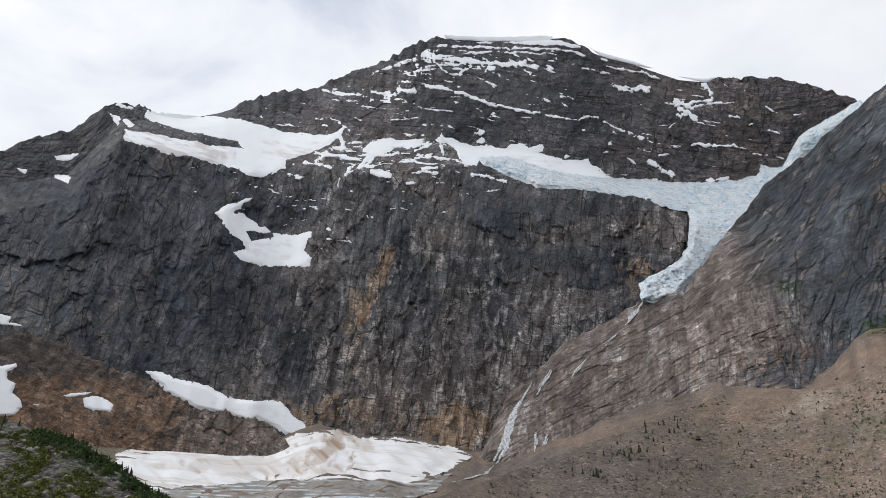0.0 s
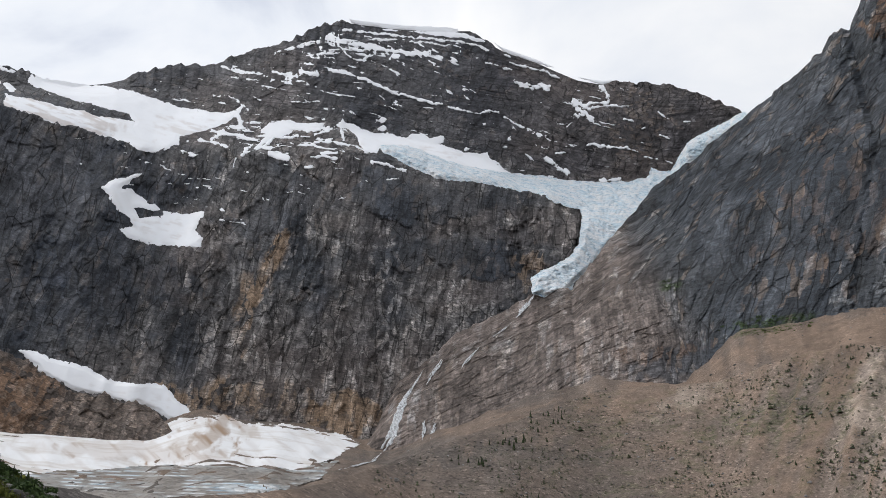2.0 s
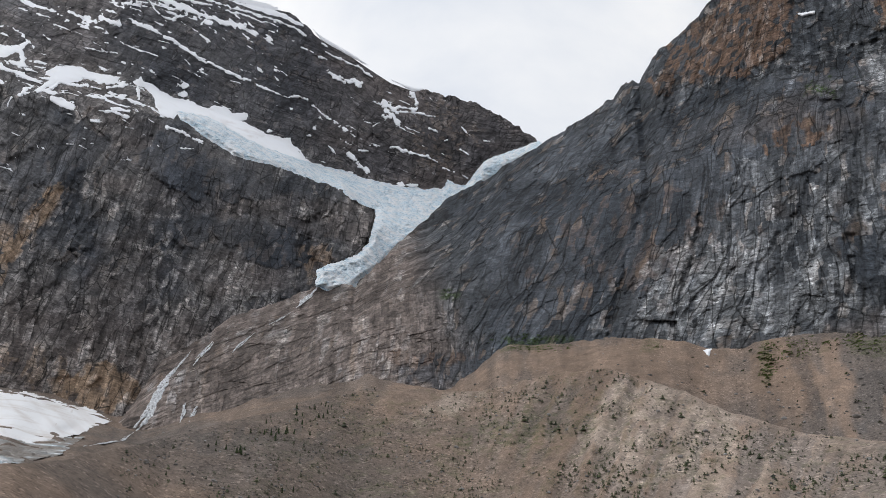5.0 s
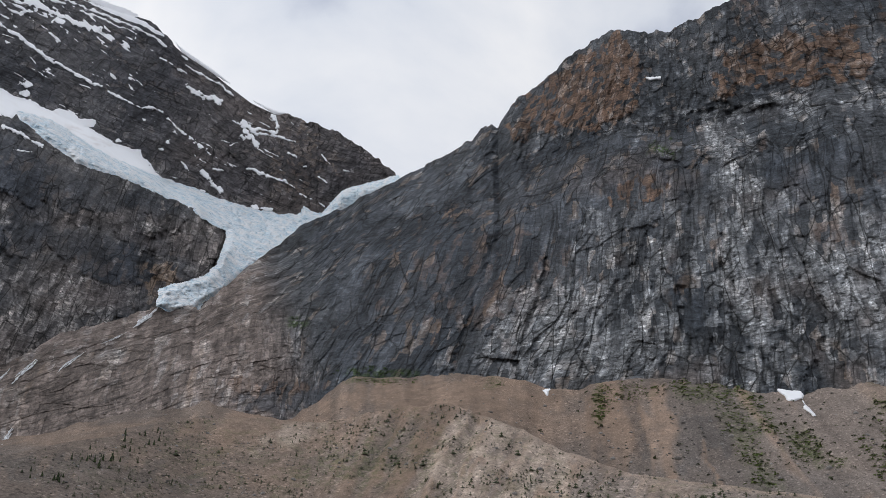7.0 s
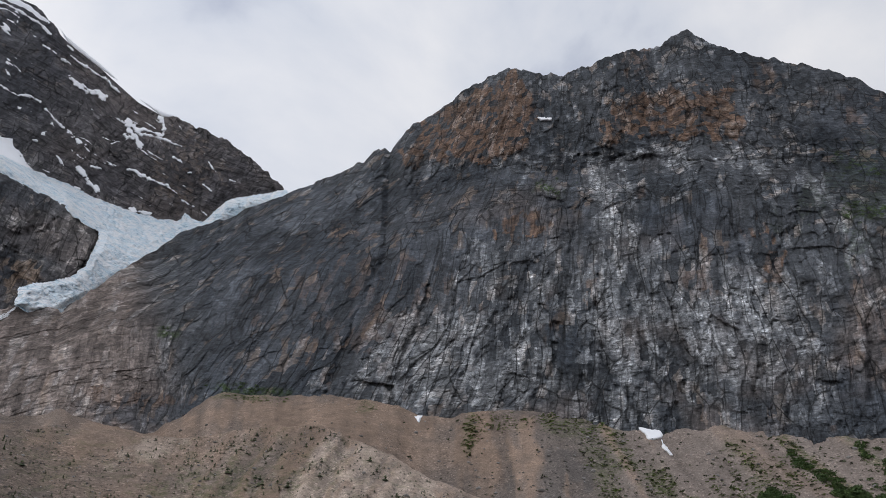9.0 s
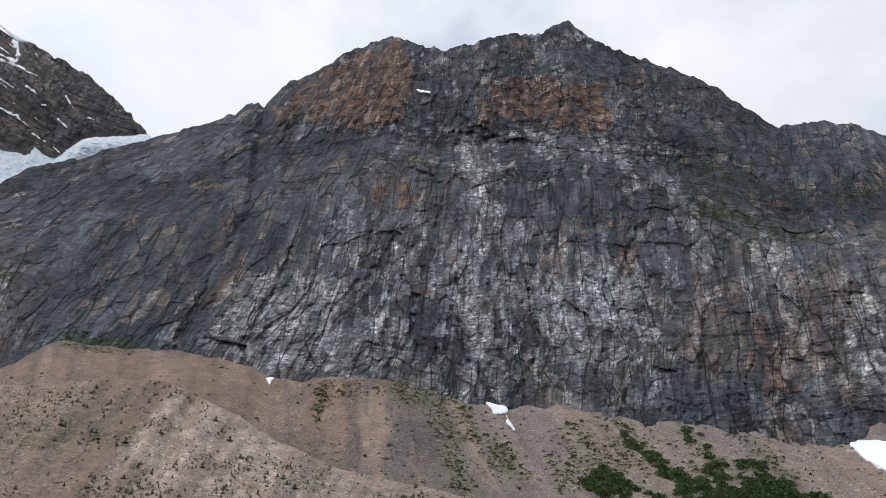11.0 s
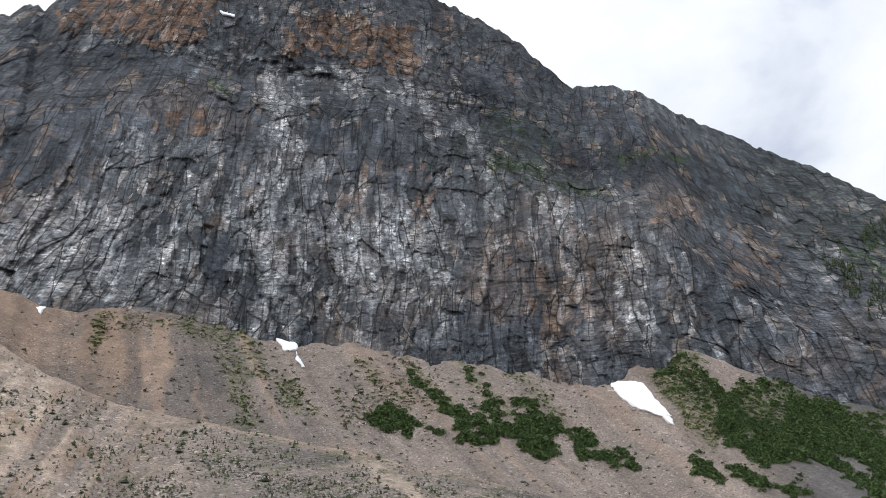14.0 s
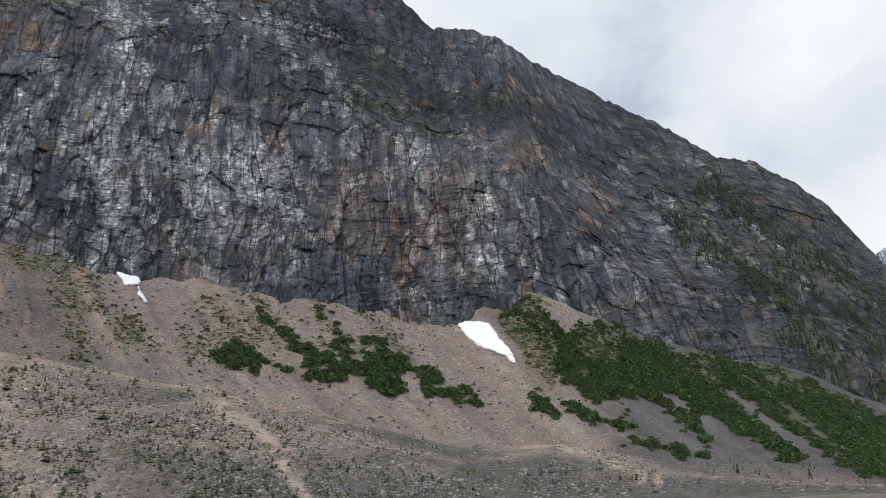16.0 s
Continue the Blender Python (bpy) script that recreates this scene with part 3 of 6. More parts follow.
WALL_PALE = [
    [(49, 33.3), (54, 33), (59.5, 32.7), (64, 31.7), (67.9, 30.1)],
    [(54.5, 32.6), (55.3, 30.2), (56.1, 27.6)],
    [(48.1, 30.2), (49.6, 31.9), (50.4, 33.3)],
    [(57, 32.8), (57.8, 28.8), (57.1, 25.7)],
    [(70.1, 29.6), (70.4, 27.5), (71.5, 25.6)],
    [(41.1, 17.6), (42.6, 22.2), (45.1, 27), (45.7, 29)],
    [(37.2, 17.1), (38.7, 20.9), (40.2, 25.2)],
    [(46.5, 16.6), (48.1, 19), (49.4, 22.1)],
    [(54.6, 24.1), (55.6, 20.2), (56.6, 16.4)],
    [(57.2, 23.4), (57.5, 21.1), (59, 18.8)],
    [(80.6, 18.1), (80.8, 15.2), (81.3, 12.3)],
    [(68, 22.3), (66.8, 21.1), (66.3, 20.4)],
    [(77.4, 23.2), (79.5, 20.8), (79.9, 18.1)],
    [(40.2, 29.6), (40, 28.5)],
    [(32.1, 28), (31, 26.6), (29.4, 25.9)],
]
WALL_CRACK = [
    [(69.3, 27.6), (67.3, 25), (66, 22.3), (65.3, 18.9), (65.1, 17.3)],
    [(81.3, 20.9), (80.4, 18.1), (79.5, 15.2), (79.5, 12.4)],
    [(84.6, 20.9), (84.5, 17.7), (84.8, 15.5)],
    [(54.6, 24.8), (54, 20.9), (55.4, 17.2)],
    [(43.9, 16.4), (45.6, 20.3), (48, 23.6)],
    [(39.3, 17.3), (41.2, 21.6), (42.2, 24.8)],
    [(34.9, 16.7), (36.7, 21.7), (38.2, 25.6)],
    [(52, 34.9), (51.8, 33)],
    [(59.7, 22.3), (60.2, 18.8), (59.1, 15.8)],
    [(51.4, 21.9), (50.9, 18.4), (49.5, 16.8)],
    [(71.8, 23.6), (71.9, 19.4), (70.9, 15.3)],
    [(50.7, 30.3), (53.4, 29.4), (52.7, 26.6)],
    [(54, 33), (59.5, 32.2), (65.8, 31.1)],
]
WALL_RUST = [
    [(55.2, 34.4), (56.5, 36.6), (61.2, 36.4), (66.1, 36.2), (66.6, 33), (64.4, 33), (59.9, 33.5), (56.2, 33.9)],
    [(39.3, 32.4), (40.5, 35), (44.9, 37.3), (48.8, 39.1), (50.2, 37.3), (49.9, 34), (47.8, 33), (44.2, 33.2)],
    [(47.5, 27.7), (47.8, 29), (49.9, 29.3), (50.9, 28.4), (49.7, 27.5)],
    [(53.8, 23.2), (54.2, 25), (54.8, 24.8), (54.6, 23.3)],
    [(65.8, 26.2), (66.7, 27.1), (67.5, 25), (66.8, 22.7), (66, 23.5)],
    [(74.1, 17.1), (72.9, 21.6), (77, 22.9), (80, 19.6), (78.8, 15.3), (75, 14.8)],
    [(82.8, 23), (85.4, 23.3), (87, 22), (85, 20.9), (83.3, 21.8)],
    [(87.5, 18.9), (89.3, 20.6), (91.2, 19.6), (91.3, 16.6), (89.4, 16.8)],
    [(98.1, 19.2), (102.5, 17.4), (104.9, 15.6), (105.3, 14.1), (102.3, 16)],
]
WALL_GREEN = [
    [(72.5, 27), (74.9, 26.4), (77.6, 24.9), (79.9, 24.1)],
    [(81.7, 26.2), (84.5, 26.7), (85.8, 25.8)],
    [(72.3, 30.1), (74.3, 28.8), (75.9, 28.2)],
    [(50.6, 31.2), (52.4, 30.6)],
    [(94.7, 19.2), (97.4, 16.7), (99.7, 14.9), (101.8, 12.8)],
    [(98.2, 14.7), (100.9, 11.5), (102.5, 8.8), (104.2, 6.9)],
    [(102.2, 15.3), (104.5, 12.8), (106.9, 10.4)],
    [(96.5, 19), (98.7, 18.3), (100.6, 16.2)],
    [(72.1, 26.5), (75.1, 26.3)],
]
WALL_SAND = [
    [(102.7, 13.4), (102.4, 11.3)],
    [(103.2, 10.8), (104.4, 8.6), (106.1, 7)],
    [(99.3, 17.1), (101.1, 15.1), (102.8, 12.7)],
]

WALL_PLATE = [
    [(28.84, 28.18), (32.05, 29.72), (39.5, 31.35), (44.33, 32.52), (50.45, 32.51), (53.83, 32.22), (54.17, 27.49), (50.86, 28.39), (48.33, 28.15), (45.48, 27.45), (42.03, 23.6), (39.16, 22.44), (36.01, 19.75), (33.58, 16.52), (27.57, 14.17), (24.59, 25.57)],
    [(70.26, 32.44), (75.74, 34.55), (80.8, 30.96), (86.18, 27.89), (91.55, 24.7), (90.85, 21.35), (81.85, 24.55), (76.22, 27.07), (71.32, 28.6)],
    [(69.91, 18.75), (73.42, 18.22), (73.09, 13.76), (69.28, 13.87)],
    [(50.53, 23.01), (52.17, 23.13), (52.87, 19.33), (51.33, 18.48)],
    [(57.76, 29.58), (64.82, 28.87), (64.77, 25.03), (61.35, 25.81), (58.29, 27.29)],
]
WALL_FRESH = [
    [(54.04, 32.43), (56.73, 32.57), (57.84, 27.66), (56.71, 24.15), (58.89, 21.9), (58.22, 17.26), (56.72, 14.93), (54.93, 18.67), (53.87, 22.47), (54.81, 27.52)],
    [(45.03, 27.76), (47.03, 28.39), (47.93, 24.31), (46.02, 23.35)],
    [(38.43, 22.33), (40.83, 23.81), (41.73, 20.58), (40.6, 16.03), (38.1, 16.09)],
    [(41.07, 22.35), (48.86, 23.25), (49.58, 16.09), (41.97, 16.55)],
    [(59.71, 22.69), (66.42, 23.45), (69.31, 22.98), (69.11, 18.77), (65.45, 16.56), (59.83, 17.3)],
    [(66.66, 31.68), (68.44, 31.79), (70.91, 29.01), (71.69, 27.82), (70.39, 27.52), (69.19, 29.11)],
    [(71.9, 24.76), (77.22, 25.09), (77.67, 22.04), (78.77, 18.23), (76.52, 18.4), (73.69, 21.6)],
    [(80.6, 18.07), (82.19, 16.47), (84.05, 14.88), (82.14, 13.62), (80.14, 14.48)],
    [(54.91, 32.86), (59.44, 33.04), (65.77, 32.08), (68.44, 31.6), (67.95, 30.68), (61.27, 31.75), (54.97, 31.92)],
]
# plants and bare runs on the slopes
ALDER_CLUMPS = [
    [(62.86, 10.26), (63.77, 10.46), (65.25, 10.29), (66.2, 9.73), (67.15, 8.99), (67.72, 8.61), (66.41, 8.8), (65.68, 8.36), (64.02, 8.8), (63.27, 9.17)],
    [(68.24, 10.67), (69.2, 10.29), (69.78, 9.72), (70.55, 8.39), (70.36, 7.83), (69.41, 8.22), (68.84, 8.98), (68.26, 9.92)],
    [(70.54, 10.28), (71.31, 9.89), (72.27, 9.12), (73.23, 9.67), (74.01, 10.22), (75.17, 9.82), (75.73, 8.66), (75.58, 7.16), (75.11, 6.23), (74.35, 6.81), (73.21, 7.59), (72.45, 8.17), (71.31, 8.01), (70.74, 8.77)],
    [(76.88, 8.25), (78.21, 7.64), (80.1, 6.63), (80.76, 6.04), (79.49, 5.9), (77.8, 6.71), (77.05, 7.49)],
    [(86.51, 5.68), (87.61, 5.37), (89.4, 4.73), (90.07, 3.97), (91.1, 3.37), (92.8, 2.58), (94.85, 2.13), (93.46, 2.16), (91.38, 2.64), (90.03, 3.6), (88.62, 4.22), (87.19, 4.84)],
]
ALDER_BAND = [(82.49, 11.78), (83.31, 12.39), (84.42, 13.14), (85.07, 12.29), (86.34, 11.07), (87.16, 10.15), (87.48, 10.81), (89.24, 11.26), (90.7, 10.66), (91.58, 10.07), (92.81, 9.42), (94.2, 8.76), (95.62, 8.57), (97.29, 7.78), (99, 7.63), (100.6, 6.96), (102.42, 5.94), (103.88, 5.03), (105.76, 3.71), (109.27, 1.87), (108.49, -2.42), (105.12, -0.16), (103.22, 0.89), (101.53, 2.14), (100.37, 3.05), (98.63, 4.9), (97.41, 6.05), (96.65, 6.03), (97.91, 4.59), (99.67, 2.75), (101.11, 1.49), (99.83, 1.55), (98.02, 2.84), (96.14, 4.17), (94.53, 5.34), (93.53, 5.95), (92.13, 6.4), (90.25, 5.96), (89.29, 5.54), (88.02, 5.9), (86.98, 6.88), (86.12, 8.05), (85.26, 9.42), (84.18, 10.62), (83.24, 11.24)]
ALDER_RUNS = [
    [(91.38, 6.26), (92.58, 5.57), (93.74, 4.67), (95.29, 2.91)],
    [(84.28, 6.27), (85.89, 4.9)],
]
GREEN_STREAKS = [
    [(65.34, 13.28), (66.32, 12.17), (67.48, 11.05), (68.25, 10.29)],
    [(69.95, 12.37), (70.92, 11.03), (71.69, 9.89)],
    [(72.08, 10.64), (74.4, 10.22)],
    [(75.16, 9.06), (76.88, 8.06)],
]
FAINT_STREAKS = [
    [(61.95, 14.13), (62.95, 12.49), (63.94, 10.83)],
    [(53.88, 13.89), (54.86, 12.18)],
    [(54.62, 15.01), (55.67, 12.57), (57.12, 11.57)],
    [(56.75, 11.91), (58.06, 10.52), (59.13, 10.01)],
    [(72.86, 12.54), (74.8, 10.97), (75.94, 9.42)],
]
MEADOWS = [
    [(81.82, 11.81), (82.93, 12.6), (84.36, 13.45), (85.08, 12.48), (86.49, 10.49), (86.12, 8.05), (85.65, 6.76), (84.75, 7.56), (83.53, 9.51), (82.64, 10.89)],
    [(87.07, 10.46), (87.69, 10.99), (89.96, 10.83), (91.37, 9.79), (90.11, 8.38), (88.27, 8.87)],
    [(94.19, 8.65), (97.27, 7.67), (96.42, 6.48), (94.38, 7.17)],
    [(98.99, 7.53), (100.91, 6.83), (102.96, 5.27), (101.31, 5.06), (99.49, 6.24)],
]
SAND_RUNS = [
    [(35.95, 13.65), (34.79, 11.44), (33.87, 9.72)],
    [(38.68, 13.15), (37.23, 10.24), (35.89, 7.87)],
    [(38.31, 12.97), (36.77, 10.62)],
    [(40.81, 11.72), (38.97, 8.43)],
    [(42.41, 11.58), (41.75, 9.61)],
    [(27.21, 15.49), (24.75, 12.96), (22.38, 11.53)],
]


def inside(poly, x, y):
    """Signed distance to a polygon, positive inside, in the polygon's units."""
    best, odd = np.full(x.shape, 1e9), np.zeros(x.shape, bool)
    n = len(poly)
    for k in range(n):
        (x0, y0), (x1, y1) = poly[k], poly[(k + 1) % n]
        dx, dy = x1 - x0, y1 - y0
        t = np.clip(((x - x0) * dx + (y - y0) * dy) / (dx * dx + dy * dy + 1e-12), 0, 1)
        best = np.minimum(best, np.hypot(x - x0 - t * dx, y - y0 - t * dy))
        if dy:
            odd ^= ((y0 > y) != (y1 > y)) & (x < dx * (y - y0) / dy + x0)
    return np.where(odd, best, -best)


def seams(lines, az, el, width, seed, wob=0.5):
    """1 along frayed lines on the rock, 0 away from them."""
    best = np.full(az.shape, 9.0)
    c = 0.86
    wa, we = az + 0.22 * fbm(az * 1.1, el * 1.1, seed), el + 0.22 * fbm(az * 1.1, el * 1.1, seed + 1)
    for line in lines:
        for (x0, y0), (x1, y1) in zip(line, line[1:]):
            dx, dy = (x1 - x0) * c, y1 - y0
            t = np.clip(((wa - x0) * c * dx + (we - y0) * dy) / (dx * dx + dy * dy), 0, 1)
            best = np.minimum(best, np.hypot((wa - x0) * c - t * dx, we - y0 - t * dy))
    return (1 - smooth(width * 0.3, width, best * (1 + wob * fbm(az * 2.5, el * 2.5, seed + 2)))) * smooth(-0.7, 0.1, fbm(az * 1.3, el * 1.3, seed + 3))


def faces(polys, az, el, seed, fray=0.5):
    """1 inside frayed outlines on the rock."""
    best = np.full(az.shape, -9.0)
    wob = fray * fbm(az * 1.4, el * 1.4, seed, 4)
    for p in polys:
        best = np.maximum(best, inside([(x * 0.86, y) for x, y in p], az * 0.86, el))
    return smooth(-0.15, 0.25, best + wob)


# ---- the great north face ----
def build_face():
    az = np.linspace(-34.5, 33, 740)
    foot_r, foot_el = reach(FACE_FOOT, az), rise(FACE_FOOT, az)
    crest_r, crest_el = reach(FACE_CREST, az), rise(FACE_CREST, az)
    snowy = np.maximum.reduce([smooth(-22.8, -21.8, az) * smooth(-16.0, -16.6, az), smooth(-0.2, 0.4, az) * smooth(11.0, 10.4, az), smooth(11.8, 12.4, az) * smooth(21.6, 20.6, az)])
    crest_el = crest_el + (0.16 * fbm(az * 2.2, az * 0, 5, 4) + 0.04 * blocks(az * 4, az * 0, 8)) * (1 - snowy)
    top_el, bf_el, mid_el = rise(BENCH_TOP, az), rise(BENCH_FOOT, az), rise(FACE_MID, az)
    top_el = np.minimum(top_el, crest_el - 0.25)
    crest_el = crest_el + 0.12 - 0.3 * snowy
    knee = smooth(-24, -14, az)
    r_mid = foot_r + 175 + 20 * knee
    r_bf = foot_r + 350 + 30 * knee
    r_bt = np.minimum(r_bf + 210, crest_r - 30)
    base = at(foot_el, foot_r)
    crest = at(crest_el, crest_r)
    knots = [(foot_r - 70, base[1] - 150), base, at(mid_el, r_mid), at(bf_el, r_bf), at(top_el, r_bt), crest, (crest_r + 30, crest[1] - 6), (crest_r + 420, crest[1] - 420)]
    r, z = sections(az, knots, [8, 120, 90, 44, 110, 5, 8], 1)
    A = np.broadcast_to(az, r.shape)
    el = np.degrees(np.arctan2(z - EYE, r))
    s = np.radians(A) * 1400
    upper = smooth(-0.3, 0.8, el - rise(BENCH_TOP, A))
    relief = cliff_relief(s, z, -0.16, 0.16, 11, 34, 0.45 + 0.5 * (1 - upper), 0.2 + 0.55 * upper)
    plate = faces(FACE_PLATE, A, el, 41, 0.6)
    seam = seams(FACE_PALE, A, el, 0.26, 44)
    relief = relief * (1 - 0.3 * plate) - 8 * seams(FACE_GULLY, A, el, 0.42, 47) + 3 * plate
    # the bench that carries snow and ice is smoother
    calm = 1 - 0.7 * smooth(-25, -22, A) * smooth(0, 0.6, el - rise(BENCH_FOOT, A)) * smooth(0, 0.6, rise(BENCH_TOP, A) - el)
    # the bowl of the hanging snow and the knob beside the ice tongue
    bowl = spot(A, el, -13.0, 24.2, 3.4, 2.6, 3, 0.2)
    knob = spot(A, el, 15.6, 23.8, 2.6, 2.6, 4, 0.2)
    lip = 1 - smooth(crest_r - 110, crest_r + 10, r) * 0.6
    lip = lip * (1 - 0.85 * snowy * smooth(1.2, 0.3, crest_el - el))
    r, z = push(r, z, relief * calm * lip - 22 * bowl + 45 * knob)
    scar = A + 5.0 - 0.42 * (el - 21.5)
    rust = np.maximum.reduce([2.2 * np.exp(-(scar / 0.42) ** 2) * smooth(18.2, 19.4, el) * smooth(24.5, 24.0, el), 0.5 * spot(A, el, -6.4, 18.6, 0.7, 2.6, 22, 0.6), 1.5 * spot(A, el, 1, 12.0, 3.2, 1.3, 23, 0.6),
                              0.55 * spot(A, el, -6, 13.0, 5.5, 1.2, 24, 0.8), 0.4 * spot(A, el, 14.2, 21.6, 1.5, 1.6, 25, 0.5), 0.22 * spot(A, el, 23, 30.5, 2.5, 2.6, 26, 0.9),
                              0.1 * spot(A, el, -26, 19, 6, 2.5, 27, 0.9)])
    pale = 1.1 * seam - 0.7 * spot(A, el, 1, 12.0, 3.2, 1.3, 23, 0.6) - 0.55 * plate - 0.95 * smooth(-8, -17, A) + np.maximum.reduce([0.75 * smooth(20.5, 12.5, el + 1.5 * fbm(A / 3, el / 3, 31)) * smooth(-9, -3, A), 0.4 * spot(A, el, -6, 17, 12, 4, 32, 0.8), 0.6 * spot(A, el, 6, 16.5, 6, 5, 39, 0.8),
                              0.45 * spot(A, el, 3, 19, 1.6, 3.8, 33, 0.8), 0.25 * (el > bf_el)])
    warm = (1 - plate) * np.maximum(0.75 * smooth(19, 12, el + 2.0 * fbm(A / 4, el / 4, 35)) * smooth(-12, -4, A), 0.45 * smooth(0.0, 1.0, fbm(A / 5, el / 2.5, 36) + 0.2) * smooth(-20, -10, A)) + upper * (0.15 + 0.3 * smooth(8, 20, A))
    up = np.radians(el) * 1500
    up = up + 1.6 * np.maximum(up - np.radians(rise(BENCH_FOOT, A)) * 1500, 0)
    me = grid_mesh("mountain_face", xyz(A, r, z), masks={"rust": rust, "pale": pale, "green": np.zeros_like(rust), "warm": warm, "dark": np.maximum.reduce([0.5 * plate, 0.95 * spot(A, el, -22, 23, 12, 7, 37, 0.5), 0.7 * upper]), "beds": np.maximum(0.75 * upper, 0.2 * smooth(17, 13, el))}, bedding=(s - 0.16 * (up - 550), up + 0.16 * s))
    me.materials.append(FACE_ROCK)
    ob = tagged(new("mountain_face", me), "dark banded north face of a high rock mountain with snowy ledges", "mountain", kind="structure")
    return ob, Sheet(az, r, z)


# ---- the nearer rock wall, with the slabs below the ice ----
WALL_CREST, WALL_FOOT = WALL_CREST_WEST + WALL_CREST_EAST, WALL_FOOT_WEST + WALL_FOOT_EAST


def build_wall():
    az = np.linspace(2.0, 116, 1180)
    foot_r, foot_el = reach(WALL_FOOT, az), rise(WALL_FOOT, az)
    crest_r, crest_el = reach(WALL_CREST, az), rise(WALL_CREST, az)
    crest_el = crest_el + 0.14 * fbm(az * 2.0, az * 0, 55, 4) + 0.05 * blocks(az * 3, az * 0, 58)
    crest_el = crest_el + 0.12
    span, dr = crest_el - foot_el, crest_r - foot_r
    base, crest = at(foot_el, foot_r), at(crest_el, crest_r)
    slab = 1 - smooth(17, 27, az)
    cap = smooth(34, 42, az) * (1 - smooth(74, 84, az))
    f1, f2, f3 = 0.30 + 0.1 * slab, 0.58 + 0.06 * slab, 0.60 + 0.10 * slab + 0.10 * cap
    knots = [(foot_r - 40, base[1] - 110), base, at(foot_el + 0.36 * span, foot_r + f1 * 0.8 * dr), at(foot_el + 0.66 * span, foot_r + f2 * dr),
             at(foot_el + 0.71 * span, foot_r + (f3 + 0.04) * dr), crest, (crest_r + 30, crest[1] - 6), (crest_r + 350, crest[1] - 320)]
    r, z = sections(az, knots, [8, 134, 112, 22, 110, 5, 6], 1)
    A = np.broadcast_to(az, r.shape)
    el = np.degrees(np.arctan2(z - EYE, r))
    frac = (el - foot_el) / span
    s = np.radians(A) * 950
    low = smooth(0.75, 0.35, frac)
    lean = -0.42 + 0.42 * smooth(30, 62, A) + 0.22 * smooth(76, 92, A)
    relief = cliff_relief(s, z, lean, 0.13 - 0.22 * smooth(20, 40, A) - 0.3 * slab, 71, 18, (0.35 + 0.75 * low) * (1 - 0.6 * slab) + 0.8 * cap * smooth(0.72, 0.78, frac), 0.35 + 0.35 * slab + 0.3 * low * smooth(60, 70, A))
    tread = z - 0.08 * s - (0.12 + 0.22 * (1 - smooth(12, 22, A))) * (s - 365)
    broken = 1 - smooth(21.5, 26.0, A + 0.3 * (el - 17) + 0.8 * fbm(A / 2, el / 2, 302))
    relief = relief * (1 - broken) + 0.75 * slab_relief(s, tread, 301) * broken
    plate, bare = faces(WALL_PLATE, A, el, 177, 0.7), faces(WALL_FRESH, A, el, 178, 0.9)
    relief = relief * (1 - 0.3 * plate * (1 - broken))
    relief = relief - 7 * seams(WALL_CRACK, A, el, 0.24, 171, 0.3) + 3 * faces(WALL_RUST, A, el, 175, 0.5)
    calm = 1 - 0.25 * (1 - smooth(14, 26, A))
    # a deep cleft with a pale rib beside it, and the corner where the wall turns away
    cleft = np.exp(-((A - 81.2 + 0.16 * (el - 14)) / 0.8) ** 2) * smooth(0.9, 0.5, frac)
    rib = np.exp(-((A - 83.0 + 0.16 * (el - 14)) / 0.9) ** 2) * smooth(0.8, 0.4, frac)
    corner = np.exp(-((A - 77.0) / 3.0) ** 2) * smooth(0.75, 0.5, frac)
    lip = 1 - smooth(crest_r - 110, crest_r + 10, r) * 0.6
    r, z = push(r, z, relief * calm * lip - 30 * cleft + 16 * rib + 22 * corner)
    rust = np.maximum.reduce([(0.8 - 0.4 * smooth(70, 74, A)) * faces(WALL_RUST, A, el, 175, 0.8), 0.4 * spot(A, el, 22, 15.5, 3, 0.7, 68, 0.6), 0.3 * spot(A, el, 38, 23, 6, 4, 70, 1.0), 0.3 * smooth(0.3, 0.8, fbm(A / 1.3, el / 3, 72)) * smooth(50, 60, A)])
    pale = 1.0 * seams(WALL_PALE, A, el, 0.4, 181) + 0.7 * bare - 0.4 * plate + np.maximum.reduce([0.12 * broken, 1.8 * seams(WALL_SAND, A, el, 0.3, 185), 0.75 * spot(A, el, 57, 21, 11, 6, 81, 0.9), 0.35 * spot(A, el, 56.5, 31.2, 7, 1.0, 82, 0.6), 0.2 * spot(A, el, 70.3, 29.5, 0.9, 2.4, 83, 0.5),
                              0.3 * spot(A, el, 70, 18, 9, 6, 84, 0.9), 0.45 * spot(A, el, 91, 14, 6, 5, 85, 0.9), 0.6 * spot(A, el, 41, 18.5, 9, 2.6, 86, 0.9),
                              0.6 * spot(A, el, 47.6, 31.0, 0.7, 2.4, 87, 0.5), 0.5 * rib])
    green = np.maximum.reduce([1.2 * seams(WALL_GREEN, A, el, 0.45, 191, 0.8), 0.35 * smooth(96, 104, A) * smooth(0.85, 0.5, frac), 0.9 * spot(A, el, 29.6, 16.7, 2.8, 0.45, 91, 0.4), 0.8 * spot(A, el, 23.8, 19.8, 0.8, 0.5, 93, 0.4), 0.3 * spot(A, el, 74, 27.5, 4, 3, 92, 1.0),
                               0.4 * smooth(84, 100, A) * smooth(0.3, 0.8, frac)])
    warm = np.maximum(broken * (0.95 - 0.6 * spot(A, el, 24.5, 14.6, 4, 1.1, 96, 0.5)), 0.55 * smooth(0.0, 0.8, fbm(A / 4, el / 3, 95)) * smooth(36, 50, A) * smooth(0.75, 0.6, frac))
    up = np.radians(el) * 1000
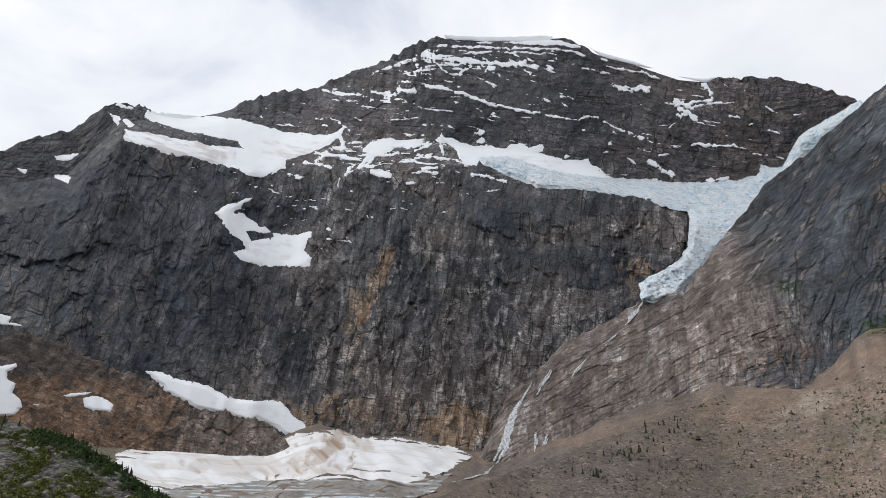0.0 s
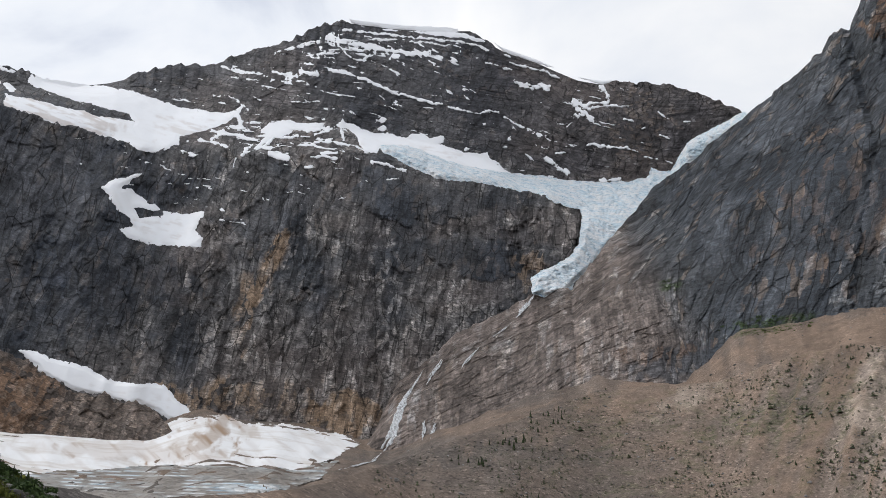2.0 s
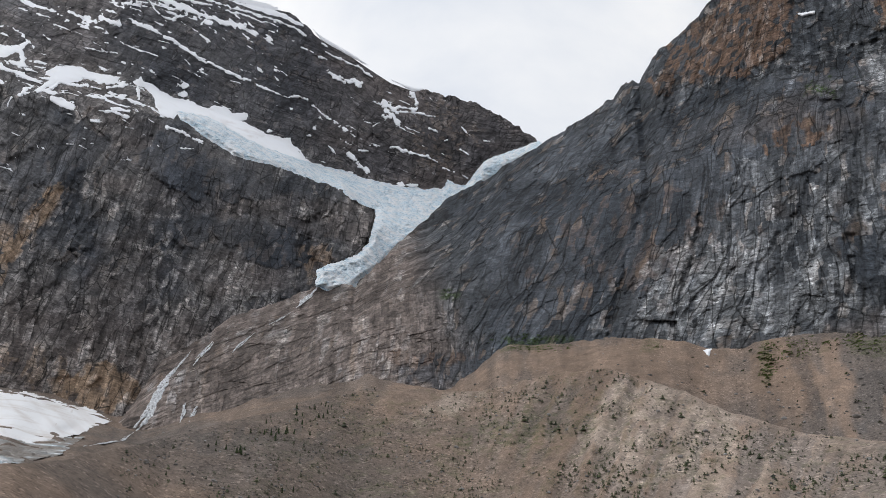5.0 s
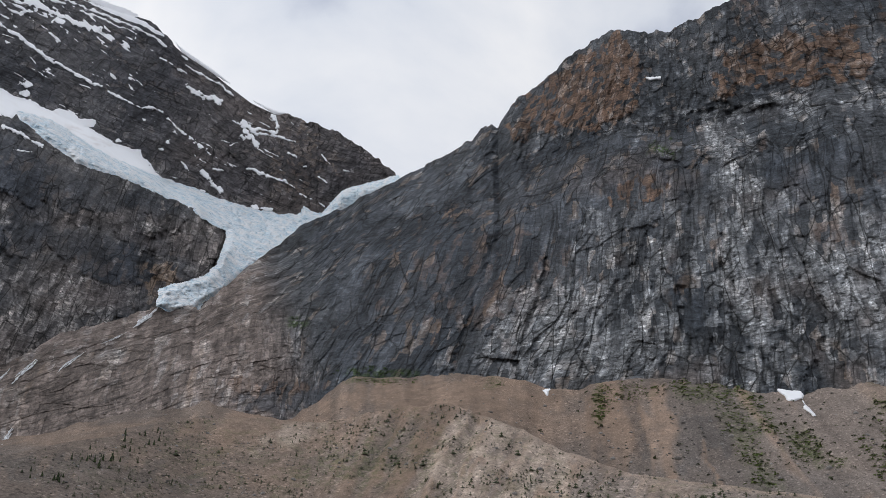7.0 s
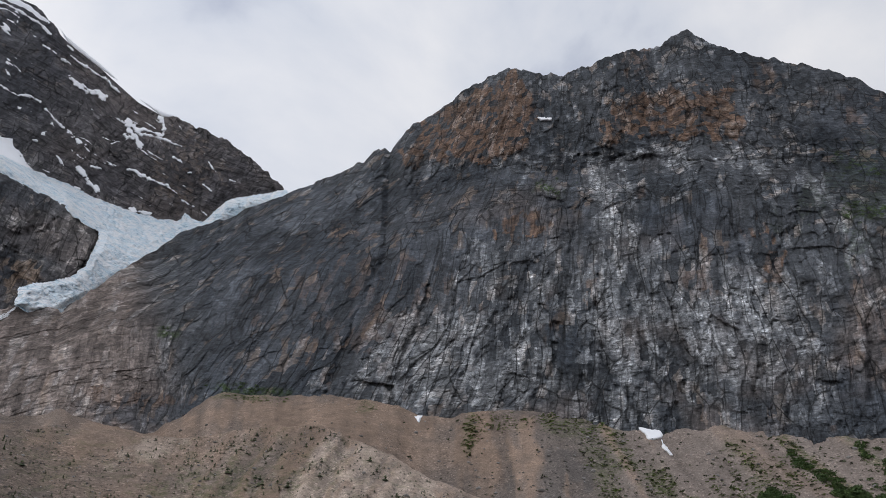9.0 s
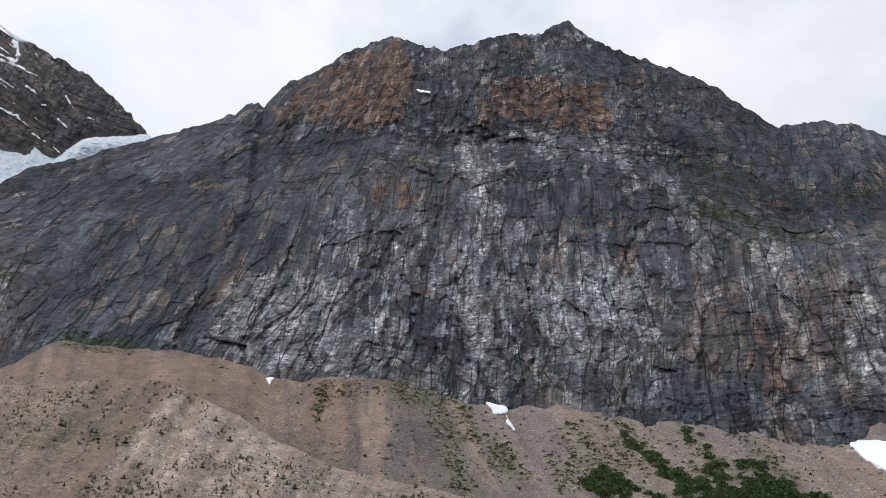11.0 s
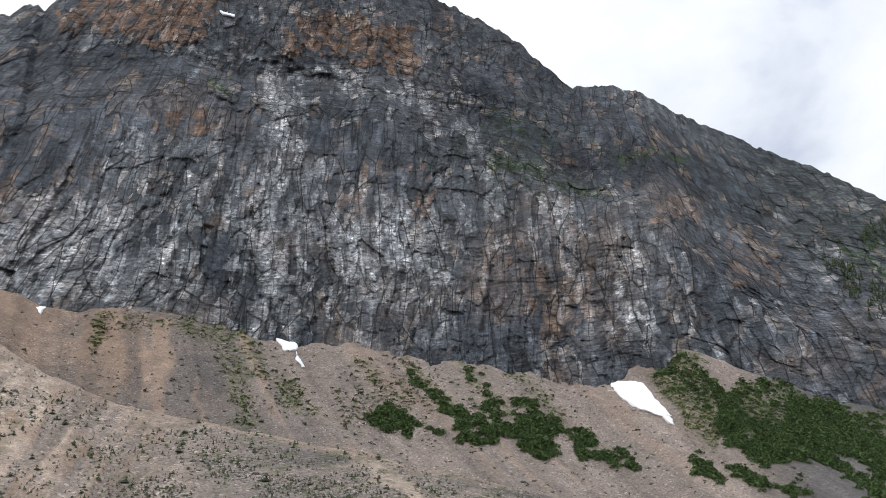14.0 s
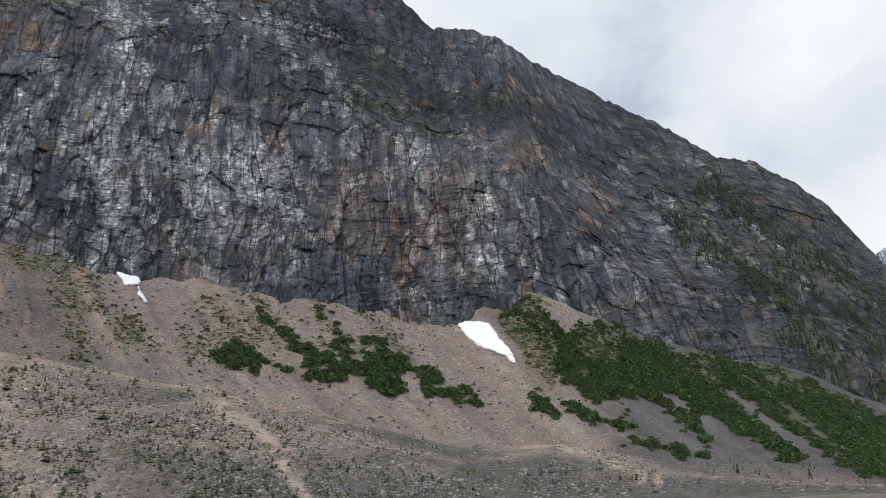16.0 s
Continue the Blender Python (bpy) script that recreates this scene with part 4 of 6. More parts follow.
    turn = foot_el + span * (0.60 - 0.34 * smooth(80, 92, az))
    up = up + 1.6 * np.maximum(up - np.radians(turn) * 1000, 0)
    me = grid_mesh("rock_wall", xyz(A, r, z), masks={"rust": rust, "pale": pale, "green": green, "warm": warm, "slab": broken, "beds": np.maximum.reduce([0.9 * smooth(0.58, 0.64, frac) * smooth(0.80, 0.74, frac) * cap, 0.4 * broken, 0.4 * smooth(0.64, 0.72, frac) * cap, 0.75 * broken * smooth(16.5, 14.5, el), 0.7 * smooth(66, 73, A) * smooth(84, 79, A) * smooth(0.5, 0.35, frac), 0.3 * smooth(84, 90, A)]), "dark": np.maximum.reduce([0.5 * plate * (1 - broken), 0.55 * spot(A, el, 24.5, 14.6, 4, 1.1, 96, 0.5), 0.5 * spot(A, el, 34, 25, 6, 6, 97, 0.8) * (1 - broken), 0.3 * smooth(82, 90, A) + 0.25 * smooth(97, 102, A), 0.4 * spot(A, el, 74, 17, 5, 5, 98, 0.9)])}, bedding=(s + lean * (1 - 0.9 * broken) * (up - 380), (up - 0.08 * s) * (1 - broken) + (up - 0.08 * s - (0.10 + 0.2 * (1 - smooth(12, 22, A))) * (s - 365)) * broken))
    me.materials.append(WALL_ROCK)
    ob = tagged(new("rock_wall", me), "steep grey fractured cliff with a rusty brown cap above a talus slope", "cliff", kind="structure")
    return ob, Sheet(az, r, z)


# ---- the ground: moraine, hollow, talus, and plain valley behind the camera ----
def build_ground():
    az = np.concatenate([np.linspace(-38, 118, 800), np.linspace(120, 320, 81), [322.0]])
    seen = smooth(-38, -33, az) * (1 - smooth(108, 118, az))
    R = np.where(seen > 0, reach(RIDGE, az), 300)
    E = rise(RIDGE, az) * seen + 0.4 * (1 - seen)
    west = 1 - smooth(1.0, 4.5, az)
    left = 1 - smooth(-12, -7, az)
    F = reach(WALL_FOOT, az) * (1 - west) + (reach(FACE_FOOT, az) * (1 - left) + 960 * left) * west
    FE = rise(WALL_FOOT, az) * (1 - west) + (rise(FACE_FOOT, az) * (1 - left) + 10.2 * left) * west
    FE = (FE + 0.1) * seen + 0.6 * (1 - seen)
    hollow = 30 * smooth(37, 44, az) * (1 - smooth(75, 105, az)) + 6 * smooth(-12, -18, az)
    ridge, foot = at(E, R), at(FE, F)
    one = np.ones_like(az)
    G = R * 1.16
    zg = np.minimum(ridge[1] - hollow, ridge[1] + (foot[1] - ridge[1]) * 0.2)
    flat = smooth(2.0, 12.0, E)
    dip = -np.clip(R * 0.035, 4, 14) * smooth(0.5, 6, E)
    knots = [(0.02 * one, 0 * one), (9 * one, -0.1 * one), (0.34 * R, dip), (0.56 * R, dip * 0.8), (0.76 * R, EYE + 0.76 * R * np.tan(np.radians(E * 0.52))),
             ridge, (R * 1.05, ridge[1] * 1.0 - hollow * 0.4), (G, zg), (G + (F - G) * 0.5, zg + (foot[1] - zg) * (0.40 + 0.05 * flat)), foot, (F + 60, foot[1] + (25 - 30 * smooth(82, 88, az)) * seen), (F + 700, foot[1] + 5 * one), (4800 * one, 0 * one)]
    r, z = sections(az, knots, [4, 8, 16, 60, 70, 10, 10, 45, 60, 5, 4, 6], 1)
    r[0] = 0.02
    A = np.broadcast_to(az, r.shape)
    s = np.radians(A) * np.maximum(r, 60)
    x, y = r * np.sin(np.radians(A)), r * np.cos(np.radians(A))
    vis = smooth(20, 120, r)
    el = np.degrees(np.arctan2(z - EYE, r))
    past = smooth(R * 1.1, R * 1.3, r) * (1 - smooth(F, F + 40, r))
    front = 1 - smooth(R * 0.98, R * 1.02, r)
    q = A + np.interp(A, [40, 46, 54, 65, 95], [0.0, 0.05, 0.4, 0.95, 1.1]) * (el - 12)
    gully = ridged(q * 0.42 + 0.25 * fbm(x / 60, y / 60, 3), r / 420, 103, 2) - 0.45
    rill = ridged((A - 0.5 * (el - 10)) * 0.75 + 0.3 * fbm(x / 40, y / 40, 4), r / 260, 108, 3) - 0.45
    near = smooth(60, 520, r)
    z = z + vis * ((0.4 + 1.8 * near) * fbm(x / 55, y / 55, 101) + (0.3 + 0.35 * near) * fbm(x / 14, y / 14, 102) + 0.2 * fbm(x / 5, y / 5, 104)) * np.where(r > 2500, 0.2, 1.0)
    spur = front * vis * smooth(20, 32, A) * (1 - smooth(46, 54, A))
    z = z + past * (3.2 * gully) + spur * 3.0 * rill
    fans = smooth(0.12, 0.4, gully + 0.2 * fbm(q / 2, el / 2, 8))
    line = np.where(front > 0.5, A - 0.5 * (el - 10), q)
    run = np.clip(0.5 + (0.5 * fbm(line * 1.5 + 0.15 * fbm(x / 30, y / 30, 18), r / 160, 116, 4, 0.6) + 0.25 * fbm(line * 0.5, r / 220, 117)) * np.maximum(spur, 0.75 * past + 0.3 * front), 0, 1)
    trail = seams([[(60.5, 7.7), (62.4, 7.0), (65.5, 5.3), (67.2, 3.9), (67.7, 2.0), (69.0, 0.4)], [(83.0, 3.5), (85.8, 3.3), (88.4, 2.4), (91.8, 0.8)]], A, el, 0.55, 115, 0.5)
    crown = np.exp(-((el - E) / 0.28) ** 2) * (r < R * 1.08) * smooth(36, 41, A) * (1 - smooth(70, 76, A))
    sandy = np.maximum.reduce([0.9 * crown, 0.95 * spot(A, el, 34, 14.8, 9, 1.3, 111, 0.6), spur * 1.0 * smooth(-0.15, 0.3, rill + 0.35 * fbm(A, el, 7)), 0.9 * spot(A, el, 45.4, 14.0, 1.6, 2.0, 113, 0.4),
                               past * fans * smooth(40, 50, A) * (1 - 0.55 * smooth(52, 60, A)) * (1 - smooth(83, 87, A)), 0.6 * spot(A, el, 22, 12.6, 5, 1.0, 112, 0.8), trail])
    grey = np.maximum.reduce([0.75 * spot(A, el, 50.5, 11.8, 3.2, 1.8, 121, 0.5), 0.9 * smooth(86, 92, A) * past, 0.85 * front * smooth(50, 64, A) * smooth(-0.7, 0.3, fbm(x / 40, y / 40, 12)) * (1 - trail), 0.9 * (1 - smooth(-14, -4, A)) * (r < 400), 0.45 * (1 - smooth(18, 28, A)) * smooth(-0.5, 0.3, fbm(x / 70, y / 70, 13)),
                              0.6 * spot(A, el, 12, 9.0, 7, 1.5, 122, 0.9), past * (1 - fans) * (0.15 + 0.25 * smooth(43, 46, A) * (1 - smooth(53, 58, A))), 0.5 * past * (1 - smooth(0.8, 3.0, el - E)) * smooth(40, 44, A) * (1 - smooth(58, 66, A))])
    tufts = smooth(0.0, 0.4, fbm(x / 6, y / 6, 14))
    thicket = past * faces([ALDER_BAND], A, el, 815, 0.3)
    green = np.maximum.reduce([0.9 * thicket, 0.9 * past * faces(MEADOWS, A, el, 816, 0.4), 0.6 * past * faces(ALDER_CLUMPS, A, el, 811, 0.3), 0.8 * past * seams(GREEN_STREAKS, A, el, 0.4, 812, 0.6), 0.5 * past * seams(FAINT_STREAKS, A, el, 0.7, 813, 0.6), 0.9 * spot(A, el, 84.4, 12.0, 1.5, 1.6, 132, 0.4), 0.75 * spot(A, el, -25, 9, 6, 2.2, 133, 0.9),
                               (0.3 + 0.25 * smooth(48, 60, A)) * front * smooth(4, 20, A) * tufts, 0.5 * front * spot(A, el, 30, 10.8, 5, 1.4, 139, 0.8), 0.6 * past * spot(A, el, 45.1, 14.5, 0.5, 1.5, 134, 0.4), 0.55 * past * spot(A, el, 51.5, 15.2, 2.5, 0.8, 135, 0.6),
                               0.6 * past * np.exp(-((q - 53.9) / 0.6) ** 2), 0.75 * spot(A, el, 57.6, 11.2, 1.1, 1.1, 136, 0.5), 0.85 * past * np.exp(-((q - 67.0) / 0.35) ** 2) * smooth(7.5, 9, el),
                               0.85 * past * np.exp(-((q - 70.5) / 0.4) ** 2) * smooth(7.5, 9, el), 0.6 * spot(A, el, 29, 16.4, 2.6, 0.4, 137, 0.5), 0.5 * spot(A, el, 38, 16.0, 0.8, 0.6, 138, 0.5)])
    z[:, -1], r[:, -1] = z[:, 0], r[:, 0]
    me = grid_mesh("ground", xyz(A, r, z), masks={"run": run, "sand": sandy, "grey": grey, "green": green, "trail": np.maximum.reduce([trail * front, 0.6 * crown, 1.0 * front * seams(SAND_RUNS, A, el, 1.0, 118, 0.5), 0.6 * spur * smooth(35, 39, A) * smooth(0.0, 0.3, rill + 0.25 * fbm(A * 1.5, el, 17))]), "till": np.maximum(0.9 * front * smooth(20, 40, A), 0.8 * past * smooth(46, 56, A))})
    me.materials.append(SCREE)
    ob = tagged(new("ground", me), "stony moraine and talus ground with sandy gullies and sparse plants", "ground", kind="structure")
    cols = az <= 118
    return ob, Sheet(az[cols], r[:, cols], z[:, cols]), Sheet(az[cols], r[174:, cols], z[174:, cols])


# ---- the brown knoll at the foot of the face ----
def build_knoll():
    az = np.linspace(-34.5, -8.6, 280)
    cr, ce = reach(KNOLL, az), rise(KNOLL, az)
    ce = ce + 0.18 * fbm(az * 2, az * 0, 201, 4) + 0.1 * blocks(az * 4, az * 0, 202)
    crest, low = at(ce, cr), at(np.minimum(8.4, ce - 1), cr - 90)
    knots = [(low[0] - 20, low[1] - 40), low, at((ce + 8.4) / 2 + 0.2, cr - 50), crest, (cr + 30, crest[1] - 8), (cr + 130, crest[1] - 30)]
    r, z = sections(az, knots, [6, 60, 60, 8, 8], 3)
    A = np.broadcast_to(az, r.shape)
    el = np.degrees(np.arctan2(z - EYE, r))
    s = np.radians(A) * 900
    rough = smooth(-27, -14, A)
    r, z = push(r, z, (0.4 + 0.5 * rough) * cliff_relief(s, z, -0.2, 0.3, 211, 10, 0.3, 0.5))
    rust = np.maximum(1.0 * (1 - smooth(-21, -15, A)) * smooth(15.0, 13.2, el + 0.6 * fbm(A / 2, el, 212)), 0.1)
    pale = 0.35 * smooth(13.5, 15, el) + 0.3 * rough
    me = grid_mesh("rock_knoll", xyz(A, r, z), masks={"rust": rust, "pale": pale, "green": np.zeros_like(r), "warm": 0.35 + 0 * r, "slab": 0.8 + 0 * r, "dark": 0.6 * smooth(13.2, 14.6, el) * (1 - smooth(-24, -16, A))}, bedding=((s - 0.2 * z) * 1.5, (z + 0.3 * s) * 2.2))
    me.materials.append(KNOLL_ROCK)
    ob = tagged(new("rock_knoll", me), "broken brown rock knoll with rusty rubble and snow patches", "rock knoll", kind="structure")
    return ob, Sheet(az, r, z)


face_ob, face = build_face()
wall_ob, wall = build_wall()
ground_ob, ground, far_ground = build_ground()
knoll_ob, knoll = build_knoll()
face_soft, wall_soft, ground_soft, knoll_soft = face.soften(4), wall.soften(3), far_ground.soften(3), knoll.soften(3)


# ---- snow and ice laid on the land ----
def patches(name, pts, keep, soil, mat, label, category):
    """Each patch that hangs together becomes a thing of its own; the smallest crumbs stay together."""
    left = set(zip(*[a.tolist() for a in np.nonzero(keep)]))
    crumbs = np.zeros_like(keep)
    while left:
        heap = [min(left)]
        left.discard(heap[0])
        cells = []
        while heap:
            i, j = heap.pop()
            cells.append((i, j))
            for q in ((i + 1, j), (i - 1, j), (i, j + 1), (i, j - 1)):
                if q in left:
                    left.discard(q)
                    heap.append(q)
        rows, cols = np.array(cells).T
        if len(cells) < 14:
            crumbs[rows, cols] = True
            continue
        own = np.zeros_like(keep)
        own[rows, cols] = True
        box = (slice(rows.min(), rows.max() + 2), slice(cols.min(), cols.max() + 2))
        me = grid_mesh("snow_patch", pts[box], own[rows.min():rows.max() + 1, cols.min():cols.max() + 1], {"dirt": soil[box]})
        me.polygons.foreach_set("use_smooth", [True] * len(me.polygons))
        me.materials.append(mat)
        tagged(new("snow_patch", me), "thin strip of old snow along a ledge of the dark face" if len(cells) < 200 else "long ragged strip of old snow on the rock ledges", "snow patch", group="snow strips on the ledges")
    me = grid_mesh(name, pts, crumbs, {"dirt": soil})
    me.materials.append(mat)
    return tagged(new(name, me), label, category)


def lay(name, sheet, outline, thick, mat, label, category, step=0.07, fray=0.14, seed=0, bulge=0.5, crevasse=0.0, dirt=None, mask=None, lump=0.12, split=None, settle=0, rim=0.35, skyline=0.05, scatter=False):
    """A cover of snow or ice over part of the land: thick inside, thinning out at a frayed edge."""
    p = np.array(outline)
    pad = 3 * step + fray
    az = np.arange(p[:, 0].min() - pad, p[:, 0].max() + pad, step)
    el = np.arange(p[:, 1].min() - pad, p[:, 1].max() + pad, step)
    A, E = np.meshgrid(az, el)
    c = math.cos(radians(p[:, 1].mean()))
    d = inside([(q[0] * c, q[1]) for q in outline], A * c, E)
    d = d + fray * fbm(A * 1.6, E * 3.0 + 0.3 * A, seed + 300, 5, 0.56)
    if mask:
        d = np.minimum(d, mask(A, E))
    d = np.minimum(d, np.interp(A, sheet.az, blur_rows(sheet.el.max(0)[:, None], 4)[:, 0]) + skyline - E)
    r = sheet.reach_at(A.ravel(), E.ravel()).reshape(A.shape)
    if settle:
        r = np.minimum(r, blur_rows(blur_rows(r, settle).T, settle).T)
        r = blur_rows(blur_rows(r, 2).T, 2).T
    t = smooth(0, bulge, d)
    out = thick * t + rim * thick - 3.5 * (1 - smooth(-0.05, 0.04, d))
    out = out + lump * thick * t * fbm(A * 1.1, E * 1.6, seed + 320)
    if crevasse:
        w = 0.5 * fbm(A * 0.8, E * 0.8, seed + 330)
        out = out - crevasse * t * smooth(0.55, 0.95, ridged(A * 1.6 + w, E * 4.2 + A * 0.8 + w, seed + 340)) - 0.8 * crevasse * t * ridged(A * 4.0, E * 7.5 + w, seed + 350) + 0.5 * crevasse * t * fbm(A * 3, E * 5, seed + 360)
    r = r - out
    z = EYE + r * np.tan(np.radians(E))
    ok = d > -0.04
    keep = ok[:-1, :-1] & ok[1:, :-1] & ok[:-1, 1:] & ok[1:, 1:]
    if not keep.any():
        return None
    soil = np.zeros_like(A) if dirt is None else dirt(A, E)
    pts = xyz(A, r, z)
    if scatter:
        return patches(name, pts, keep, soil, mat, label, category)
    if split is None:
        me = grid_mesh(name, pts, keep, {"dirt": soil})
        me.polygons.foreach_set("use_smooth", [True] * len(me.polygons))
        me.materials.append(mat)
        return tagged(new(name, me), label, category)
    top = tagged(new(name), label, category)
    zone, names = split(A, E, soil)
    for k, (part_name, part_label) in enumerate(names):
        own = keep & (zone[:-1, :-1] == k)
        if own.any():
            me = grid_mesh(part_name, pts, own, {"dirt": soil})
            me.polygons.foreach_set("use_smooth", [True] * len(me.polygons))
            me.materials.append(mat)
            piece = tagged(new(part_name, me), part_label, kind="stuff" if part_name in ("dirty_snow", "snow_streak", "rubble_streak") else "")
            piece.parent = top
    return top


SNOW_THREADS = [
    [(-1.97, 33.71), (0.78, 33.41)],
    [(-4.23, 32.83), (-2.64, 32.87), (-1.96, 32.96)],
    [(-8.03, 28.72), (-8, 28.11)],
    [(-8.63, 24.58), (-6.1, 24.35)],
    [(18.1, 31.37), (17.4, 30.95)],
    [(23.22, 30.28), (23.5, 30.3)],
    [(24.47, 29.67), (25.19, 29.38)],
    [(24.59, 31.17), (25.27, 30.67)],
    [(-7.17, 32.86), (-6.49, 32.75)],
    [(2.13, 32.41), (2.58, 32.33)],
    [(-0.6, 36.77), (0.34, 35.96)],
    [(4.6, 37.26), (7.41, 37.03), (9.49, 36.81)],
    [(-9.04, 33.87), (-8.37, 33.91)],
    [(11.45, 35.71), (12.77, 35.39), (13.54, 35.12)],
    [(23.26, 28.45), (24.35, 28.1), (25.06, 27.81)],
    [(-10.06, 32.52), (-9.18, 32.74), (-8.28, 32.57)],
    [(22.01, 29.11), (22.74, 28.83)],
    [(3.12, 27.96), (4.43, 28.07)],
    [(26.35, 30.29), (26.91, 30.24)],
]
SNOW_THIN = [
    [(8.47, 32.88), (9.35, 32.66), (10.22, 32.44), (10.87, 32.31), (11.56, 32.54), (12.42, 32.38)],
    [(12.83, 32.04), (13.64, 31.58), (14.66, 31.09), (15.87, 30.56)],
    [(-5.75, 36.29), (-3.89, 36.87), (-2.26, 37.42)],
    [(-2.96, 37.22), (-1.31, 37.62), (0.35, 37.8)],
    [(0.83, 37.72), (3.2, 37.6), (5.56, 37.43), (8.36, 37.26), (10.66, 36.92), (11.76, 36.52)],
    [(13.47, 35.6), (14.98, 35.2), (16.26, 34.81), (17.27, 34.29)],
    [(14.26, 29.56), (15.01, 28.87)],
    [(2.24, 37.26), (4.13, 37.28)],
    [(-3.89, 36.65), (-2.25, 36.91)],
    [(-8.27, 32.5), (-7.44, 32.02)],
    [(-2.15, 30.3), (-0.6, 30.38), (1.18, 30.14)],
    [(0.74, 30.22), (2.07, 29.75)],
    [(12.39, 30.06), (12.69, 30.03)],
    [(16.67, 29.34), (17.37, 29.32)],
    [(19.06, 32.11), (20.31, 32.12), (21.34, 32.09), (22.37, 31.9)],
    [(21.98, 31.13), (22.72, 30.81)],
    [(-2.16, 30.75), (-0.6, 31.37)],
]
SNOW_STRIPS = [
    [(-9.68, 34.49), (-8.4, 34.36), (-6.57, 34.39)],
    [(-5.76, 34.65), (-4.28, 34.49), (-3.82, 34.5)],
    [(-1.43, 35.14), (0.1, 34.99), (0.79, 34.77), (2.17, 34.52), (3.08, 34.12), (4.44, 33.7)],
    [(4.45, 33.78), (5.8, 33.42), (6.91, 33.13), (7.81, 33.07)],
    [(-6.65, 35.8), (-5.27, 36.08), (-3.88, 36.43), (-2.25, 36.83)],
    [(-7.8, 35.73), (-6.2, 35.97)],
    [(0.34, 36.63), (1.28, 36.47), (2.61, 36.74)],
    [(1.51, 35.95), (2.12, 36.16)],
    [(7.43, 37.33), (9.74, 37.08)],
    [(-9.89, 30.35), (-8.13, 30.23), (-7.24, 30.13)],
    [(-10.7, 29.64), (-9.83, 29.59), (-8.29, 29.31)],
]
SNOW_SHELVES = [
    [(-4.19, 31.4), (-5.9, 29.81), (-7.19, 29.18)],
    [(-7.52, 28.9), (-7.21, 29.52)],
    [(-5.93, 30.34), (-4.16, 30.41), (-3.5, 30.65)],
    [(-0.15, 31.3), (0.03, 30.53)],
    [(2.28, 29.24), (3.81, 28.9), (5.32, 28.5)],
    [(-24.89, 31.49), (-23.8, 31.42)],
    [(-18.92, 26.85), (-18.51, 26.82)],
    [(19.08, 29.74), (20.28, 29.55), (20.85, 29.38), (22.02, 29.18)],
    [(9.57, 30), (10.09, 30.03)],
    [(15.92, 27.85), (16.25, 27.82)],
    [(14.17, 34.05), (15.23, 33.77)],
]
SNOW_BROAD = [
    [(-3.46, 34.81), (-2.22, 34.76)],
    [(-1.54, 37.14), (0.35, 36.92), (2.23, 36.75), (3.17, 36.58)],
    [(3.17, 36.58), (4.57, 36.45), (5.96, 36.31), (6.91, 36.55)],
    [(3.17, 36.58), (3.62, 36.08), (4.32, 36.24)],
    [(13.76, 34.32), (14.83, 34.04), (16.53, 33.74)],
    [(18.31, 32.74), (19.09, 32.32), (20.56, 32.37), (21.03, 32.22)],
    [(18.47, 32.42), (19.01, 31.82)],
    [(18.12, 31.81), (18.98, 31.68)],
    [(19.02, 31.89), (19.57, 31.44)],
    [(20.39, 33.72), (20.89, 33.04), (21.06, 32.36)],
    [(15.88, 29.06), (16.63, 28.52), (17.38, 27.97)],
    [(19.89, 27.24), (20.68, 27.19), (21.07, 27.2)],
    [(2.57, 31.95), (3.29, 32)],
    [(2.78, 31.41), (3.22, 31.4)],
    [(-5.51, 30.89), (-3.73, 31.1), (-1.27, 31.22)],
    [(-11.69, 28.69), (-10.82, 28.53)],
    [(-8.21, 31.59), (-7.63, 30.79), (-8.82, 30.72)],
    [(-9.84, 29.82), (-9.01, 30.33)],
]
BOWL_ROCK = [(-14.57, 24.64), (-14.01, 24.73), (-13.39, 24.59), (-12.71, 24.76), (-12.55, 24.43), (-13.55, 24.2), (-14.14, 24.03)]


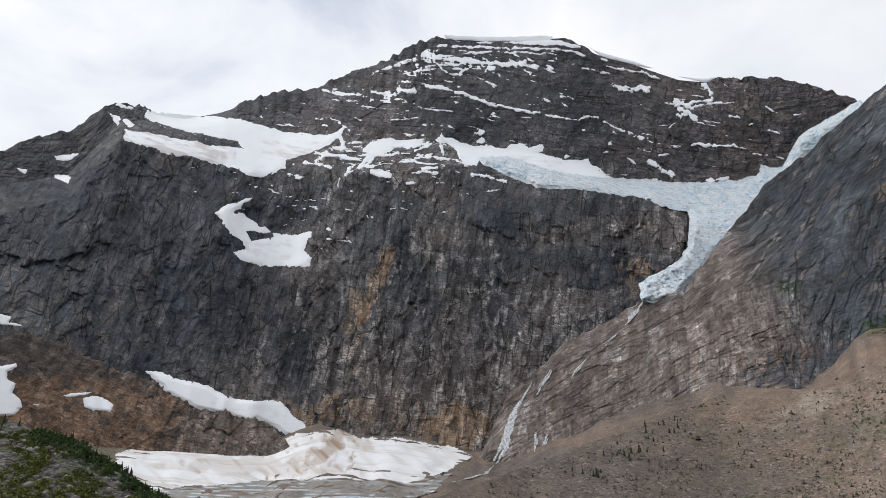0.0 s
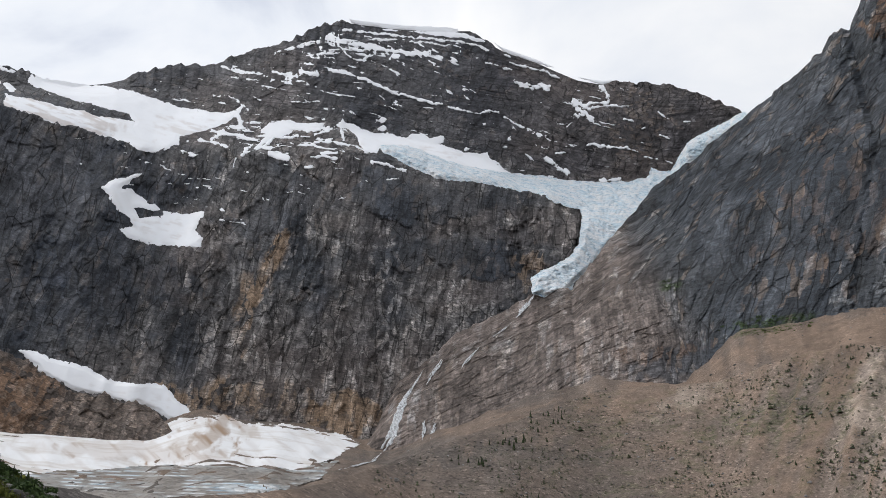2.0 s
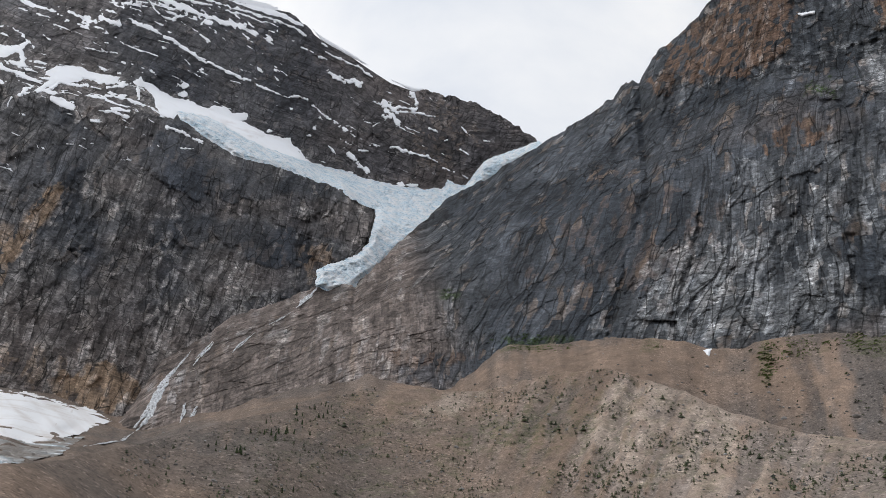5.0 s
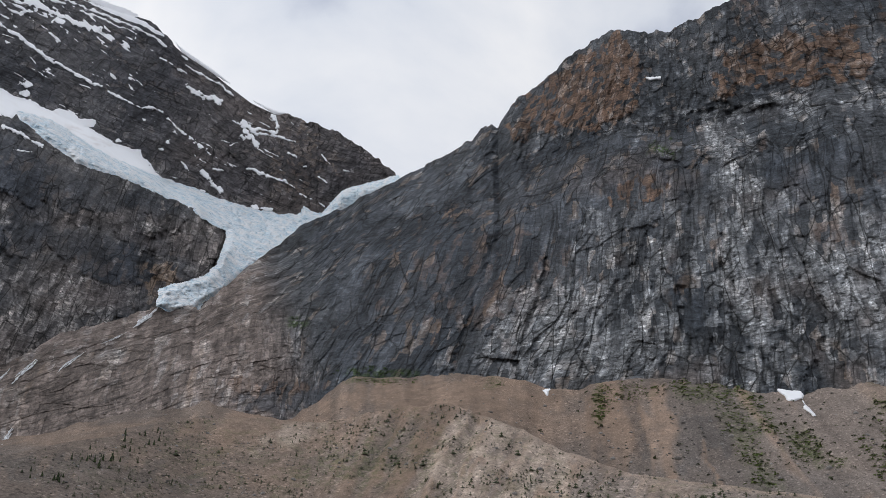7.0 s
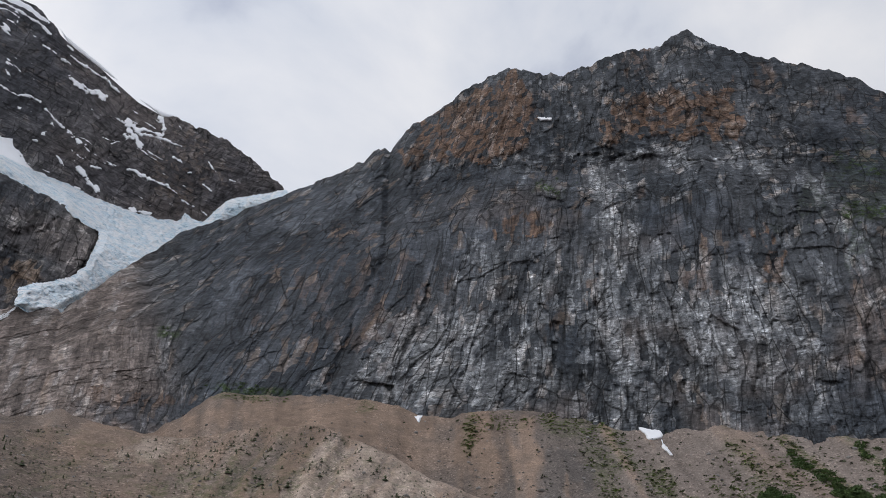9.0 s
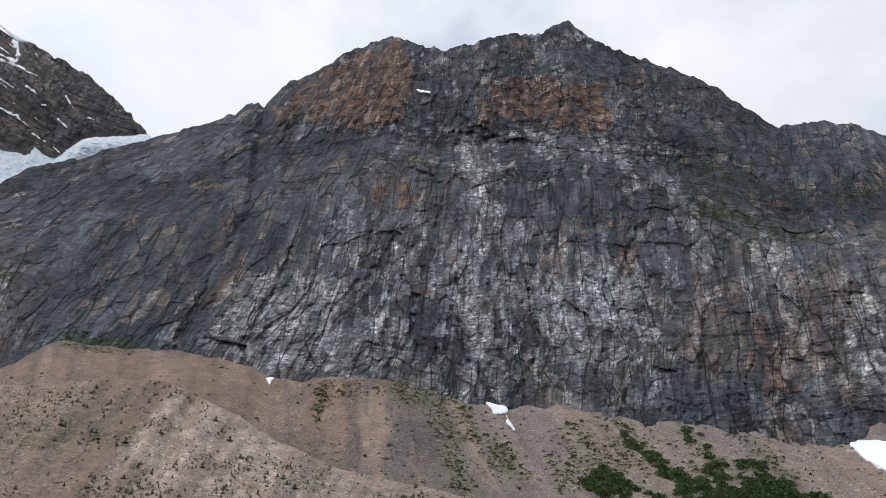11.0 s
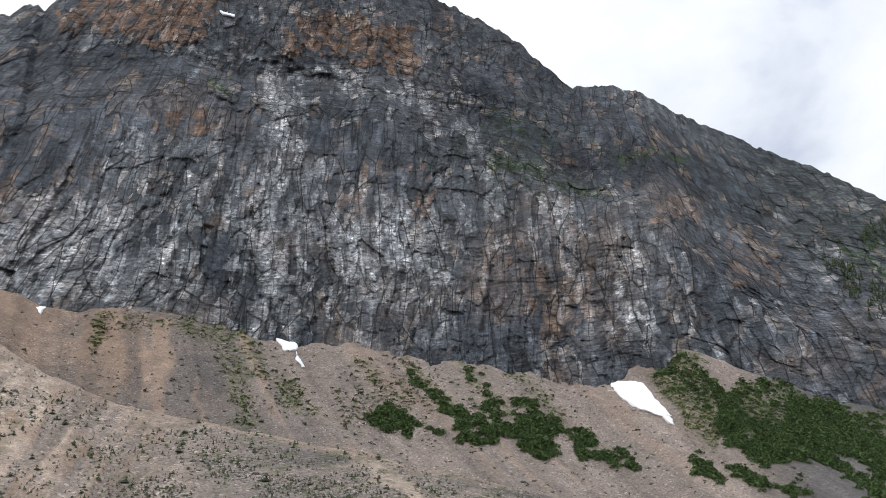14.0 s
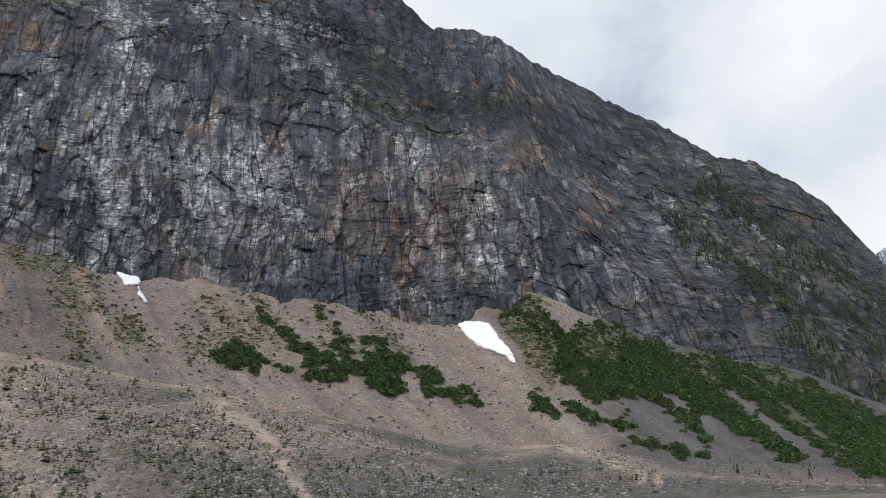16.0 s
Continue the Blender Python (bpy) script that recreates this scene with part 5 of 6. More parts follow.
SNOW_ON_FACE = {
    "shoulder": [(-22.61, 31.5), (-21.08, 31.55), (-19.24, 31.69), (-17.8, 31.87), (-15.68, 31.96), (-13.93, 31.72), (-12.61, 31.51), (-10.86, 31.56), (-8.87, 31.55), (-7.72, 32.3), (-7.96, 31.76), (-8.62, 31.11), (-9.89, 30.42), (-11.16, 30.02), (-12.2, 29.63), (-12.15, 29.1), (-13.57, 28.44), (-14.82, 28.32), (-15.69, 28.67), (-16.75, 28.81), (-17.27, 29.6), (-15.44, 30.05), (-15.92, 30.44), (-18.04, 30.61), (-19.7, 30.67), (-20.94, 30.76), (-22.38, 30.88), (-22.83, 31.13)],
    "shoulder_arm": [(-25.35, 30.89), (-24.36, 30.8), (-23.3, 30.43), (-23.58, 30.23), (-24.4, 30.43), (-24.09, 30.06), (-23.22, 30), (-22.25, 30.17), (-20.82, 30.05), (-19, 30.11), (-18.16, 30), (-16.7, 30.05), (-15.45, 30.12), (-14.96, 29.5), (-13.83, 28.87), (-14.83, 28.46), (-16.54, 28.79), (-17.79, 28.86), (-18.84, 29.09), (-20.24, 28.96), (-21.87, 29.14), (-23.27, 29.23), (-24.5, 29.54), (-23.78, 29.83), (-24.51, 30.2)],
    "hanging bowl": [(-16.94, 25.59), (-16.14, 26.29), (-14.37, 26.93), (-15.08, 26.25), (-15.59, 25.78), (-15.02, 25.8), (-14.5, 25.48), (-13.23, 25.06), (-12.78, 24.72), (-11.13, 24.69), (-9.67, 25.1), (-9.95, 24.47), (-10.31, 23.64), (-9.7, 23.29), (-9.74, 22.64), (-11.77, 22.51), (-13.38, 22.47), (-14.6, 22.67), (-15.37, 23.2), (-14.53, 23.5), (-14.74, 23.94), (-15.68, 24.45), (-16.36, 25.13)],
    "middle ledge": [(-6.31, 30.86), (-5.53, 31.35), (-4.19, 31.62), (-3.74, 31.48), (-1.5, 31.6), (-1.58, 31.22), (-2.83, 30.97), (-3.73, 31.1), (-4.17, 30.71), (-5.04, 30.38), (-5.7, 30.13), (-6.33, 29.56), (-7.1, 29.15), (-6.35, 29.87), (-5.72, 30.58), (-6.38, 30.48)],
    "low ledge": [(-5.67, 29.44), (-4.93, 29.54), (-3.95, 29.27), (-4.02, 28.88), (-4.99, 28.93), (-5.66, 29.13)],
    "ledge": [(-2.18, 29.3), (-1.7, 29.69), (-0.37, 29.73), (-0.15, 29.58), (-1.26, 29.46), (-1.92, 29.15)],
    "upper ice field": [(-0.82, 31.6), (-0.23, 31.83), (-0.05, 32.13), (0.13, 31.68), (0.76, 31.67), (1.43, 31.36), (2.32, 31.12), (3.44, 31.09), (4.33, 30.91), (6.1, 30.75), (7.84, 30.35), (9.55, 29.77), (10.84, 29.67), (11.37, 29.77), (11.46, 29.39), (12.14, 28.94), (13.04, 28.17), (11.97, 28.12), (9.88, 28.53), (8.82, 28.76), (7.33, 29.24), (6.47, 29.59), (5.18, 30.03), (3.85, 30.24), (2.96, 30.19), (2.73, 29.69), (1.85, 29.83), (1.27, 30.22), (1.1, 30.76), (0.3, 31.37), (-0.37, 31.37)],
    "ice field top": [(4.99, 30.8), (5.45, 31.16), (6.34, 31.12), (6.77, 30.87), (7.97, 30.95), (7.94, 30.49), (7.18, 30.31), (6.09, 30.52)],
    "summit": [(0.03, 38.49), (0.84, 38.52), (3.23, 38.33), (5.85, 38.33), (8.44, 38.2), (9.57, 37.75), (11.24, 37.23), (11.82, 37.03), (11.14, 37.1), (9.76, 37.29), (8.38, 37.48), (6.98, 37.57), (5.11, 37.82), (3.21, 37.89), (2.26, 38.06), (1.07, 38.09), (0.36, 38.24)],
    "crest": [(12.15, 37.06), (13.14, 36.59), (14.65, 36.04), (16.77, 35.28), (18.8, 34.38), (19.99, 33.86), (21.55, 33.65), (20.56, 33.54), (19.17, 34.03), (17.99, 34.7), (16.31, 35.2), (14.61, 35.72), (13.1, 36.27)],
    "couloir": [(-20.1, 14.92), (-19.52, 15.08), (-18.59, 14.83), (-17.09, 14.51), (-15.97, 14.29), (-15, 13.84), (-14.05, 13.61), (-12.55, 13.61), (-11.15, 13.59), (-10.3, 12.78), (-9.62, 12.25), (-8.63, 11.55), (-9.74, 11.3), (-10.68, 11.35), (-11.27, 11.76), (-12.05, 12.1), (-12.63, 12.36), (-13.17, 12.19), (-13.92, 12.3), (-14.69, 12.7), (-15.23, 12.6), (-16.71, 12.87), (-18.03, 13.36), (-18.82, 13.88)],
    "gap": [(-29.31, 17.41), (-28.65, 17.37), (-28.74, 17.01), (-27.92, 17), (-27.73, 16.85), (-28.91, 16.75), (-29.83, 16.85)],
    "shoulder a": [(-28.22, 27.52), (-26.65, 27.96), (-27.09, 27.4), (-27.98, 27.25)],
    "shoulder b": [(-27.97, 26.45), (-26.88, 26.4), (-27, 26.05), (-27.83, 26.17)],
    "shoulder c": [(-30.25, 26.26), (-29.57, 26.34), (-29.67, 26.0)],
}


def field_dirt(A, E):
    """Dust washed down in streaks over the lower shoulder and along the bench."""
    where = np.maximum.reduce([spot(A, E, -20.5, 29.5, 4.5, 0.9, 621, 0.6), 0.6 * spot(A, E, -12, 30.2, 2.5, 0.8, 622, 0.6), 0.5 * spot(A, E, -13, 23.6, 2.2, 0.6, 623, 0.7), 0.5 * spot(A, E, 6, 29.8, 4, 0.5, 624, 0.7), 0.4 * spot(A, E, -14, 12.6, 3, 0.6, 625, 0.7)])
    return 0.42 * where * smooth(-0.3, 0.4, fbm(A * 0.8, (E + 0.12 * A) * 5, 626))


def bowl_gap(A, E):
    """Leaves the rock that stands out of the hanging snow free."""
    return -inside([(a * 0.91, e) for a, e in BOWL_ROCK], A * 0.91, E)


for seed, (where, outline) in enumerate(SNOW_ON_FACE.items()):
    small = where.startswith(("shoulder ", "ledge", "low", "gap", "ice field"))
    lay("snowfield" if not small else "snow_patch", face_soft, outline, 2.0 if small else 4, SNOW,
        "small old snow patch on a rock ledge of the dark face" if small else "large white old snowfield lying on the dark rock face",
        "snow patch" if small else "snowfield", step=0.045, fray=0.07 if small else 0.09, seed=seed * 7, bulge=0.1 if small else 0.3, dirt=field_dirt, mask=bowl_gap if where == "hanging bowl" else None, skyline=0.3 if where in ("summit", "crest", "shoulder") else 0.05,
        split=None if small else lambda A, E, soil: (np.where(soil > 0.12, 1, 0), (("clean_snow", "bright white old snow"), ("dirty_snow", "grey dust-streaked old snow"))))

# one steep glacier, spilling from the bench between the face and the wall
TONGUE = [(2.74, 30.27), (3.86, 30.46), (5.19, 30.34), (9.49, 29.02), (13.05, 28.32), (15.31, 27.93), (18.89, 27.24), (21.62, 26.97), (23.18, 27), (23.54, 27.7), (24.1, 27.41), (24.94, 27.22),
          (25.67, 28.05), (26.21, 28.81), (27.05, 29.2), (28.84, 29.68), (29.83, 29.97), (30.83, 30.31), (31.6, 30.49), (33, 31.2), (33.5, 29.44), (29.5, 27.5), (26.5, 26), (24, 24.8),
          (20.61, 23.24), (19.39, 22.29), (18.6, 21.38), (17.34, 20.59), (16.87, 19.89), (15.3, 19.67), (14.16, 19.95), (14.16, 20.97), (14.72, 21.41), (15.95, 21.82), (16.99, 22.31), (17.68, 23.06),
          (18.03, 24.14), (18.22, 24.86), (18.14, 25.43), (17.07, 25.76), (15.92, 26.27), (15.16, 26.74), (13.34, 27.08), (10.65, 27.63), (8.96, 27.83), (7.25, 28.09), (5.12, 28.96),
          (4.26, 29.38), (3.17, 29.8)]


def tongue_land():
    """The bed of the glacier: the face, drawn forward towards the toe."""
    bed = Sheet(face.az, face.r.copy(), face.z.copy()).soften(6)
    A, E = np.broadcast_to(bed.az, bed.r.shape), bed.el
    pull = smooth(27.0, 20.0, E) * smooth(12.5, 14.0, A)
    r = bed.r - 150 * pull - 60 * smooth(24, 30, A) * smooth(26, 29, E)
    return Sheet(bed.az, r, EYE + r * np.tan(np.radians(E)))


lay("glacier", tongue_land(), TONGUE, 26, ICE, "blue-white crevassed hanging glacier spilling down between dark cliffs", "glacier", step=0.05, fray=0.09, seed=900, bulge=0.45, crevasse=4.5, rim=0.08, skyline=0.4,
    split=lambda A, E, soil: (np.where(E < 26.3 - 0.9 * smooth(20, 24, A), 0, np.where(A < 17.5, 1, np.where(A < 23.2, 2, 3))),
                              (("ice_tongue", "steep blue-white ice tongue"), ("upper_arm", "snowy upper ice arm"), ("ice_basin", "crevassed ice basin"), ("side_arm", "broken side arm of ice"))))

SNOW_ON_KNOLL = {
    "a": [(-29.88, 14.13), (-28.68, 14.35), (-27.79, 14.67), (-27.67, 14.41), (-28.13, 14.01), (-28.05, 13.62), (-27.6, 13.4), (-27.63, 12.89), (-27.09, 12.44), (-26.96, 12.05), (-27.34, 11.57), (-28.08, 11.4), (-29.3, 11.38)],
    "b": [(-23.59, 12.92), (-23.06, 13.17), (-22, 12.92), (-21.69, 12.66), (-21.9, 12.29), (-22.9, 12.21), (-23.44, 12.44)],
    "c": [(-21.9, 15.11), (-21.33, 15.31), (-20.57, 15.45), (-20.66, 15.05), (-21.62, 14.93)],
    "d": [(-26.46, 12.3), (-26, 12.41), (-26.08, 12.17)],
    "e": [(-24.77, 13.01), (-24.25, 13.24), (-23.1, 13.38), (-23.55, 13.06), (-24.52, 12.9)],
    "f": [(-24.7, 16.23), (-24.17, 15.94), (-23.58, 15.69), (-24.17, 15.73)],
}
for seed, outline in enumerate(SNOW_ON_KNOLL.values()):
    lay("snow_patch", knoll_soft, outline, 2.5, SNOW, "small snow patch on the brown rock knoll", "snow patch", step=0.04, fray=0.08, seed=seed * 9 + 400, bulge=0.2)

BANK = [(-21.16, 9.69), (-20.07, 10.34), (-18.74, 10.69), (-14.85, 10.72), (-11.93, 10.72), (-10.87, 11.41), (-7.12, 11.85), (-5.96, 11.4), (-3.28, 11.42), (-1.74, 11.05), (0.56, 10.85),
        (2.08, 10.16), (0.55, 9.38), (-2.47, 8.37), (-3.6, 8.65), (-7.72, 8.68), (-11.38, 8.53), (-16.66, 7.95), (-18.68, 7.66), (-21.06, 8.8)]
ICE_APRON = [(-20.5, 8.4), (-18.6, 7.75), (-16.6, 8.05), (-11.4, 8.62), (-7.7, 8.75), (-3.6, 8.72), (-2.4, 8.5), (0.5, 9.1), (-0.5, 8.0), (-3, 7.2), (-8, 6.3), (-14, 6.0), (-19.5, 7.0)]


def bank_dirt(A, E):
    fan = np.maximum(seams([[(-6.9, 11.9), (-7.4, 10.9), (-8.4, 9.9), (-9.6, 9.3)]], A, E, 0.8, 501, 0.9), 0.6 * seams([[(-6.6, 11.8), (-5.6, 10.8), (-4.8, 10.2)]], A, E, 0.4, 503, 0.9))
    wash = smooth(-0.2, 0.6, fbm((A + 1.2 * (E - 9)) * 2.0, E * 0.6, 504))
    belt = spot(A, E, -13, 9.35, 6.5, 0.55, 502, 0.5)
    return np.maximum.reduce([1.0 * fan * (0.55 + 0.45 * wash), 0.7 * belt * (0.4 + 0.6 * wash), 0.16 * wash])


def apron_dirt(A, E):
    bands = np.sin(E * 30 + 4 * fbm(A * 0.25, E * 0.8, 511) + A * 0.35)
    return np.clip(0.95 + 0.35 * fbm(A * 0.5, E * 3, 512) - 1.0 * smooth(0.6, 0.95, bands) * smooth(-0.35, 0.3, fbm(A * 0.4, E * 1.5, 514)) - 0.5 * spot(A, E, -5.0, 7.3, 2.6, 0.4, 513, 0.4), 0, 1)


lay("ice_apron", ground_soft, ICE_APRON, 6, ICE, "dirty grey banded glacier ice below a snow bank", "glacier ice", step=0.065, fray=0.12, seed=520, bulge=0.3, dirt=apron_dirt, settle=7,
    split=lambda A, E, soil: (np.where(spot(A, E, -5.0, 7.3, 2.6, 0.4, 513, 0.4) > 0.5, 2, np.where(soil < 0.6, 1, 0)), (("grey_ice", "dirty grey banded ice"), ("snow_streak", "white streaks of snow in the ice"), ("meltwater_pool", "pale teal wet ice"))))
lay("snow_bank", ground_soft, BANK, 15, BANK_SNOW, "broad dirty snow bank with a brown rubble streak below cliffs", "snow bank", step=0.06, fray=0.12, seed=530, bulge=1.0, dirt=bank_dirt, lump=0.2, settle=9,
    split=lambda A, E, soil: (np.where(soil > 0.5, 1, 0), (("snow_slope", "white melting snow slope"), ("rubble_streak", "brown rubble on the snow"))))
lay("snow_patch", wall_soft, [(50.62, 35.78), (51.91, 35.64), (51.81, 35.42), (50.93, 35.45)], 6, SNOW, "tiny snow patch high on the rusty cliff", "snow patch", step=0.05, fray=0.05, seed=541, bulge=0.1)
for seed, outline in enumerate(([(56.0, 15.1), (58.21, 14.83), (58.04, 13.9), (57.23, 13.87), (56.73, 14.42)], [(58.0, 13.9), (58.3, 13.4), (58.7, 12.81), (58.44, 12.85), (57.95, 13.4)],
                                [(79.2, 11.75), (81.67, 11.4), (82.35, 10.41), (83.3, 9.19), (82.62, 9.12), (81.17, 9.7), (80.28, 10.41)], [(82.6, 9.4), (83.2, 9.2), (83.5, 8.5), (83.0, 8.7)],
                                [(41.2, 15.6), (41.8, 15.6), (41.6, 15.1)])):
    lay("snow_patch", ground_soft, outline, 3.5, SNOW, "white snow patch at the top of the talus below the cliff", "snow patch", step=0.035, fray=0.09, seed=550 + seed * 3, bulge=0.15)

LEDGES = [(-25.5, 31.6), (-17, 32.0), (-13, 33.6), (-8, 35.1), (-4, 36.5), (0.4, 38.1), (10.3, 37.8), (13, 36.3), (19, 34.0), (24, 32.8), (29.5, 30.6), (26, 27.2), (20, 26.4), (13, 28.2), (6, 29.2),
          (4.5, 28.0), (-8, 24.0), (-18, 26.5)]


def strip_gap(lines, A, E, half):
    """How far inside the nearest strip a place lies, in degrees; strips fray, thin out and break."""
    best = np.full(A.shape, 9.0)
    wa, we = A + 0.10 * fbm(A * 1.7, E * 1.7, 631), E + 0.07 * fbm(A * 2.1, E * 2.1, 632)
    for line in lines:
        for (x0, y0), (x1, y1) in zip(line, line[1:]):
            near = (np.abs(A - (x0 + x1) / 2) < abs(x1 - x0) / 2 + 0.6) & (np.abs(E - (y0 + y1) / 2) < abs(y1 - y0) / 2 + 0.6)
            dx, dy = (x1 - x0) * 0.85, y1 - y0
            px, py = (wa[near] - x0) * 0.85, we[near] - y0
            t = np.clip((px * dx + py * dy) / (dx * dx + dy * dy), 0, 1)
            best[near] = np.minimum(best[near], np.hypot(px - t * dx, py - t * dy))
    return half * (0.8 + 1.0 * fbm(A * 2.6, E * 4.0, 633, 4, 0.65)) - best


def ledge_snow(A, E):
    """Thin strips of snow along the beds, thick near the summit and on the bench, sparse elsewhere."""
    h = E + np.where(A > 0, 0.24, 0.02) * A + 0.25 * fbm(A / 2.5, E, 602)
    strips = fbm(A * 0.7, h * 6.0, 603, 3) + 0.5 * fbm(A * 2.6, h * 9.0, 604, 3)
    rich = np.maximum.reduce([0.66 * spot(A, E, 1.5, 36.6, 9, 1.5, 605, 0.6), 0.72 * spot(A, E, -4.5, 30.0, 5, 1.5, 606, 0.4), 0.4 * spot(A, E, -7, 34.4, 8, 0.9, 607, 0.7), 0.3 * spot(A, E, 19, 31.6, 3, 2.0, 608, 0.6), 0.05 + 0 * A])
    drawn = [strip_gap(lines, A, E, half) for lines, half in ((SNOW_THREADS, 0.05), (SNOW_THIN, 0.08), (SNOW_STRIPS, 0.11), (SNOW_SHELVES, 0.11), (SNOW_BROAD, 0.17))]
    return np.maximum.reduce([(strips + rich - 1.05) * 0.16, *drawn])


tagged(lay("snow_on_ledges", face_soft, LEDGES, 3.2, SNOW, "thin strips of old snow along the rock ledges", "snow", step=0.034, fray=0.03, seed=610, bulge=0.08, mask=ledge_snow, scatter=True), kind="stuff")


# ---- waterfalls ----
def water_material():
    m, nt, bsdf = material("white_water")
    k = Nodes(nt)
    foam = k.noise(0.5, (1, 1, 0.12), 5, 0.7)
    nt.links.new(k.ramp(foam, (0.35, (0.22, 0.22, 0.22)), (0.6, (0.78, 0.80, 0.82))), bsdf.inputs["Base Color"])
    bsdf.inputs["Roughness"].default_value = 0.4
    k.bump(foam, 0.6, 1.5, bsdf)
    return m


WATER = water_material()
FALLS = [([(7.53, 15.72), (6.95, 14.9), (6.46, 14.07)], 4.0, 6.0), ([(6.2, 15.0), (5.48, 13.91), (4.95, 13.1), (4.64, 12.44), (4.35, 11.5), (4.2, 10.79), (3.6, 9.75)], 4.0, 12.0),
         ([(6.33, 11.66), (6.25, 11.0), (6.15, 10.39)], 3.0, 3.5), ([(7.09, 11.53), (6.9, 11.0), (6.7, 10.5)], 2.5, 4.0),
         ([(14.37, 20.01), (13.9, 19.4), (13.47, 18.96), (12.9, 18.4)], 5.0, 9.0), ([(12.6, 18.1), (11.9, 17.6), (11.15, 17.16)], 2.0, 3.0),
         ([(10.3, 16.6), (9.49, 15.82), (8.85, 15.1)], 2.5, 3.5), ([(3.6, 9.75), (2.81, 9.07), (1.6, 8.75), (0.54, 8.48)], 4.0, 3.0)]


def fall_strand(course, top, foot, seed, shift, t0, t1):
    c = np.array(course)
    n = 36
    t = np.linspace(t0, t1, n) * (len(c) - 1)
    az, el = np.interp(t, np.arange(len(c)), c[:, 0]), np.interp(t, np.arange(len(c)), c[:, 1])
    az = az + 0.05 * fbm(t * 2, t * 0 + seed, 700)
    r = np.minimum(np.minimum(wall_soft.reach_at(az, el), face_soft.reach_at(az, el)), np.where(el < 10.6, ground_soft.reach_at(az, el), 9e9)) - 3.5
    r = blur_rows(r[:, None], 2)[:, 0]
    span = np.interp(t, [0, len(c) - 1], [top, foot])
    az = az + np.degrees(shift * span * (1 + 0.4 * fbm(t * 2, t * 0 + seed, 705)) / r)
    width = 0.48 * span * np.sin(np.linspace(0.5, 2.75, n)) * (1 + 0.7 * fbm(t * 5, t * 0 + 5, 710 + seed))
    ring = np.linspace(0, 2 * math.pi, 9)
    A = az[:, None] + np.degrees(np.outer(width / 2, np.cos(ring)) / r[:, None])
    R = r[:, None] - np.outer(0.3 + width / 8, np.sin(ring))
    Z = EYE + r[:, None] * np.tan(np.radians(el))[:, None] + 0 * R
    me = grid_mesh("strand", xyz(A, R, Z))
    me.materials.append(WATER)
    return me


def build_fall(course, top, foot, seed):
    g = np.random.default_rng(seed)
    fall = tagged(new("waterfall"), "thin white waterfall running down brown rock slabs in strands", "waterfall", group="meltwater falls")
    for k, shift in enumerate((-0.32, 0.0, 0.34)):
        t0, t1 = (0, 1) if k == 1 else (g.uniform(0, 0.35), g.uniform(0.65, 1.0))
        new("strand", fall_strand(course, top, foot, seed * 3 + k, shift, t0, t1)).parent = fall


for seed, (course, top, foot) in enumerate(FALLS):
    build_fall(course, top, foot, seed)


# ---- plants and stones ----
rng = np.random.default_rng(7)


def leaf_material(name, low, high):
    m, nt, bsdf = material(name)
    k = Nodes(nt)
    rnd = nt.nodes.new("ShaderNodeNewGeometry").outputs["Random Per Island"]
    base = k.mix(rnd, low, high)
    base = k.mix(0.5, base, k.ramp(k.noise(0.12, (1, 1, 1), 3), (0.3, 0.5), (0.7, 1.5)), "MULTIPLY")
    nt.links.new(base, bsdf.inputs["Base Color"])
    bsdf.inputs["Roughness"].default_value = 0.75
    bsdf.inputs["Specular IOR Level"].default_value = 0.2
    return m


def stone_material(name, gain):
    m, nt, bsdf = material(name)
    k = Nodes(nt)
    rnd = nt.nodes.new("ShaderNodeNewGeometry").outputs["Random Per Island"]
    base = k.ramp(rnd, (0.0, (0.085, 0.08, 0.075)), (0.5, (0.145 * gain, 0.13 * gain, 0.115 * gain)), (0.85, (0.21 * gain, 0.195 * gain, 0.18 * gain)), (1.0, (0.36, 0.35, 0.335)))
    base = k.mix(0.6, base, k.ramp(k.noise(1.2, (1, 1, 1), 5), (0.3, 0.6), (0.7, 1.3)), "MULTIPLY")
    nt.links.new(base, bsdf.inputs["Base Color"])
    bsdf.inputs["Roughness"].default_value = 0.9
    k.bump(k.noise(2.5, (1, 1, 1), 5), 0.6, 0.2, bsdf)
    return m


STONE, RUBBLE = stone_material("loose_stone", 1.0), stone_material("pale_rubble", 1.35)
FIR = leaf_material("fir_needles", (0.020, 0.034, 0.016), (0.050, 0.065, 0.026))
ALDER = leaf_material("alder_leaves", (0.034, 0.060, 0.020), (0.080, 0.122, 0.038))
SCRUB = leaf_material("dwarf_scrub", (0.032, 0.042, 0.022), (0.085, 0.094, 0.045))
WILLOW = leaf_material("yellow_green_willow", (0.07, 0.085, 0.018), (0.16, 0.17, 0.035))
BARK = leaf_material("grey_bark", (0.09, 0.075, 0.06), (0.14, 0.12, 0.1))


def stone_shape(seed, cuts):
    bm = bmesh.new()
    bmesh.ops.create_icosphere(bm, subdivisions=cuts, radius=0.5)
    for v in bm.verts:
        n = noise.noise(v.co * 1.7 + Vector((seed * 3.1, 0, 0)))
        v.co *= 1 + 0.55 * n
        v.co.z *= 0.75
        v.co = Vector([round(c / 0.17) * 0.17 * 0.5 + c * 0.5 for c in v.co])
    co = np.array([v.co for v in bm.verts])
    tri = np.array([[v.index for v in f.verts] for f in bm.faces])
    bm.free()
    return co, tri


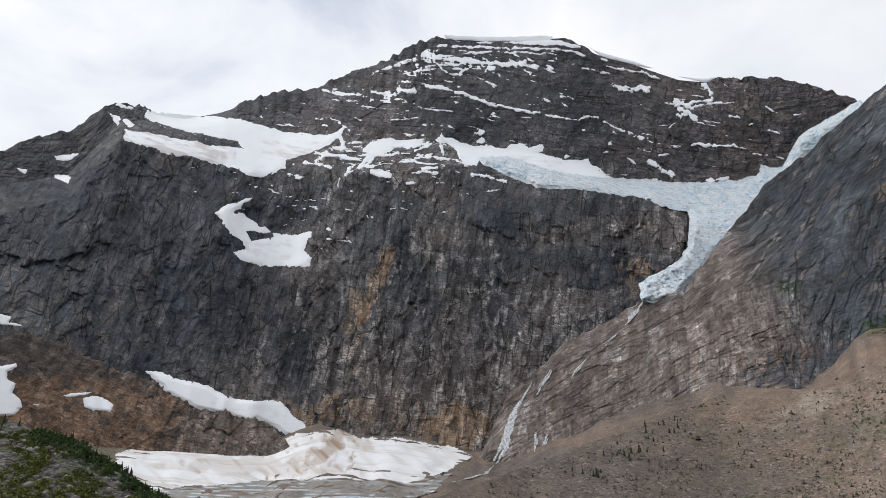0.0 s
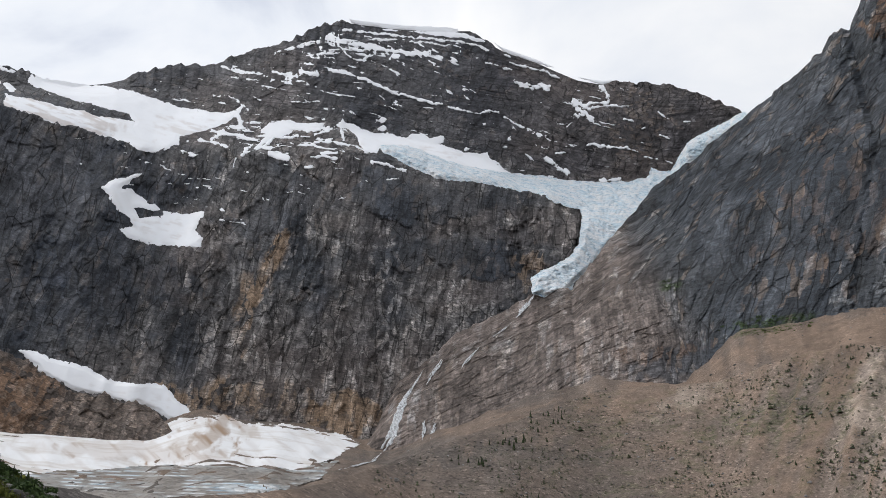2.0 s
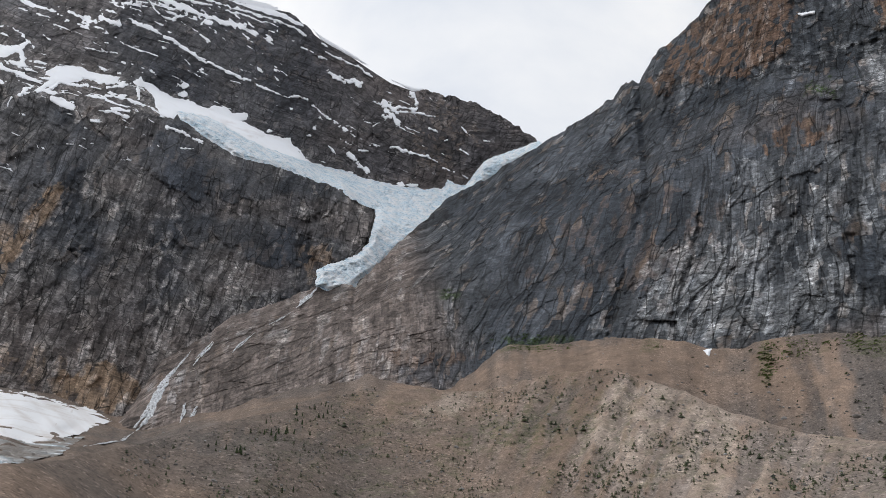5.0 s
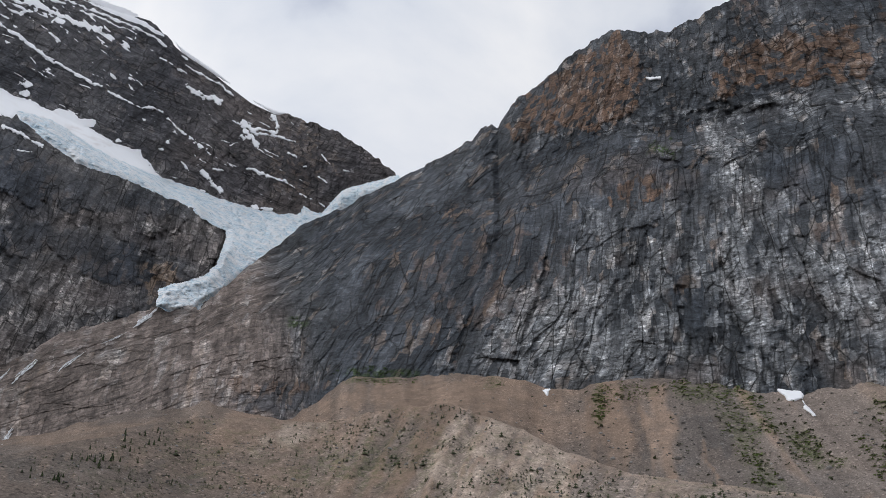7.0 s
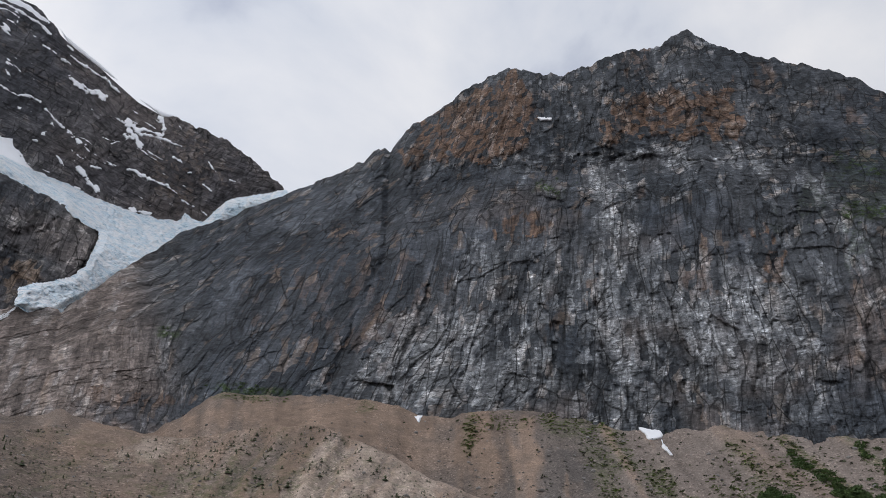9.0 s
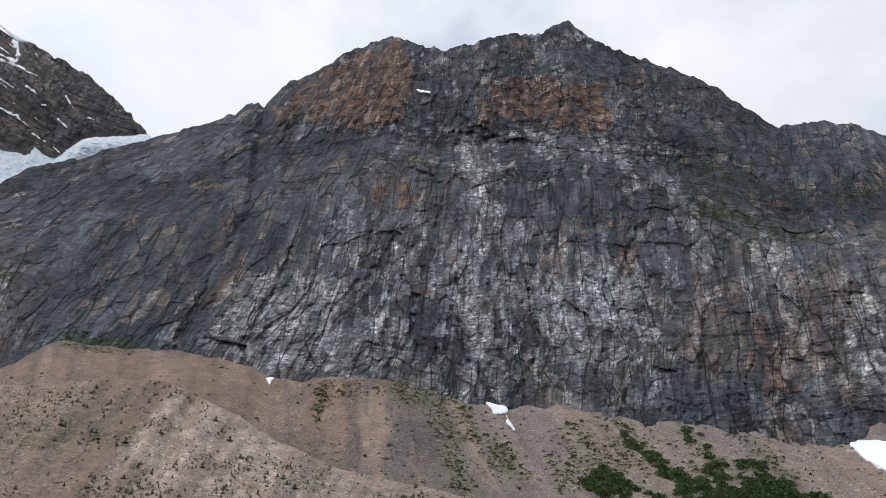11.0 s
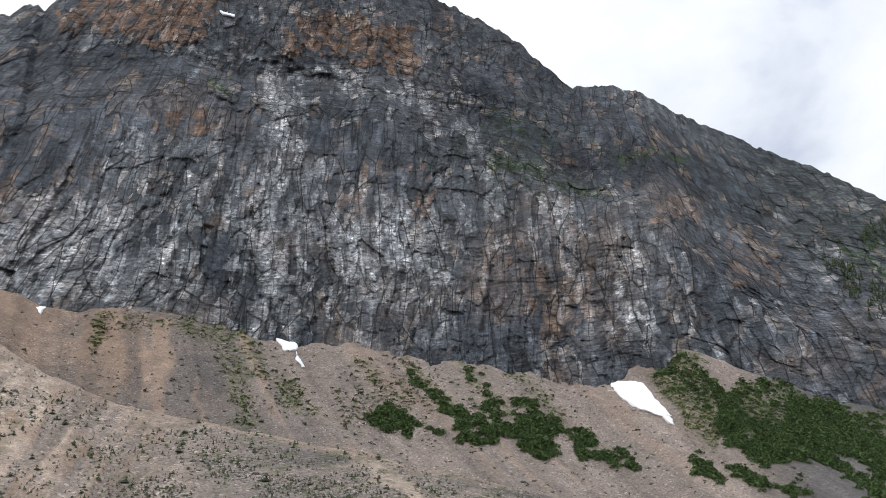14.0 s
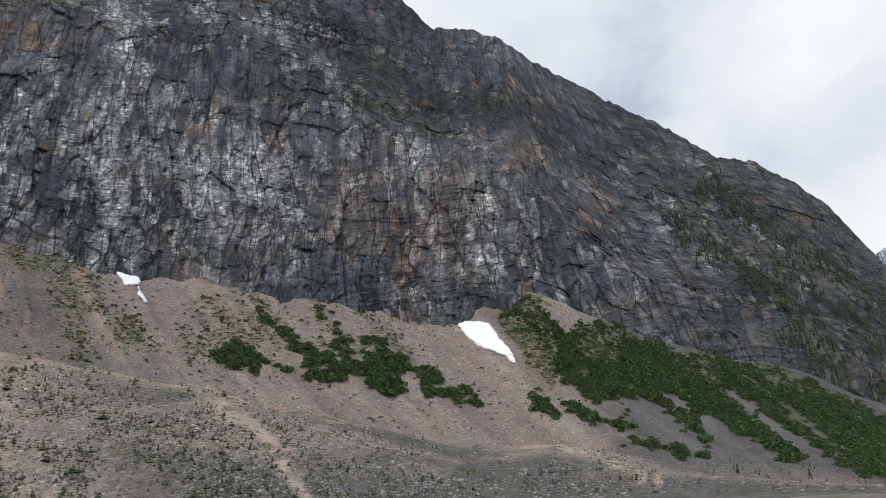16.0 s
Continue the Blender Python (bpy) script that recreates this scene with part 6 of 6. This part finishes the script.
def fir_shape(seed, tiers, sides):
    """A small fir: tiers of drooping branches with ragged rims."""
    g = np.random.default_rng(seed)
    co, tri = [], []
    for k in range(tiers):
        z0 = 0.08 + 0.80 * k / tiers
        top = min(1.0, z0 + 0.34 * (1 - 0.3 * k / tiers))
        rad = 0.21 * (1 - 0.85 * k / tiers)
        base = len(co)
        co.append((g.normal(0, 0.01), g.normal(0, 0.01), top))
        for s in range(sides):
            a = 2 * math.pi * (s + 0.4 * g.random()) / sides
            q = rad * (0.55 + 0.75 * g.random()) if s % 2 else rad * 0.5
            co.append((q * math.cos(a), q * math.sin(a), z0 - 0.06 * (s % 2) + 0.03 * g.random()))
        for s in range(sides):
            tri.append((base, base + 1 + s, base + 1 + (s + 1) % sides))
    return np.array(co), np.array(tri)


def clump_shape(seed, leaves, size, flat):
    """A bush: many small leaf clusters spread through an uneven dome."""
    g = np.random.default_rng(seed)
    co, tri = [], []
    for k in range(leaves):
        d = g.normal(size=3)
        d[2] = abs(d[2])
        d /= np.linalg.norm(d)
        c = d * (0.35 + 0.65 * g.random() ** 0.5) * 0.5 * np.array([1, 1, flat * 2])
        u, w = g.normal(size=3), g.normal(size=3)
        u /= np.linalg.norm(u)
        w /= np.linalg.norm(w)
        s = size * (0.6 + 0.8 * g.random())
        base = len(co)
        co += [c + u * s, c - 0.5 * u * s + w * s * 0.8, c - 0.5 * u * s - w * s * 0.8]
        tri.append((base, base + 1, base + 2))
    return np.array(co), np.array(tri)


def strew(name, shapes, where, sizes, mat, label, category, tall=1.0):
    """One object of many alike small things at the places (n x 3), each of its own size and turn."""
    V, T, base = [], [], 0
    pick = rng.integers(0, len(shapes), len(where))
    turn = rng.random(len(where)) * 2 * math.pi
    for k, (co, tri) in enumerate(shapes):
        w = np.nonzero(pick == k)[0]
        if not len(w):
            continue
        c, s = np.cos(turn[w])[:, None], np.sin(turn[w])[:, None]
        x = (co[None, :, 0] * c - co[None, :, 1] * s) * sizes[w][:, None]
        y = (co[None, :, 0] * s + co[None, :, 1] * c) * sizes[w][:, None]
        z = co[None, :, 2] * sizes[w][:, None] * tall
        V.append((np.stack([x, y, z], -1) + where[w][:, None]).reshape(-1, 3))
        T.append((tri[None] + (np.arange(len(w)) * len(co))[:, None, None]).reshape(-1, 3) + base)
        base += len(w) * len(co)
    V, T = np.concatenate(V), np.concatenate(T)
    me = bpy.data.meshes.new(name)
    me.vertices.add(len(V))
    me.vertices.foreach_set("co", V.astype(np.float32).ravel())
    me.loops.add(T.size)
    me.loops.foreach_set("vertex_index", T.astype(np.int32).ravel())
    me.polygons.add(len(T))
    me.polygons.foreach_set("loop_start", np.arange(0, T.size, 3, dtype=np.int32))
    me.update(calc_edges=True)
    me.materials.append(mat)
    return tagged(new(name, me), label, category, kind="stuff")


def ground_spots(n, az0, az1, el0, el1, chance=None, sheet=None):
    """Random places that show on the land within that window of bearing and rise."""
    sheet = sheet or ground
    az, el = rng.uniform(az0, az1, n), rng.uniform(el0, el1, n)
    if chance is not None:
        ok = rng.random(n) < chance(az, el)
        az, el = az[ok], el[ok]
    r = sheet.reach_at(az, el)
    return xyz(az, r, EYE + r * np.tan(np.radians(el))), az, el, r


def on_moraine(az, el):
    e = rise(RIDGE, az)
    bare = 1 - seams([[(60.5, 7.7), (62.4, 7.0), (65.5, 5.3), (67.2, 3.9), (67.7, 2.0), (69.0, 0.4)]], az, el, 0.5, 115, 0.5)
    return bare * np.where(el < e, 1.0, 0.0) * np.clip(0.55 + 0.9 * fbm(az / 2.5, el, 801), 0.05, 1)


def on_talus(az, el):
    return np.where((el > rise(RIDGE, az) + 0.1) & (el < rise(WALL_FOOT, az) - 0.1 + 0.25 * smooth(86, 90, az)) & (az > 4), 1.0, 0.0)


def fall_line(az, el):
    return az + np.interp(az, [40, 46, 54, 65, 95], [0.0, 0.05, 0.4, 0.95, 1.1]) * (el - 12)


def alder_chance(az, el):
    q = fall_line(az, el)
    band = faces([ALDER_BAND], az, el, 815, 0.4) * smooth(-0.95, -0.3, fbm(q * 0.9, el * 0.4, 819)) * (1 - 0.75 * faces(MEADOWS, az, el, 816, 0.5))
    return np.maximum.reduce([faces(ALDER_CLUMPS, az, el, 811, 0.6) * smooth(-0.8, -0.1, fbm(az * 1.6, el * 2.2, 814)), band, 0.8 * seams(ALDER_RUNS, az, el, 0.4, 820, 0.8), 0.45 * seams(GREEN_STREAKS, az, el, 0.35, 812, 0.8)]) * on_talus(az, el)


def scrub_chance(az, el):
    q = fall_line(az, el)
    return on_talus(az, el) * np.maximum.reduce([np.exp(-((q - 53.9) / 0.7) ** 2), spot(az, el, 57.6, 11.3, 1.6, 1.6, 821, 0.5), 0.9 * spot(az, el, 65.0, 11, 4.5, 2.4, 822, 0.9), 0.9 * seams(FAINT_STREAKS, az, el, 0.8, 826, 0.8), 0.6 * seams(GREEN_STREAKS, az, el, 0.9, 827, 0.8), spot(az, el, 45.1, 14.5, 0.7, 1.5, 823, 0.4) * 0.8,
                                                 0.7 * spot(az, el, 51.5, 15.2, 3, 0.7, 824, 0.6), 0.5 * spot(az, el, 84.6, 11.5, 1.8, 2.0, 825, 0.5), 0.10 + 0 * az])


stones3 = [stone_shape(k, 1) for k in range(4)]
firs = [fir_shape(k, 5, 8) for k in range(4)]
small_firs = [fir_shape(20 + k, 3, 6) for k in range(3)]
bushes = [clump_shape(k, 60, 0.12, 0.42) for k in range(4)]
tufts = [clump_shape(30 + k, 12, 0.26, 0.5) for k in range(4)]
small_tufts = [(co * np.array([2.1, 2.1, 1.0]), tri) for co, tri in (fir_shape(40 + k, 2, 6) for k in range(4))]

p, az, el, r = ground_spots(20000, 3, 108, 0.0, 15, on_moraine)
strew("moraine_stones", stones3, p, rng.gamma(2.0, 0.22, len(p)) + 0.28, STONE, "loose grey and buff stones strewn over the moraine", "stones")
p, az, el, r = ground_spots(5200, 3, 106, 4, 17, lambda a, e: on_talus(a, e) * (0.35 + 0.65 * spot(a, e, 50.5, 12.2, 5, 2.4, 831, 0.5)))
strew("talus_stones", stones3, p, rng.gamma(2.0, 0.5, len(p)) + 0.5, STONE, "angular grey talus blocks below the cliff", "stones")
p, az, el, r = ground_spots(52000, 3, 108, 0.0, 15, on_moraine)
strew("moraine_scrub", small_tufts, p, (rng.gamma(1.3, 0.42, len(p)) + 0.28) * (1 + 0.4 * smooth(20, 30, az) - 0.5 * smooth(62, 72, az)), SCRUB, "sparse dark dwarf shrubs dotted over the moraine", "shrubs", 0.75)
p, az, el, r = ground_spots(16000, 50, 108, -0.3, 7, on_moraine)
strew("moraine_rubble", stones3, p, rng.gamma(2.0, 0.26, len(p)) + 0.35, RUBBLE, "pale broken rubble on the near side of the moraine", "stones")
p, az, el, r = ground_spots(8500, 50, 108, -0.3, 6, lambda a, e: on_moraine(a, e) * smooth(-0.9, 0.5, fbm(a / 1.2, e / 0.5, 802)))
strew("heath_scrub", small_tufts, p, rng.gamma(1.6, 0.36, len(p)) + 0.4, SCRUB, "brown-green heath scrub among rubble", "shrubs", 0.7)
p, az, el, r = ground_spots(9000, 40, 100, 4, 17, scrub_chance)
strew("talus_scrub", tufts, p, rng.gamma(3.0, 0.5, len(p)) + 0.6, SCRUB, "low green scrub in streaks on the talus", "shrubs")
p, az, el, r = ground_spots(72000, 62, 110, 0.3, 13, alder_chance)
strew("alder_thicket", bushes, p, rng.gamma(4.0, 0.8, len(p)) + 1.6 + 1.6 * smooth(88, 96, az), ALDER, "dense dark green alder thickets on the talus slope", "shrubs")

# woods on the far end of the wall
WOOD_STRIPS = [[(93.5, 18.6), (95.8, 16.1), (98.5, 13.9), (101.5, 11.0), (103.6, 7.3)], [(101.2, 13.2), (104.1, 10.7), (106.4, 7.7)], [(97.3, 19.3), (100.6, 16.2), (103.6, 13.3), (106.8, 9.7)],
               [(101.6, 9.0), (103.7, 5.9), (106.0, 5.0)]]
CHUTE = [[(102.2, 12.2), (102.5, 10.9), (104.2, 9.0), (105.2, 7.5), (106.3, 6.7)]]


def wood_chance(az, el):
    strips = 0.8 * seams(WOOD_STRIPS, az, el, 0.75, 841, 0.8)
    return np.maximum(strips, 0.05 * smooth(94, 99, az) * smooth(0.0, 0.5, fbm(az * 0.6, el * 0.5, 842))) * (1 - seams(CHUTE, az, el, 0.5, 843, 0.5)) * smooth(0, 1.0, rise(WALL_CREST, az) - el)


p, az, el, r = ground_spots(16000, 94, 114, 2, 22, wood_chance, wall)
strew("far_woods", small_firs, p, rng.gamma(6.0, 1.1, len(p)) + 4.0, FIR, "dark fir woods on the far rocky slopes", "trees")
p, az, el, r = ground_spots(500, 95, 110, -0.5, 6, lambda a, e: smooth(-0.25, 0.1, e - rise(RIDGE, a)) * smooth(1.2, 0.2, e - rise(RIDGE, a)))
strew("valley_firs", firs, p, rng.gamma(4.0, 0.4, len(p)) + 0.8, FIR, "small dark firs along the edge of the valley floor", "trees")


# the near slope beside the path: boulders, willow and young firs
def near_slope(az, el):
    return np.where(el < rise(RIDGE, az) - 0.05, 1.0, 0.0)


p, az, el, r = ground_spots(5200, -34, -16, 5.5, 13, near_slope)
strew("slope_stones", stones3, p, rng.gamma(2.0, 0.22, len(p)) + 0.2, STONE, "pale grey broken stones on the near slope", "stones")
p, az, el, r = ground_spots(4200, -34, -16, 5.5, 13, lambda a, e: near_slope(a, e) * smooth(-0.35, 0.25, fbm(a / 1.6, e / 0.8, 851)))
strew("willow_scrub", bushes, p, rng.gamma(4.0, 0.22, len(p)) + 0.4, WILLOW, "yellow-green willow scrub among stones on the near slope", "shrubs")
p, az, el, r = ground_spots(1500, -26, -16.5, 5.5, 11, lambda a, e: near_slope(a, e) * smooth(1.3, 0.5, rise(RIDGE, a) - e))
strew("dark_scrub", bushes, p, rng.gamma(4.0, 0.3, len(p)) + 0.6, ALDER, "dark green low scrub along the crest of the slope", "shrubs")


def mesh_of(name, co, tri, mat):
    me = bpy.data.meshes.new(name)
    me.from_pydata([tuple(c) for c in co], [], [tuple(int(i) for i in t) for t in tri])
    me.materials.append(mat)
    return me


def trunk_mesh(name, height, radius):
    bm = bmesh.new()
    bmesh.ops.create_cone(bm, cap_ends=True, segments=7, radius1=radius, radius2=radius * 0.25, depth=height)
    bmesh.ops.translate(bm, verts=bm.verts, vec=(0, 0, height / 2 - 0.08))
    me = bpy.data.meshes.new(name)
    bm.to_mesh(me)
    bm.free()
    me.materials.append(BARK)
    return me


def build_fir(seed):
    """A young fir one metre high: trunk and crown."""
    tree = tagged(new("fir_tree"), "young dark green fir tree on stony ground", "fir tree", group="young firs")
    new("trunk", trunk_mesh("trunk", 0.8, 0.025)).parent = tree
    co, tri = fir_shape(seed, 8, 12)
    new("crown", mesh_of("crown", co, tri, FIR)).parent = tree
    return tree


def build_boulder(seed):
    co, tri = stone_shape(seed, 2)
    return tagged(new("boulder", mesh_of("boulder", co, tri, STONE)), "weathered grey boulder lying on the stony slope", "boulder", group="boulders")


def put(thing, where, size, tall=1.0):
    """Copies a one-metre thing to each place."""
    for (x, y, z), s in zip(where, size):
        a = rng.random() * 2 * math.pi
        c = copy_thing(thing, pose(x, y, z, 0, 0, math.degrees(a)))
        c.scale = (s, s, s * tall)


kinds = [build_fir(60 + k) for k in range(3)]
FIR_SPOTS = [((7.5, 16.0, 8.6, 12.2), 34, lambda a, e: smooth(1.0, 0.3, np.abs(e - (8.9 + (a - 9.2) * 0.47))), 2.6), ((4, 60, 3, 14), 60, on_moraine, 1.7), ((60, 100, 0.3, 6), 40, on_moraine, 1.8),
             ((-25.5, -17, 5.5, 10.5), 60, lambda a, e: near_slope(a, e) * smooth(0.8, 0.2, rise(RIDGE, a) - e), 1.5), ((-33, -25, 7, 12), 14, lambda a, e: near_slope(a, e) * smooth(0.9, 0.3, rise(RIDGE, a) - e), 1.4)]
for (a0, a1, e0, e1), n, chance, size in FIR_SPOTS:
    p, az, el, r = ground_spots(n * 30, a0, a1, e0, e1, chance)
    p = p[:n]
    s = size * rng.uniform(0.6, 1.6, len(p))
    for k in range(3):
        put(kinds[k], p[k::3], s[k::3])
for k, tree in enumerate(kinds):
    spot_p, _, _, _ = ground_spots(1, 12.5 + k, 12.6 + k, 10.0, 10.1)
    tree.matrix_world = Matrix.Translation(spot_p[0])
    tree.scale = (3, 3, 3)

rocks = [build_boulder(80 + k) for k in range(4)]
for (a0, a1, e0, e1), n, chance, size in (((-33, -17, 6, 12), 70, near_slope, 1.1), ((4, 60, 4, 14.5), 60, on_moraine, 1.6), ((40, 90, 6, 15), 60, on_talus, 2.6), ((60, 100, 0.3, 6), 30, on_moraine, 1.4)):
    p, az, el, r = ground_spots(n * 12, a0, a1, e0, e1, chance)
    p = p[:n]
    s = size * rng.uniform(0.6, 1.7, len(p))
    for k in range(4):
        put(rocks[k], p[k::4], s[k::4])
for k, rock in enumerate(rocks):
    spot_p, _, _, _ = ground_spots(1, 41 + 2 * k, 41.1 + 2 * k, 12.6, 12.7)
    rock.matrix_world = Matrix.Translation(spot_p[0])
    rock.scale = (3, 3, 2.4)

# bright grass on the upper talus
GRASS = leaf_material("talus_grass", (0.065, 0.095, 0.022), (0.14, 0.18, 0.05))


def grass_chance(az, el):
    q = fall_line(az, el)
    return on_talus(az, el) * np.maximum.reduce([spot(az, el, 45.1, 14.5, 0.6, 1.6, 861, 0.5), 0.6 * spot(az, el, 47.0, 15.4, 1.6, 0.7, 862, 0.6), 0.7 * spot(az, el, 52.3, 15.2, 2.6, 0.7, 863, 0.6), 0.5 * np.exp(-((q - 53.9) / 0.6) ** 2),
                                                 0.6 * spot(az, el, 57.7, 11.1, 1.1, 1.0, 864, 0.5), np.exp(-((q - 66.9) / 0.35) ** 2) * smooth(13.6, 13.0, el) * smooth(10, 11, el), faces(MEADOWS, az, el, 816, 0.5), seams(GREEN_STREAKS, az, el, 0.4, 812, 0.7), 0.5 * seams(FAINT_STREAKS, az, el, 0.6, 813, 0.7),
                                                 0.5 * spot(az, el, 64.5, 10.5, 3.5, 1.6, 865, 0.7), spot(az, el, 84.6, 12.2, 1.3, 1.5, 866, 0.4), 0.7 * spot(az, el, 30.5, 16.2, 2.6, 0.35, 867, 0.5), 0.5 * spot(az, el, 38.2, 16.1, 0.8, 0.4, 868, 0.4)])


p, az, el, r = ground_spots(60000, 26, 104, 3, 17, grass_chance)
strew("grass_tufts", tufts, p, rng.gamma(3.0, 0.45, len(p)) + 1.0, GRASS, "bright green grass tufts on the upper talus", "grass", 0.7)


# green scrub on the ledges of the wall
def ledge_chance(az, el):
    return np.maximum.reduce([spot(az, el, 29.8, 16.6, 2.4, 0.42, 871, 0.5), 0.8 * spot(az, el, 23.8, 19.8, 0.7, 0.4, 872, 0.4), 0.35 * seams(WALL_GREEN[:4], az, el, 0.5, 873, 0.8)])


p, az, el, r = ground_spots(16000, 22, 88, 15.5, 31, ledge_chance, wall)
strew("ledge_scrub", bushes, p, rng.gamma(3.0, 0.6, len(p)) + 1.0, ALDER, "green scrub growing on ledges of the grey cliff", "shrubs")


# a far ridge beyond the end of the wall
def build_far_ridge():
    az = np.linspace(102, 136, 160)
    top = np.interp(az, [102, 105.6, 107.5, 111, 118, 127, 136], FAR_RISE) + 0.12 * fbm(az * 1.4, az * 0, 881, 4)
    t = np.linspace(0, 1, 30)[:, None]
    r = 4500 - 900 * (1 - t) + 0 * az
    el = top * t
    A = np.broadcast_to(az, el.shape)
    z = EYE + r * np.tan(np.radians(el))
    r, z = push(r, z, 160 * (ridged(A / 1.6, el / 6, 882) - 0.5) * np.sin(t * math.pi))
    dome = np.concatenate([np.stack([r, z]), np.stack([r[-1:] + 700, z[-1:] - 500])], 1)
    A = np.broadcast_to(az, dome[0].shape)
    s = np.radians(A) * 4500
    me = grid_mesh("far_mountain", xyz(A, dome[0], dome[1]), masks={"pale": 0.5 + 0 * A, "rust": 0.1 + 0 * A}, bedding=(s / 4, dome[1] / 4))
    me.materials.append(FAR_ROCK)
    return tagged(new("far_mountain", me), "distant rocky mountain behind the cliff, coloured pale blue-grey for haze", "mountain", kind="structure")


FAR_RISE = [11.0, 12.8, 13.75, 14.6, 13.4, 10.0, 6.0]
# paler and bluer than near rock: the haze of distance put into its colour
FAR_ROCK = rock_material("haze_tinted_rock", (0.14, 0.165, 0.21), (0.18, 0.205, 0.25), (0.32, 0.34, 0.38), (0.22, 0.2, 0.2), 0.1)
build_far_ridge()
